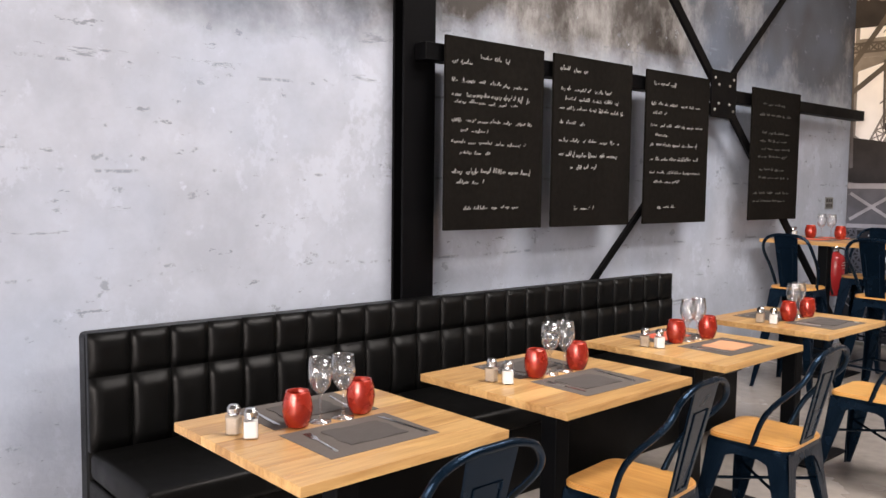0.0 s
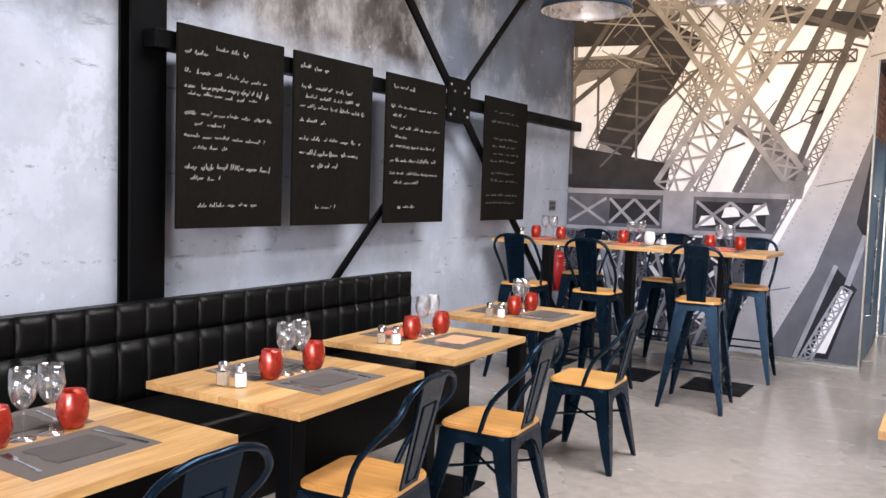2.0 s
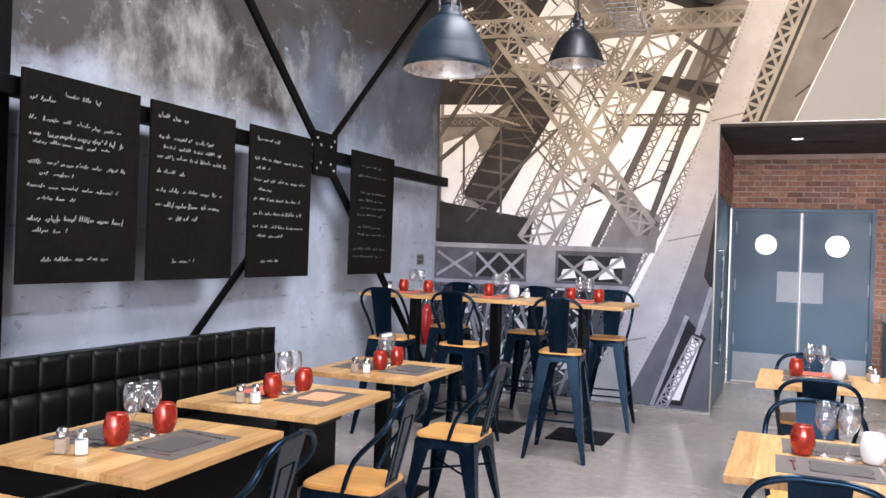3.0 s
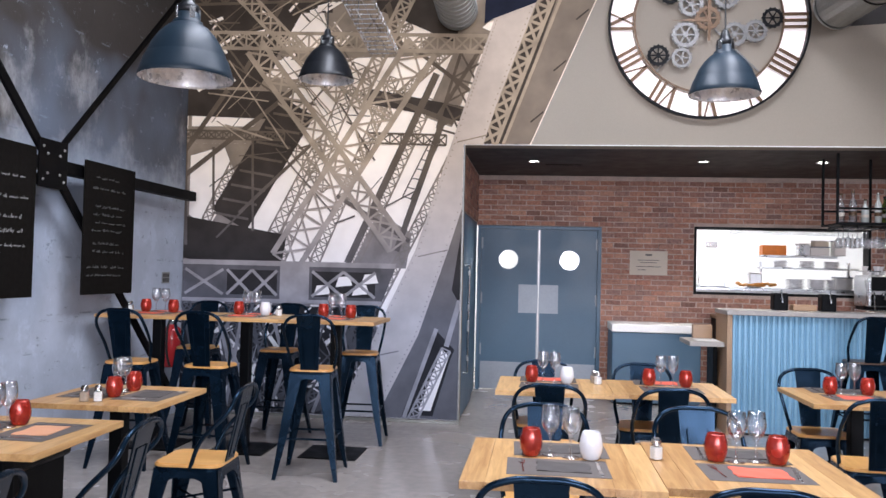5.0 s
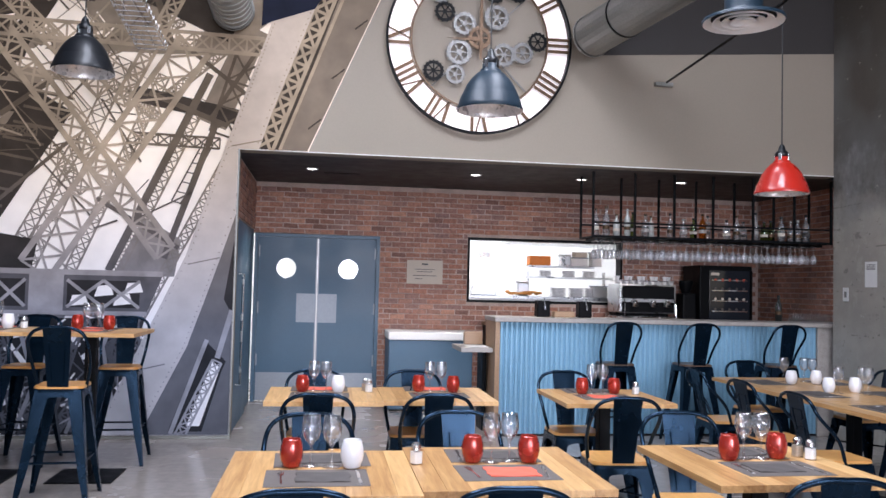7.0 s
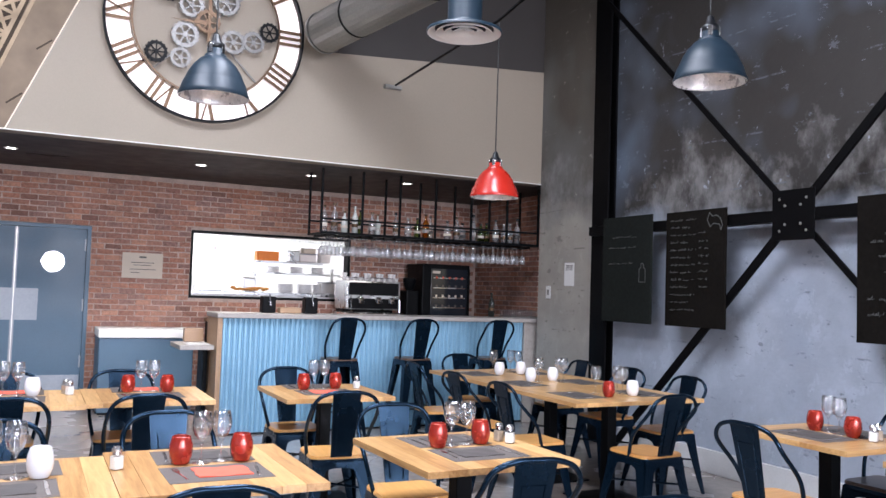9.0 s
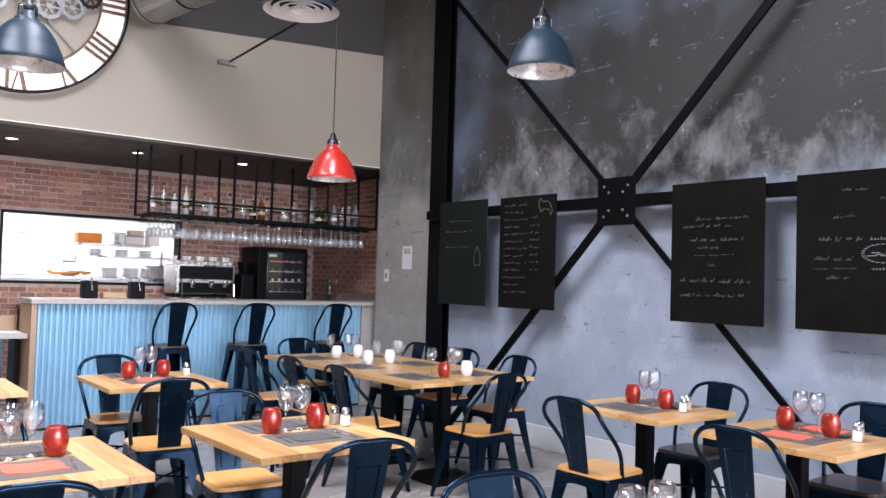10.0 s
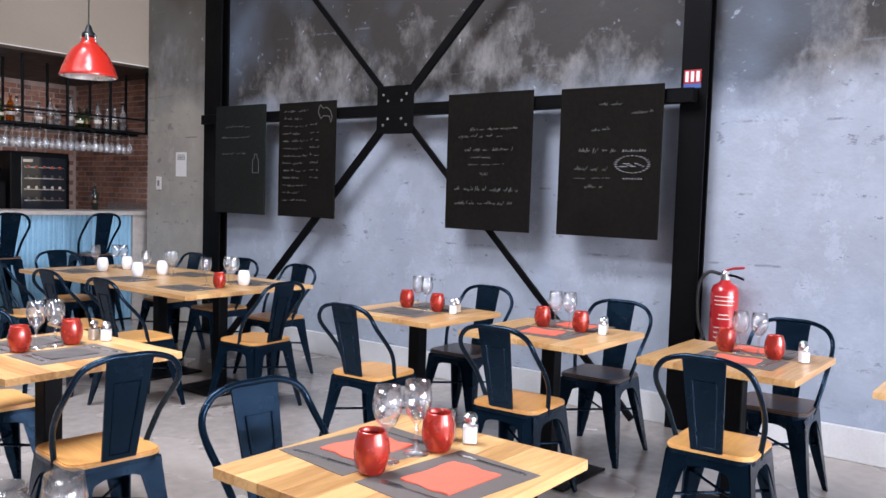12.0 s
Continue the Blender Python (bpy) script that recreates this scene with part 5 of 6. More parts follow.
# ---- bar recess: walls ----
DX0, DX1, DZ = 0.72, 2.27, 2.09
PX0, PX1, PZ0, PZ1 = 3.40, 5.48, 1.28, 2.115
bm = bmesh.new()
box(bm, (0.50, YB, DZ), (DX1, YB + 0.16, OZ))
box(bm, (DX1, YB, 0), (PX0, YB + 0.16, OZ))
box(bm, (PX0, YB, 0), (PX1, YB + 0.16, PZ0))
box(bm, (PX0, YB, PZ1), (PX1, YB + 0.16, OZ))
box(bm, (PX1, YB, 0), (OX1, YB + 0.16, OZ))
brick_wall = structure("wall_bar", bm, M_MORTAR, "red-brown brick wall behind the bar", "wall")
structure("wall_bar_side", boxm((0.50, YN + 0.2, 0), (0.70, YB, OZ)), M_DOORBLUE, "dark blue side wall of the recess", "wall")
wall_end = structure("wall_bar_end", boxm((OX1, YN + 0.2, 0), (OX1 + 0.15, YB, OZ)), M_MORTAR, "brick end wall of the bar", "wall")
wall_reveal = structure("wall_bar_reveal", boxm((0.698, YN + 0.2, 2.115), (0.712, YB, OZ)), M_MORTAR, "brick upper part of the side of the recess", "wall")
# open door leaf along the side
leaf = empty("side_door", pose(0.715, 10.4, 0), "dark blue open door leaf with a long chrome handle", "door")
part("leaf_panel", boxm((-0.012, -0.62, 0.01), (0.024, 0.72, 2.08), 0.004), M_DOORBLUE, leaf)
part("pull_handle", tube(bmesh.new(), [(0.03, -0.40, 0.45), (0.075, -0.40, 0.45), (0.075, -0.40, 1.55), (0.03, -0.40, 1.55)], 0.012, 8), M_CHROME, leaf, "long chrome pull handle")


def holed_plate(w, h, cx, cz, r, th):
    """A plate in x, z with a round hole; y from 0 to th."""
    b = bmesh.new()
    n = 40
    rows = []
    for k in range(n):
        a = 2 * math.pi * k / n
        dx, dz = math.cos(a), math.sin(a)
        t = min(((w - cx) / dx) if dx > 1e-6 else (-cx / dx if dx < -1e-6 else 1e9), ((h - cz) / dz) if dz > 1e-6 else (-cz / dz if dz < -1e-6 else 1e9))
        rows.append((Vector((cx + r * dx, 0, cz + r * dz)), Vector((cx + t * dx, 0, cz + t * dz))))
    corners = [(0, 0), (w, 0), (w, h), (0, h)]
    for c in corners:      # snap the nearest rim point onto each corner
        k = min(range(n), key=lambda i: (rows[i][1] - Vector((c[0], 0, c[1]))).length)
        rows[k] = (rows[k][0], Vector((c[0], 0, c[1])))
    fr = [(b.verts.new(i), b.verts.new(o)) for i, o in rows]
    bk = [(b.verts.new(i + Vector((0, th, 0))), b.verts.new(o + Vector((0, th, 0)))) for i, o in rows]
    for k in range(n):
        q = (k + 1) % n
        b.faces.new((fr[k][0], fr[q][0], fr[q][1], fr[k][1]))
        b.faces.new((bk[k][0], bk[k][1], bk[q][1], bk[q][0]))
        b.faces.new((fr[k][0], bk[k][0], bk[q][0], fr[q][0]))
        b.faces.new((fr[k][1], fr[q][1], bk[q][1], bk[k][1]))
    return b


door = empty("swing_doors", pose(DX0, YB + 0.03, 0), "petrol-blue double swing doors with round windows and metal plates", "door")
lw = (DX1 - DX0 - 0.10) / 2
for k, sg in ((0, 1), (1, -1)):
    x0 = 0.045 + k * (lw + 0.01)
    cx = 0.345 if k == 0 else lw - 0.345
    lf = part("door_leaf", holed_plate(lw, 2.03, cx, 1.645, 0.125, 0.045), M_DOORBLUE, door)
    lf.matrix_local = pose(x0, 0, 0.012)
    b_ = bmesh.new()
    lathe(b_, [(0.122, 0), (0.142, 0), (0.142, 0.008), (0.122, 0.008), (0.122, 0)], 40)
    bmesh.ops.transform(b_, matrix=Matrix.Translation((cx, -0.001, 1.645)) @ Matrix.Rotation(radians(90), 4, 'X'), verts=b_.verts)
    part("porthole_ring", b_, M_DOORBLUE, lf)
    b_ = bmesh.new()
    lathe(b_, [(0, 0), (0.124, 0), (0.124, 0.006), (0, 0.006)], 40)
    bmesh.ops.transform(b_, matrix=Matrix.Translation((cx, 0.022, 1.645)) @ Matrix.Rotation(radians(90), 4, 'X'), verts=b_.verts)
    part("porthole_glass", b_, M_GLASS, lf).visible_shadow = False
    part("kick_plate", boxm((0.01, -0.003, 0.0), (lw - 0.01, -0.0005, 0.345)), M_PLATE, lf, "brushed metal kick plate")
    xa = lw - 0.245 if k == 0 else 0.015
    part("push_plate", boxm((xa, -0.003, 0.97), (xa + 0.23, -0.0005, 1.33)), M_PLATE, lf, "brushed metal push plate")
    xa = lw - 0.016 if k == 0 else 0.0
    part("edge_strip", boxm((xa, -0.006, 0.34), (xa + 0.016, -0.001, 2.02)), M_PLATE, lf, "metal edge strip")
    for z in (0.5, 1.15, 1.85):
        xh = 0.0 if k == 0 else lw - 0.02
        part("hinge", boxm((xh, -0.012, z - 0.07), (xh + 0.02, -0.001, z + 0.07), 0.003), M_PLATE, lf)
bm = bmesh.new()
box(bm, (0, -0.045, 0), (0.043, 0.10, 2.085))
box(bm, (DX1 - DX0 - 0.043, -0.045, 0), (DX1 - DX0, 0.10, 2.085))
box(bm, (0.043, -0.045, 2.045), (DX1 - DX0 - 0.043, 0.10, 2.085))
part("door_frame", bm, M_DOORBLUE, door)

# ---- kitchen behind the hatch ----
KY = YB + 2.4
bm = bmesh.new()
box(bm, (0.4, KY, 0), (6.6, KY + 0.1, 2.9))
box(bm, (0.3, YB + 0.16, 0), (0.4, KY, 2.9))
box(bm, (6.6, YB + 0.16, 0), (6.7, KY, 2.9))
box(bm, (0.3, YB + 0.16, 2.9), (6.7, KY + 0.1, 3.0))
structure("wall_kitchen", bm, M_KITCHEN, "bright white kitchen walls seen through the hatch", "wall")
area_light("kitchen_strip_light", pose(3.3, YB + 1.2, 2.85), 5.0, 0.5, 170, (1.0, 0.98, 0.95))
hatch = empty("pass_window", pose(PX0, YB, PZ0), "kitchen pass window with a thin dark frame", "window", kind="structure")
hw_, hh = PX1 - PX0, PZ1 - PZ0
for lo, hi in (((0, -0.012, 0), (hw_, 0.17, 0.03)), ((0, -0.012, hh - 0.03), (hw_, 0.17, hh)), ((0, -0.012, 0.03), (0.03, 0.17, hh - 0.03)), ((hw_ - 0.03, -0.012, 0.03), (hw_, 0.17, hh - 0.03))):
    part("window_frame", boxm(lo, hi, 0.003), M_BLACK, hatch)


def simple(name, bm_, material, label, category, group="", smooth=False, kind=""):
    return tagged(part(name, bm_, material, None, "", smooth), label, category, group, kind)


kc = empty("kitchen_counter", pose(4.5, YB + 0.55, 0), "stainless kitchen counter with a raised shelf", "counter")
part("worktop", boxm((-1.1, -0.3, 1.33), (1.1, 0.3, 1.37), 0.004), M_INOX, kc)
part("cabinet_body", boxm((-1.08, -0.28, 0.0), (1.08, 0.28, 1.33)), M_KITCHEN, kc)
for x in (-0.12, 0.98):
    part("upright", boxm((x, 0.2, 1.37), (x + 0.03, 0.25, 1.72)), M_INOX, kc)
part("shelf", boxm((-0.14, 0.0, 1.62), (1.05, 0.28, 1.645), 0.003), M_INOX, kc)
rr = random.Random(9)
for k, x in enumerate((4.75, 5.02, 5.24)):
    st_ = empty("plate_stack", pose(x, YB + 0.5, 1.371), "stack of white plates on the kitchen counter", "plates", "plate stacks")
    for q in range(7):
        b_ = bmesh.new()
        lathe(b_, [(0, 0.0), (0.07, 0.0), (0.12, 0.014), (0.118, 0.017), (0, 0.004)], 24, (0, 0, 0.018 * q))
        part("plate", b_, M_WHITEGLASS, st_, smooth=True)
for x, z in ((4.62, 1.646), (4.95, 1.646), (5.25, 1.646)):
    st_ = empty("plate_stack", pose(x, YB + 0.68, z), "stack of white plates on the steel shelf", "plates", "plate stacks")
    for q in range(5):
        b_ = bmesh.new()
        lathe(b_, [(0, 0.0), (0.06, 0.0), (0.10, 0.012), (0.098, 0.015), (0, 0.004)], 20, (0, 0, 0.018 * q))
        part("plate", b_, M_WHITEGLASS, st_, smooth=True)
simple("orange_crate", boxm((4.38, YB + 0.62, 1.80), (4.68, YB + 0.8, 1.93), 0.01), mat("orange_plastic", (0.75, 0.22, 0.02), 0.5), "orange plastic food box", "box")
simple("shelf_bracket", boxm((4.36, YB + 0.60, 1.77), (5.3, YB + 0.82, 1.80), 0.003), M_INOX, "steel wall shelf in the kitchen", "shelf")
simple("microwave", boxm((3.55, YB + 0.45, 1.37), (3.88, YB + 0.75, 1.57), 0.01), M_INOX, "small grey steel appliance on the counter", "appliance")
b_ = bmesh.new()
for k in range(26):
    lathe(b_, [(0, 0), (0.03, 0.008), (0.036, 0.02), (0.022, 0.036), (0, 0.04)], 8, (4.0 + rr.uniform(0, 0.5), YB + 0.42 + rr.uniform(0, 0.25), 1.38 + rr.uniform(0, 0.03)))
ob = simple("bread_rolls", b_, mat("golden_crust", (0.55, 0.24, 0.05), 0.7, var=0.3), "pile of golden bread rolls on a tray", "bread")
ob["kind"] = "stuff"
b_ = bmesh.new()
vs = [b_.verts.new(p) for p in ((4.1, YB + 0.5, 2.1), (6.2, YB + 0.5, 2.1), (6.2, YB + 1.4, 2.1), (4.1, YB + 1.4, 2.1), (4.5, YB + 0.7, 2.5), (6.0, YB + 0.7, 2.5), (6.0, YB + 1.2, 2.5), (4.5, YB + 1.2, 2.5))]
for q in ((0, 1, 5, 4), (1, 2, 6, 5), (2, 3, 7, 6), (3, 0, 4, 7), (4, 5, 6, 7), (0, 3, 2, 1)):
    b_.faces.new([vs[i] for i in q])
simple("extractor_hood", b_, M_INOX, "stainless steel extractor hood in the kitchen", "extractor hood")
simple("socket", boxm((4.0, KY - 0.012, 1.95), (4.18, KY - 0.001, 2.04), 0.003), M_CHROME, "small wall socket on the white kitchen wall", "socket")

for x, y, z, w, h, m_ in ((4.30, 0.70, 1.372, 0.16, 0.20, M_INOX), (5.30, 0.42, 1.372, 0.20, 0.16, M_WHITE), (5.10, 0.72, 1.802, 0.24, 0.12, M_WHITE), (5.12, 0.72, 1.924, 0.18, 0.08, M_PAPER), (4.90, 0.70, 1.802, 0.14, 0.16, M_INOX), (5.33, 0.66, 1.802, 0.15, 0.20, M_WHITE)):
    bx = empty("storage_tub", pose(x, YB + y, z), "small food tub with a lid on the kitchen shelves", "food tub", "kitchen tubs")
    part("tub", boxm((-w / 2, -0.08, 0), (w / 2, 0.08, h - 0.015), 0.012), m_, bx)
    part("lid", boxm((-w / 2 - 0.006, -0.086, h - 0.0148), (w / 2 + 0.006, 0.086, h), 0.004), M_PLATE if m_ == M_WHITE else M_WHITE, bx)

# ---- bar recess: fittings ----
cert = empty("certificate", pose(2.62, YB - 0.012, 1.50), "cream paper certificate pinned to the brick wall", "certificate")
part("sheet", boxm((0, -0.004, 0), (0.46, 0.0, 0.30)), M_PAPER, cert)
b_ = bmesh.new()
for z, a, c in ((0.24, 0.19, 0.27), (0.18, 0.1, 0.36), (0.15, 0.13, 0.33), (0.10, 0.08, 0.38), (0.06, 0.1, 0.2)):
    box(b_, (a, -0.0055, z), (c, -0.004, z + (0.02 if z > 0.2 else 0.008)))
w_ = part("print_bars", b_, M_CHALK_DIM, cert)
w_["kind"] = "stuff"
fz = empty("chest_freezer", pose(2.86, 11.62, 0), "dark blue chest freezer with a white lid", "freezer")
part("body", boxm((-0.50, -0.32, 0.02), (0.50, 0.32, 0.83), 0.01), M_DOORBLUE, fz)
part("lid", boxm((-0.51, -0.34, 0.832), (0.51, 0.33, 0.925), 0.012), M_WHITE, fz, "white lid")
part("plinth_strip", boxm((-0.48, -0.30, 0.0), (0.48, 0.30, 0.02)), M_BLACK, fz)

counter = empty("bar_counter", pose(3.31, 9.70, 0), "bar counter clad in pale blue corrugated metal with a grey top", "bar counter")
CL = OX1 - 3.31 - 0.005
CE = 6.76 - 3.31      # end of the metal cladding
part("top", boxm((-0.03, -0.06, 1.135), (CL, 0.50, 1.18), 0.006), M_STONE, counter)
part("end_post", boxm((CE + 0.002, -0.02, 0.0), (CL, 0.058, 1.134), 0.003), M_STONE, counter)
part("front_post", boxm((0.0, -0.02, 0.0), (0.030, 0.058, 1.134), 0.003), M_CRATE, counter)
part("carcass", boxm((0.0, 0.06, 0.0), (CL, 0.46, 1.134)), M_CRATE, counter)
part("end_panel", boxm((-0.022, -0.04, 0.0), (-0.001, 0.46, 1.134), 0.003), M_CRATE, counter)
b_ = bmesh.new()
n = int((CE - 0.032) / 0.0052)
prev = None
for k in range(n + 1):
    x = 0.032 + (CE - 0.032) * k / n
    ph = abs((x / 0.052) % 1.0 - 0.5)      # flat ribs with narrow grooves
    y = 0.002 + 0.026 * max(0.0, 1 - ph / 0.24) ** 0.7
    cur = [b_.verts.new((x, y, 0.02)), b_.verts.new((x, y, 1.132)), b_.verts.new((x, y + 0.003, 0.02)), b_.verts.new((x, y + 0.003, 1.132))]
    if prev:
        b_.faces.new((prev[0], cur[0], cur[1], prev[1]))
        b_.faces.new((prev[2], prev[3], cur[3], cur[2]))
    prev = cur
part("corrugated_front", b_, M_CORR, counter, "pale blue corrugated metal sheet", smooth=True)
part("foot_strip", boxm((0.031, -0.002, 0.0), (CE, 0.03, 0.018)), M_BLACK, counter)
sh = empty("side_shelf", pose(3.38, 10.0, 0), "low grey shelf projecting from the end of the bar", "shelf")
part("board", boxm((-0.42, -0.25, 0.82), (-0.094, 0.35, 0.865), 0.005), M_STONE, sh)
part("support", boxm((-0.15, 0.0, 0.0), (-0.11, 0.30, 0.82), 0.004), M_BLACK, sh)
simple("paper_sheet", boxm((3.05, 9.85, 0.8655), (3.26, 10.1, 0.869)), M_WHITE, "white paper on the low shelf", "paper")
simple("wooden_box", boxm((3.08, 10.25, 0.866), (3.27, 10.34, 1.0), 0.004), M_CRATE, "small plywood box on the low shelf", "box")
backc = empty("back_counter", pose(5.8, 11.72, 0), "dark back bar counter with a wooden top", "counter")
part("worktop", boxm((-2.2, -0.32, 1.0), (OX1 - 5.805, 0.32, 1.04), 0.004), M_CRATE, backc)
part("cabinet_body", boxm((-2.18, -0.29, 0.0), (OX1 - 5.81, 0.32, 1.0)), M_BLACK, backc)

# coffee machine
cm = empty("coffee_machine", pose(5.62, 11.62, 1.04), "chrome espresso machine with cups stacked on top", "coffee machine")
part("body", boxm((-0.40, -0.2, 0.16), (0.34, 0.25, 0.52), 0.02), M_INOX, cm)
part("drip_tray", boxm((-0.40, -0.28, 0.03), (0.34, 0.25, 0.12), 0.01), M_CHROME, cm)
part("back_panel", boxm((-0.38, 0.0, 0.11), (0.32, 0.24, 0.17)), M_BLACK, cm)
part("display_panel", boxm((-0.37, -0.207, 0.34), (0.31, -0.2, 0.50), 0.002), M_BLACK, cm)
part("front_panel", boxm((-0.37, -0.205, 0.17), (0.31, -0.2, 0.30), 0.002), M_BLACK, cm)
part("steam_wand", tube(bmesh.new(), [(-0.35, -0.22, 0.33), (-0.36, -0.27, 0.28), (-0.36, -0.28, 0.13)], 0.008, 6), M_CHROME, cm)
part("steam_wand", tube(bmesh.new(), [(0.29, -0.22, 0.33), (0.30, -0.27, 0.28), (0.30, -0.28, 0.13)], 0.008, 6), M_CHROME, cm)
part("cup_rail", tube(bmesh.new(), [(-0.38, -0.17, 0.56), (0.32, -0.17, 0.56), (0.32, 0.22, 0.56), (-0.38, 0.22, 0.56)], 0.006, 6, closed=True), M_CHROME, cm)
for x in (-0.22, 0.02, 0.2):
    b_ = bmesh.new()
    lathe(b_, [(0, 0), (0.035, 0), (0.04, 0.05), (0.03, 0.08), (0, 0.08)], 14, (x, -0.24, 0.24))
    g = part("group_head", b_, M_CHROME, cm)
    part("portafilter", tube(bmesh.new(), [(x, -0.26, 0.26), (x, -0.40, 0.25)], 0.013, 8), M_BLACK, g)
for x in (-0.34, 0.30):
    part("foot", boxm((x - 0.03, -0.2, 0.0), (x + 0.03, 0.2, 0.03)), M_BLACK, cm)
cup = bmesh.new()
lathe(cup, [(0, 0), (0.022, 0), (0.036, 0.05), (0.033, 0.05), (0.02, 0.006), (0, 0.006)], 14)
cup = tagged(part("cup", cup, M_WHITEGLASS), "small white cup stacked on the coffee machine", "cup", "stacked cups")
for k in range(9):
    for j in range(2):
        o = copy_thing(cup, pose(5.27 + 0.085 * k, 11.56 + 0.1 * j, 1.561))
        if (k + j) % 2:
            copy_thing(cup, pose(5.27 + 0.085 * k, 11.56 + 0.1 * j, 1.612))
bpy.data.objects.remove(cup)
gr = empty("coffee_grinder", pose(6.14, 11.55, 1.04), "black coffee grinder beside the espresso machine", "coffee grinder")
part("body", boxm((-0.09, -0.12, 0), (0.09, 0.14, 0.42), 0.02), M_BLACK, gr)
b_ = bmesh.new()
lathe(b_, [(0.05, 0.42), (0.09, 0.56), (0.085, 0.58), (0, 0.58)], 18)
part("hopper", b_, M_BLACK, gr)
wf = empty("wine_cooler", pose(6.62, 11.62, 1.04), "black wine cooler with a glass door and lit shelves", "wine cooler")
part("body", boxm((-0.36, -0.22, 0.03), (0.34, 0.28, 0.78), 0.01), M_BLACK, wf)
part("glass_door", boxm((-0.24, -0.232, 0.07), (0.30, -0.222, 0.72), 0.004), mat("smoked_glass", (0.018, 0.022, 0.03), 0.06, var=0.1), wf)
for k in range(4):
    part("shelf_rail", boxm((-0.21, -0.2365, 0.20 + 0.13 * k), (0.27, -0.2325, 0.212 + 0.13 * k)), M_CHROME, wf)
for k, (z, m_) in enumerate(((0.60, M_NAP_RED), (0.49, M_NAP_GREY), (0.36, M_PAPER), (0.23, M_NAP_GREY))):
    for q in range(5):
        b_ = bmesh.new()
        lathe(b_, [(0, 0), (0.017, 0), (0.017, 0.004), (0, 0.004)], 10)
        bmesh.ops.transform(b_, matrix=Matrix.Translation((-0.16 + 0.095 * q, -0.2325, z)) @ Matrix.Rotation(radians(90), 4, 'X'), verts=b_.verts)
        part("bottle_end", b_, m_, wf)
part("price_sticker", boxm((-0.22, -0.236, 0.655), (-0.11, -0.2325, 0.69)), M_PAPER, wf)
part("door_handle", boxm((0.31, -0.25, 0.1), (0.33, -0.222, 0.72), 0.004), M_BLACK, wf)
for x in (-0.3, 0.28):
    part("foot", boxm((x - 0.03, -0.18, 0.0), (x + 0.03, 0.24, 0.03)), M_BLACK, wf)


def bottle_mesh(h, r):
    b = bmesh.new()
    lathe(b, [(0, 0), (r, 0), (r, h * 0.58), (r * 0.8, h * 0.68), (r * 0.36, h * 0.78), (r * 0.34, h * 0.93), (r * 0.42, h * 0.935), (r * 0.42, h), (0, h)], 14)
    return b


def bottle(x, y, z, h, r, m_, label):
    e = empty("bottle", pose(x, y, z), label, "bottle", "bottles on the bar shelf")
    part("bottle_body", bottle_mesh(h, r), m_, e, smooth=True)
    b = bmesh.new()
    lathe(b, [(r + 0.0008, h * 0.26), (r + 0.0008, h * 0.38)], 14)
    part("label_band", b, rr.choice((M_PAPER, M_STONE, M_NAP_GREY, M_BRONZE)), e)
    b = bmesh.new()
    lathe(b, [(r * 0.45, h * 0.94), (r * 0.45, h + 0.004), (0, h + 0.004)], 12)
    part("cap", b, rr.choice((M_RUBBER, M_RUBBER, M_BRONZE, M_ZINC)), e)


# hanging bottle shelf
hs = empty("hanging_shelf", pose(4.36, 9.95, 2.03), "black steel bottle shelf hung from the soffit", "hanging shelf")
SL = 7.10 - 4.36
for y in (0.0, 0.42):
    part("long_rail", boxm((0, y - 0.012, 0.0), (SL, y + 0.012, 0.025), 0.002), M_BLACK, hs)
    part("guard_rail", boxm((0, y - 0.008, 0.15), (SL, y + 0.008, 0.17), 0.002), M_BLACK, hs)
part("tray", boxm((0.002, 0.013, 0.004), (SL - 0.002, 0.407, 0.016)), M_BLACK, hs)
for x in (0.0, 0.46, 0.90, 1.34, 1.80, 2.28, SL - 0.024):
    for y in (0.0, 0.42):
        part("hanger", boxm((x, y - 0.011, 0.025), (x + 0.024, y + 0.011, OZ - 2.031), 0.002), M_BLACK, hs)
for k in range(20):
    part("glass_rail", boxm((0.06 + 0.135 * k, 0.02, -0.03), (0.072 + 0.135 * k, 0.40, -0.004)), M_BLACK, hs)
for k in range(24):
    if k in (7, 13):
        continue
    bottle(4.47 + 0.108 * k + rr.uniform(-0.01, 0.01), 10.12 + rr.uniform(-0.06, 0.1), 2.0465, rr.uniform(0.22, 0.33), rr.uniform(0.033, 0.042), rr.choice(M_BOTTLES[:1] * 4 + M_BOTTLES[1:3] + M_BOTTLES[4:]), "spirit bottle standing on the hanging shelf")


def glass_prof(s=1.0):
    out = [(0, 0), (0.034, 0.001), (0.033, 0.004), (0.006, 0.010), (0.0042, 0.03), (0.0045, 0.075), (0.012, 0.088), (0.027, 0.105), (0.036, 0.13), (0.037, 0.15), (0.031, 0.192)]
    inn = [(0.0298, 0.192), (0.0355, 0.15), (0.0345, 0.13), (0.0255, 0.107), (0.010, 0.092), (0, 0.09)]
    return [(r * s, z * s) for r, z in out + inn]


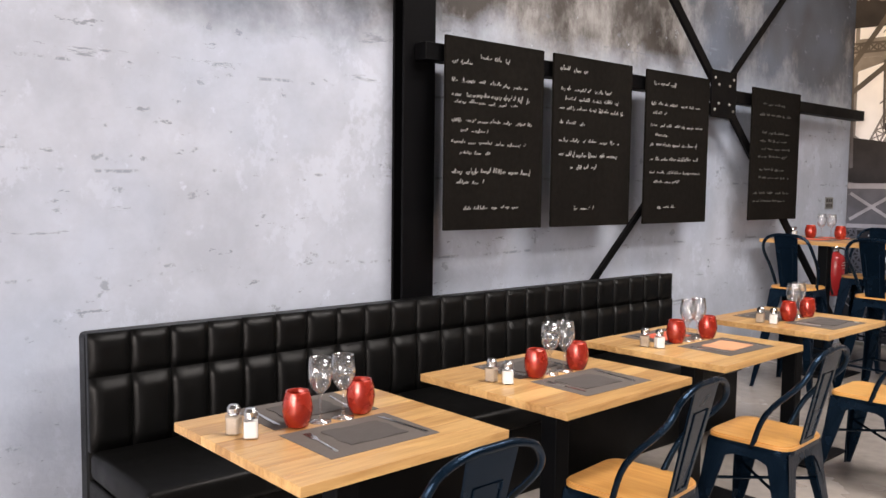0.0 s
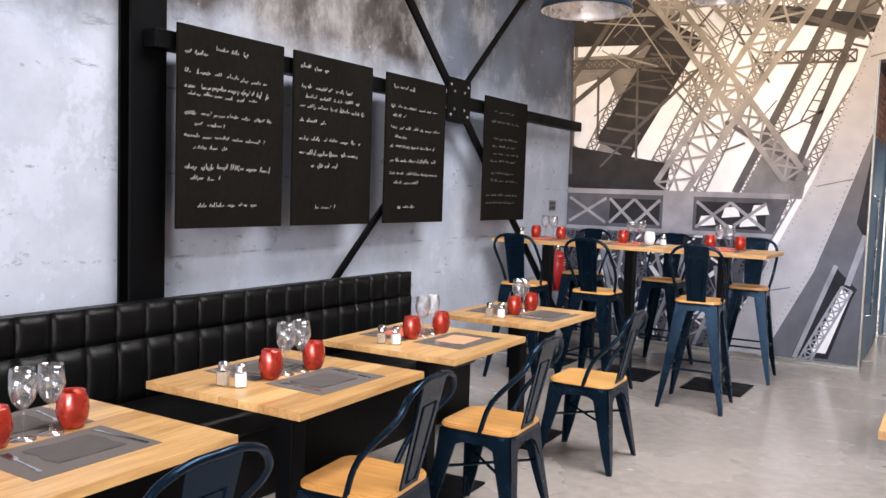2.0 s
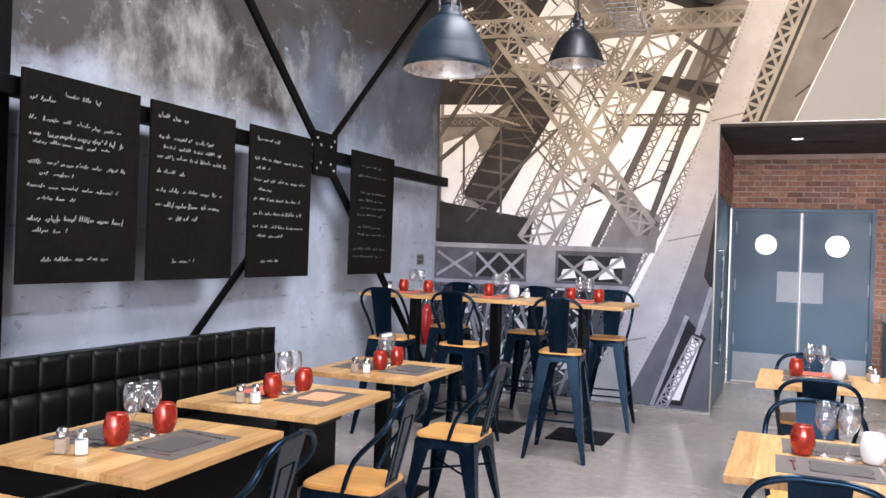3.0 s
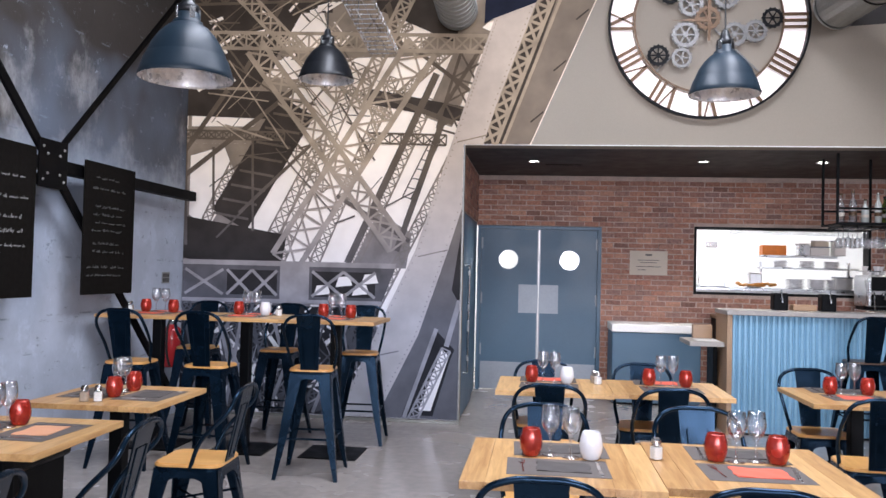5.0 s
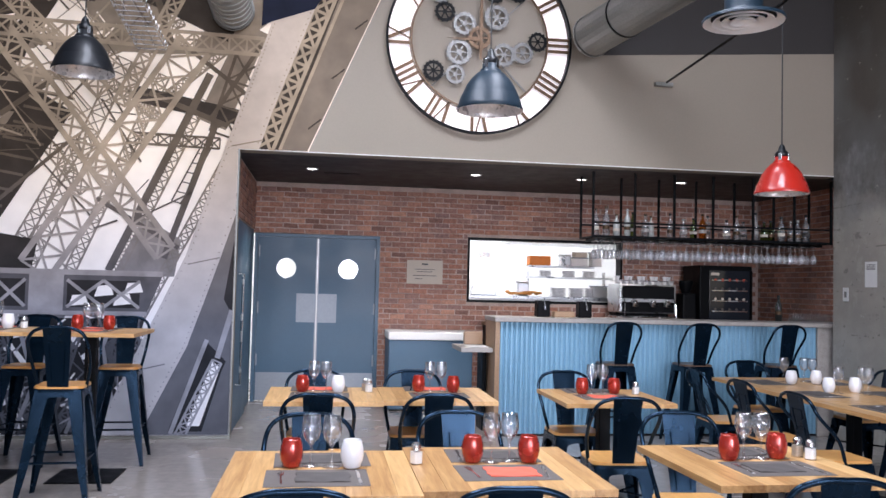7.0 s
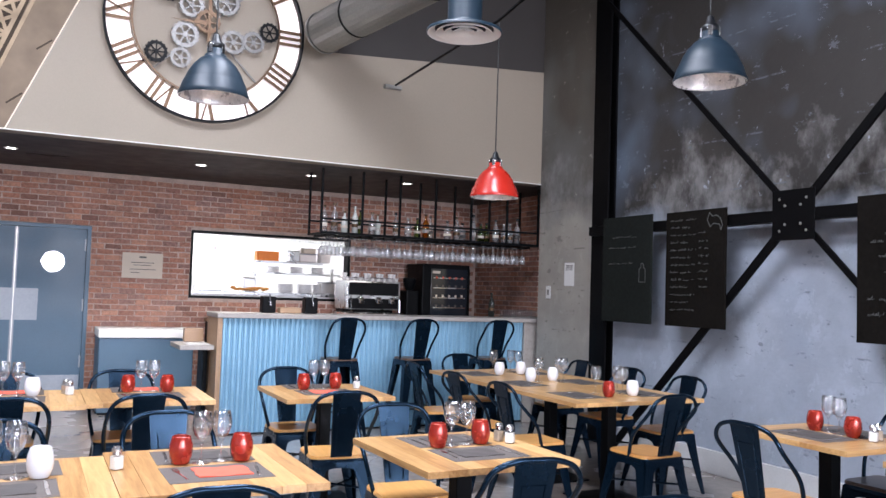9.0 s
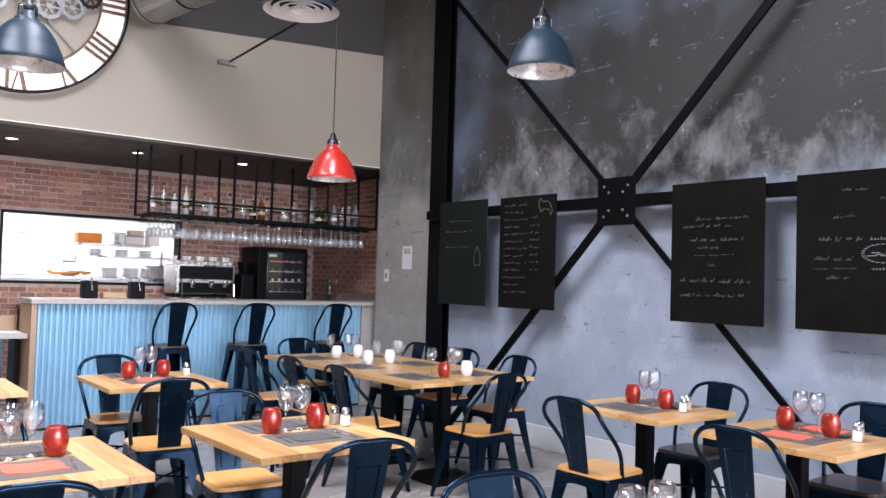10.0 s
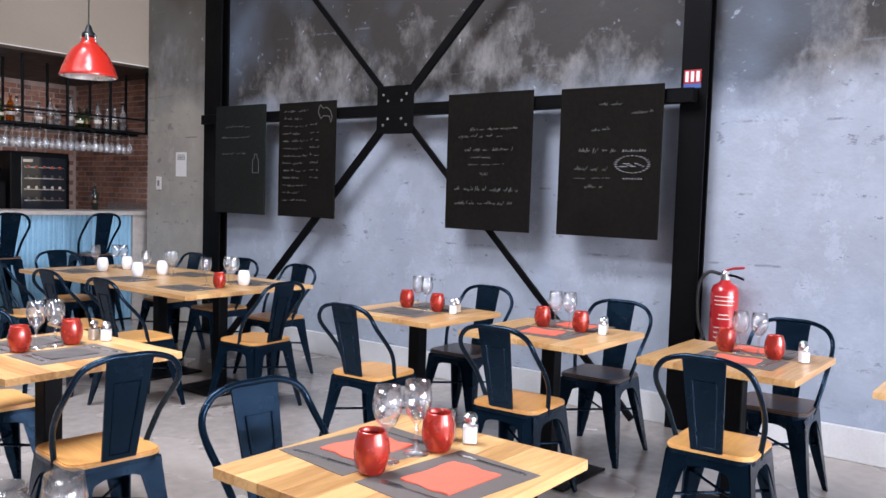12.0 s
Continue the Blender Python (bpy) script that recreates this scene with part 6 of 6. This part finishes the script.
b_ = bmesh.new()
lathe(b_, glass_prof(1.04), 24)
GLASS_MESH = part("wine_glass", b_, M_STEMWARE, smooth=True)
tagged(GLASS_MESH, "clear stemmed wine glass standing on the table", "wine glass", "wine glasses")
b_ = bmesh.new()
lathe(b_, glass_prof(), 12)
HANG = tagged(part("wine_glass", b_, thin_glass("bar_stemware", 2.0, (0.95, 0.955, 0.96), 0.09), smooth=True), "wine glass hanging upside down under the shelf", "wine glass", "hanging glasses")
for k in range(19):
    for j in range(3):
        o = copy_thing(HANG, pose(4.50 + 0.135 * k, 10.03 + 0.13 * j, 2.005, 180))
        o.visible_shadow = False
bpy.data.objects.remove(HANG)

# bottle, glasses and taps on the bar
bottle(6.55, 10.08, 1.18, 0.28, 0.036, M_BOTTLES[3], "dark bottle standing on the bar")
b_ = bmesh.new()
lathe(b_, [(0, 0), (0.028, 0), (0.034, 0.09), (0.032, 0.09), (0.026, 0.006), (0, 0.006)], 14)
TUMB = tagged(part("drinking_glass", b_, M_GLASS, smooth=True), "clear drinking glass upside down on the bar", "glass", "glasses on the bar")
for k in range(6):
    for j in range(2):
        copy_thing(TUMB, pose(6.72 + 0.085 * k, 10.02 + 0.09 * j, 1.272, 180)).visible_shadow = False
bpy.data.objects.remove(TUMB)
for x in (3.86, 4.31):
    e = empty("beer_tap", pose(x, 10.02, 1.18), "black drink dispenser with a chrome tap", "drink tap", "drink taps")
    part("column_body", boxm((-0.07, -0.06, 0), (0.07, 0.07, 0.17), 0.012), M_BLACK, e)
    part("spout", tube(bmesh.new(), [(0, -0.06, 0.12), (0, -0.11, 0.12), (0, -0.115, 0.08)], 0.01, 8), M_CHROME, e)
    part("tap_lever", tube(bmesh.new(), [(0, -0.08, 0.13), (0, -0.07, 0.20)], 0.008, 8), M_CHROME, e)
simple("serving_board", boxm((3.98, 9.98, 1.18), (4.2, 10.1, 1.24), 0.01), M_CRATE, "small wooden holder on the bar", "holder")

# ceiling spots in the soffit
for x, y in ((1.42, 10.71), (3.23, 10.64), (4.45, 10.63), (5.61, 10.54)):
    e = empty("ceiling_spot", pose(x, y, OZ), "round recessed ceiling spotlight, switched on", "spotlight", "ceiling spots")
    b_ = bmesh.new()
    lathe(b_, [(0.045, -0.002), (0.06, -0.006), (0.066, -0.0005), (0.045, -0.0005)], 24)
    part("rim", b_, M_WHITE, e)
    b_ = bmesh.new()
    lathe(b_, [(0, -0.001), (0.046, -0.001)], 24)
    part("lens", b_, M_SPOT, e, "glowing warm lens")
    d = bpy.data.lights.new("spot_beam", 'SPOT')
    d.energy, d.spot_size, d.spot_blend, d.color, d.shadow_soft_size = 105, radians(104), 0.75, (1.0, 0.88, 0.74), 0.04
    new("spot_beam", d).matrix_world = pose(x, y, OZ - 0.02)
grille = simple("ceiling_grille", boxm((1.55, 10.95, OZ - 0.006), (1.95, 11.1, OZ - 0.001)), M_BLACK, "dark ventilation grille in the soffit", "vent")

# ---- east wall details ----
fe = empty("fire_extinguisher", pose(6.80, 3.27, 0.575), "red fire extinguisher with white label hung on the wall", "fire extinguisher")
b_ = bmesh.new()
lathe(b_, [(0, 0), (0.07, 0.0), (0.082, 0.015), (0.082, 0.34), (0.07, 0.375), (0.035, 0.395), (0.03, 0.41), (0, 0.41)], 28)
part("cylinder", b_, M_EXT, fe, smooth=True)
b_ = bmesh.new()
lathe(b_, [(0.0, 0.41), (0.028, 0.41), (0.028, 0.45), (0.018, 0.47), (0, 0.47)], 16)
part("valve", b_, M_CHROME, fe)
part("lever", tube(bmesh.new(), [(0, 0.02, 0.46), (-0.02, -0.05, 0.485), (-0.03, -0.12, 0.495)], 0.008, 6), M_EXT, fe)
part("lever", tube(bmesh.new(), [(0, 0.01, 0.445), (-0.02, -0.06, 0.44), (-0.03, -0.12, 0.425)], 0.008, 6), M_BLACK, fe)
part("hose", tube(bmesh.new(), smooth_path([(0, 0.03, 0.445), (-0.02, 0.10, 0.45), (-0.02, 0.155, 0.36), (-0.02, 0.15, 0.15), (-0.03, 0.10, 0.02)], 6), 0.011, 8), M_RUBBER, fe)
part("wall_hook", boxm((0.05, -0.03, 0.30), (0.098, 0.03, 0.36)), M_BLACK, fe)
b_ = bmesh.new()
for z, a, c in ((0.31, -40, 40), (0.285, -45, 45), (0.26, -40, 40), (0.20, -20, 20), (0.175, -25, 25), (0.12, -40, 40), (0.09, -40, 40), (0.06, -40, 35)):
    m0 = [radians(180 + 18 + a + (c - a) * k / 6) for k in range(7)]
    for p, q in zip(m0, m0[1:]):
        vs = [b_.verts.new((0.0832 * math.cos(t), 0.0832 * math.sin(t), zz)) for t, zz in ((p, z), (q, z), (q, z + 0.006), (p, z + 0.006))]
        b_.faces.new(vs)
w_ = part("label_bars", b_, M_PAPER, fe, "white label lines")
w_["kind"] = "stuff"
fe2 = tagged(copy_thing(fe, pose(-2.0, 9.17, 0.50, 0, 0, 180)), "red fire extinguisher hung on the concrete wall behind the high table", "fire extinguisher")
ws = empty("wall_sign", pose(XW, 9.20, 1.355), "small grey pictogram plate on the concrete wall", "sign")
part("plate", boxm((0.0, -0.08, -0.055), (0.003, 0.08, 0.055)), M_ZINC, ws)
b_ = bmesh.new()
for y in (-0.045, 0.0, 0.045):
    box(b_, (0.003, y - 0.016, -0.04), (0.0042, y + 0.016, -0.005))
    box(b_, (0.003, y - 0.016, 0.008), (0.0042, y + 0.016, 0.04))
part("pictogram", b_, M_NAP_GREY, ws)
sg = empty("safety_sign", pose(6.7985, 3.54, 2.225), "small red and blue safety sign on the column", "sign")
part("red_field", boxm((-0.003, -0.055, -0.03), (0.0, 0.055, 0.055)), M_EXT, sg)
part("blue_field", boxm((-0.003, -0.055, -0.058), (0.0, 0.055, -0.031)), M_BLUESIGN, sg)
b_ = bmesh.new()
for y in (0.035, 0.0, -0.035):
    box(b_, (-0.0045, y - 0.010, -0.02), (-0.003, y + 0.010, 0.045))
part("pictogram", b_, M_WHITE, sg)
nt_ = empty("paper_notice", pose(XE - 0.031, 8.97, 1.565), "white paper notice taped to the concrete pilaster", "notice")
part("sheet", boxm((-0.003, -0.09, 0), (0, 0.09, 0.25)), M_WHITE, nt_)
b_ = bmesh.new()
for k in range(5):
    box(b_, (-0.0042, -0.065, 0.17 + 0.012 * k), (-0.003, 0.065, 0.175 + 0.012 * k))
w_ = part("print_bars", b_, M_NAP_GREY, nt_)
w_["kind"] = "stuff"
sw = empty("light_switch", pose(XE - 0.031, 9.36, 1.42), "white light switch plate on the pilaster", "switch")
part("plate", boxm((-0.008, -0.045, 0), (0, 0.045, 0.14), 0.003), M_WHITE, sw)
part("rocker", boxm((-0.012, -0.02, 0.04), (-0.008, 0.02, 0.10), 0.002), M_ZINC, sw)
# burger drawing on the last board
b_ = bmesh.new()
for k in range(24):
    a = 2 * math.pi * k / 24
    ya, za = 0.115 * math.cos(a), 0.055 * math.sin(a)
    box(b_, (-0.002, ya - 0.010, za - 0.002), (0.0, ya + 0.010, za + 0.002))
for k in range(7):
    box(b_, (-0.002, -0.085 + 0.02 * k, -0.016 + 0.009 * (k % 3)), (0.0, -0.07 + 0.027 * k, -0.012 + 0.009 * (k % 3)))
for k in range(9):
    box(b_, (-0.002, -0.09 + 0.019 * k, 0.082), (0.0, -0.086 + 0.019 * k, 0.090 + 0.004 * (k % 3)))
    box(b_, (-0.002, -0.088 + 0.019 * k, 0.082), (0.0, -0.078 + 0.019 * k, 0.0845))
for k in range(7):
    box(b_, (-0.002, -0.07 + 0.02 * k, -0.098), (0.0, -0.066 + 0.02 * k, -0.088 + 0.004 * (k % 2)))
    box(b_, (-0.002, -0.068 + 0.02 * k, -0.093), (0.0, -0.057 + 0.02 * k, -0.0905))
simple("chalk_drawing", b_, mat("soft_chalk", (0.24, 0.24, 0.25), 0.9, var=0.3, scale=40, fine=200), "white chalk drawing of a plate on the board", "drawing", kind="stuff").matrix_world = pose(6.6695, 3.86, 1.685)



def chalk_sketch(y, z, size, loop, label):
    b = bmesh.new()
    for (p, q), (r_, t_) in zip(loop, loop[1:]):
        stroke(b, p * size, q * size, r_ * size, t_ * size, 0.006, 0.0)
    simple("chalk_drawing", b, M_CHALK_DIM, label, "drawing", kind="stuff").matrix_world = pose(6.6695, y, z)


chalk_sketch(7.55, 1.69, 0.085, ((-0.5, -1.0), (0.5, -1.0), (0.5, 0.35), (0.2, 0.6), (0.2, 1.0), (-0.2, 1.0), (-0.2, 0.6), (-0.5, 0.35), (-0.5, -1.0)), "small chalk drawing of a bottle")
chalk_sketch(6.66, 2.11, 0.085, ((1.0, 0.2), (0.7, 0.9), (0.3, 0.5), (-0.2, 0.6), (-0.7, 0.3), (-1.0, -0.4), (-0.8, -0.9), (-0.6, -0.3), (0.2, -0.2), (0.6, -0.5), (1.0, 0.2)), "small curly chalk drawing on the board corner")

# ---- place settings ----
b_ = bmesh.new()
lathe(b_, [(0, 0), (0.029, 0.0), (0.034, 0.005), (0.043, 0.030), (0.046, 0.052), (0.043, 0.080), (0.036, 0.104), (0.0345, 0.108), (0.032, 0.107), (0.040, 0.080), (0.043, 0.052), (0.040, 0.030), (0.031, 0.010), (0, 0.008)], 28)
TUM_RED = tagged(part("tumbler", b_, M_RED, smooth=True), "red pearlescent glass tumbler standing on the table", "tumbler", "tumblers")
TUM_WHITE = TUM_RED.copy()
TUM_WHITE.data = TUM_RED.data.copy()
TUM_WHITE.data.materials[0] = M_WHITEGLASS
scene.collection.objects.link(TUM_WHITE)
tagged(TUM_WHITE, "white opal glass tumbler standing on the table", "tumbler", "tumblers")


def shaker(fill, label):
    e = empty("shaker", Matrix.Identity(4), label, "shaker", "salt and pepper shakers")
    b = bmesh.new()
    slab(b, round_rect(0.043, 0.043, 0.010, 3), 0.0, 0.058)
    part("jar", b, M_GLASS, e).visible_shadow = False
    b = bmesh.new()
    slab(b, round_rect(0.039, 0.039, 0.009, 3), 0.004, 0.050)
    part("filling", b, fill, e)
    b = bmesh.new()
    lathe(b, [(0, 0.058), (0.016, 0.058), (0.015, 0.064), (0.0195, 0.065), (0.0195, 0.077), (0.013, 0.086), (0, 0.088)], 16)
    part("lid", b, M_CHROME, e, "shiny metal lid")
    return e


SALT = shaker(M_SALT, "glass salt shaker with a metal lid")
PEPPER = shaker(M_PEPPER, "glass pepper shaker with a metal lid")


def cutlery_fork():
    b = bmesh.new()
    slab(b, [(-0.004, -0.095), (0.004, -0.095), (0.0025, 0.02), (0.011, 0.045), (-0.011, 0.045), (-0.0025, 0.02)], 0.0, 0.0025)
    for k in range(4):
        x = -0.0095 + 0.0063 * k
        slab(b, [(x - 0.0016, 0.045), (x + 0.0016, 0.045), (x + 0.0012, 0.095), (x - 0.0012, 0.095)], 0.0, 0.0025)
    return b


FORK = tagged(part("fork", cutlery_fork(), M_CHROME), "steel fork lying on the place mat", "fork", "forks")
b_ = bmesh.new()
slab(b_, [(-0.006, -0.11), (0.006, -0.11), (0.005, -0.01), (0.008, 0.02), (0.008, 0.09), (-0.002, 0.11), (-0.005, -0.01)], 0.0, 0.003)
KNIFE = tagged(part("knife", b_, M_CHROME), "steel knife lying on the place mat", "knife", "knives")
b_ = bmesh.new()
slab(b_, [(-0.19, -0.135), (0.19, -0.135), (0.19, 0.135), (-0.19, 0.135)], 0.0, 0.0012)
MATT = tagged(part("place_mat", b_, M_MAT), "taupe woven place mat on the table", "place mat", "place mats")


def napkin(m_, label):
    b = bmesh.new()
    n = 8
    top = []
    for i in range(n + 1):
        for j in range(n + 1):
            u, v = i / n - 0.5, j / n - 0.5
            z = 0.003 + 0.002 * math.sin(9 * u + 2) * math.cos(7 * v) + (0.006 * max(0, v - 0.3) if i < 5 else 0)
            top.append((u * 0.20 + 0.004 * math.sin(11 * v), v * 0.15, z))
    vt = [b.verts.new(p) for p in top]
    vb = [b.verts.new((p[0], p[1], 0.0)) for p in top]
    ix = lambda i, j: i * (n + 1) + j
    for i in range(n):
        for j in range(n):
            b.faces.new((vt[ix(i, j)], vt[ix(i + 1, j)], vt[ix(i + 1, j + 1)], vt[ix(i, j + 1)]))
    rimi = [ix(i, 0) for i in range(n)] + [ix(n, j) for j in range(n)] + [ix(i, n) for i in range(n, 0, -1)] + [ix(0, j) for j in range(n, 0, -1)]
    for a, c in zip(rimi, rimi[1:] + rimi[:1]):
        b.faces.new((vt[a], vb[a], vb[c], vt[c]))
    return tagged(part("napkin", b, m_), label, "napkin", "napkins")


NAPS = {"g": napkin(M_NAP_GREY, "dark grey paper napkin folded on the place mat"), "r": napkin(M_NAP_RED, "coral red paper napkin folded on the place mat"), "p": napkin(M_NAP_PEACH, "peach paper napkin folded on the place mat")}
rs = random.Random(21)


def put(proto, base, x, y, z, rz=0.0):
    m = base @ pose(x, y, z, 0, 0, rz)
    return copy_thing(proto, m)


def setting(cx, cy, rz, h, naps="gg", row=0.03, tum="rr", glasses=2, shakers=2, shx=-0.26, xs=(-0.11, -0.035, 0.045, 0.125)):
    """Two covers across the table; local x runs along the row of glasses, diners sit at -y and +y."""
    base = pose(cx, cy, h, 0, 0, rz)
    for sy, nap, yc in ((-1, naps[0], row - 0.175), (1, naps[1], row + 0.145)):
        if nap == "-":
            continue
        put(MATT, base, rs.uniform(-0.01, 0.01), yc, 0.0004, rs.uniform(-2, 2))
        put(NAPS[nap], base, rs.uniform(-0.01, 0.02), yc, 0.0018, rs.uniform(-5, 5) + (180 if sy > 0 else 0))
        put(FORK, base, -0.14 * -sy if sy > 0 else -0.14, yc, 0.0018, rs.uniform(-9, 9) + (180 if sy > 0 else 0))
        put(KNIFE, base, -0.145 if sy > 0 else 0.145, yc, 0.0018, rs.uniform(-9, 9) + (180 if sy > 0 else 0))
    for c, x in zip(tum, (xs[0], xs[3])):
        if c in "rw":
            put(TUM_RED if c == "r" else TUM_WHITE, base, x, row + rs.uniform(-0.02, 0.02), 0.0018, rs.uniform(0, 90))
    for x in (xs[1], xs[2])[:glasses]:
        put(GLASS_MESH, base, x, row + rs.uniform(-0.01, 0.02), 0.0018).visible_shadow = False
    if shakers:
        put(SALT, base, shx, row - 0.01, 0.0004, rs.uniform(0, 60))
        if shakers > 1:
            put(PEPPER, base, shx - 0.02, row + 0.055, 0.0004, rs.uniform(0, 60))


# along the bench: the row runs along +y, covers at -x and +x
for cx, cy, naps, sx in ((-0.66, 2.80, "gg", -0.27), (-0.665, 3.84, "gg", -0.27), (-0.72, 4.88, "pr", -0.28), (-0.74, 5.95, "gg", -0.27)):
    setting(cx, cy, 90, 0.75, naps, row=0.055, shx=sx)
setting(1.60, 4.83, 0, 0.75, "gg", row=0.06, tum="rw", shakers=0)
setting(2.33, 4.89, 0, 0.75, "rg", row=0.065, shakers=1, shx=-0.345)
setting(1.58, 7.06, 0, 0.75, "gr", row=0.12, tum="rw", shx=0.33)
setting(2.36, 7.09, 0, 0.75, "gr", row=0.12, shakers=0)
setting(2.36, 2.9, 0, 0.75, "gg", row=0.02, shakers=0, xs=(-0.2, 0.0, 0.09, 0.2))
setting(3.46, 4.94, 1.5, 0.75, "gg", row=0.05, shx=0.27)
setting(3.49, 7.05, 0, 0.75, "rg", row=0.11, shakers=1, shx=0.28)
setting(3.365, 2.92, -6, 0.75, "rr", row=0.015, shakers=2, shx=0.25, xs=(-0.125, -0.045, 0.06, 0.13))
for cy, naps in ((4.72, "gg"), (3.75, "rr"), (2.76, "rr")):
    setting(5.555, cy, -90, 0.75, naps, row=0.08, shx=0.25)
for k, (x, tum, ns) in enumerate(((-1.66, "rr", 2), (-0.86, "rw", 2), (-0.14, "rr", 0))):
    setting(x, 8.1, 0, 1.08, "rr", row=0.07, tum=tum, shakers=ns, shx=(-0.26 if k == 0 else 0.24))
for k in range(3):
    setting(5.20, 6.46 + 0.745 * k, -90, 0.75, "g-", row=0.16, tum=("-r", "w-", "-w")[k], shakers=0, glasses=1)
    setting(5.74, 6.46 + 0.745 * k, 90, 0.75, "g-", row=0.16, tum=("w-", "-w", "w-")[k], shakers=0, glasses=2)
for o in (TUM_RED, TUM_WHITE, GLASS_MESH, FORK, KNIFE, MATT, *NAPS.values()):
    bpy.data.objects.remove(o)
for e in (SALT, PEPPER):
    for o in (*e.children_recursive, e):
        bpy.data.objects.remove(o)

# ---- bricks of the bar wall, last ----
BW, BH, JT = 0.17, 0.052, 0.013
brick_meshes = []
rb = random.Random(12)
for k in range(6):
    b_ = bmesh.new()
    box(b_, (-BW / 2, -0.008 - 0.002 * (k % 3), -BH / 2), (BW / 2, 0.004, BH / 2))
    for v in b_.verts:
        v.co += Vector((rb.uniform(-0.007, 0.005), 0, rb.uniform(-0.005, 0.005)))
    me = bpy.data.meshes.new("brick")
    bmesh.ops.recalc_face_normals(b_, faces=b_.faces[:])
    b_.to_mesh(me)
    b_.free()
    me.materials.append(M_BRICK)
    brick_meshes.append(me)
rest = bmesh.new()
count = 0
row = 0
z = 0.04
while z < OZ - 0.03:
    x = 0.60 + (0 if row % 2 else BW / 2)
    while x < OX1 - 0.1:
        spans = [(x - BW / 2, x + BW / 2)]
        if z - BH / 2 < DZ:
            spans = [(max(p, DX1 + 0.002), q) for p, q in spans]
        if PZ0 - 0.02 < z < PZ1 + 0.02:
            spans = [s_ for p, q in spans for s_ in ((p, min(q, PX0 - 0.002)), (max(p, PX1 + 0.002), q))]
        for p, q in spans:
            if q - p < 0.012:
                continue
            if q - p > BW - 0.001 and count < 300 and (2.2 < x < 3.5 and z > 0.9 or z > 2.1 and x < 5.0):
                o = new("brick", brick_meshes[rb.randrange(6)])
                o.parent = brick_wall
                o.location = (x, YB, z)
                count += 1
            else:
                d = rb.uniform(0, 0.004)
                box(rest, (p + rb.uniform(-0.003, 0.009), YB - 0.007 - d, z - BH / 2 + rb.uniform(-0.004, 0.004)), (q - rb.uniform(-0.003, 0.009), YB + 0.004, z + BH / 2 + rb.uniform(-0.004, 0.004)))
        x += BW + JT
    z += BH + JT
    row += 1
ob = part("bricks", rest, M_BRICK, brick_wall)
ob["kind"] = "stuff"


def side_bricks(wall, x, sgn, y0, y1, z0):
    """Courses on a side wall of the recess, facing sgn along x."""
    z, row = z0 + BH / 2 + 0.006, 0
    b = bmesh.new()
    while z < OZ - 0.03:
        y = y0 + (0 if row % 2 else BW / 2)
        while y < y1:
            p, q = max(y - BW / 2, y0) + rb.uniform(0, 0.004), min(y + BW / 2, y1) - rb.uniform(0, 0.004)
            d = 0.007 + rb.uniform(0, 0.004)
            if q - p > 0.02:
                box(b, (min(x, x + sgn * d), p, z - BH / 2), (max(x, x + sgn * d), q, z + BH / 2))
            y += BW + JT
        z += BH + JT
        row += 1
    o = part("bricks", b, M_BRICK, wall)
    o["kind"] = "stuff"


side_bricks(wall_end, OX1, -1, YN + 0.21, YB - 0.012, 0.0)
side_bricks(wall_reveal, 0.712, 1, YN + 0.21, YB - 0.012, 2.12)
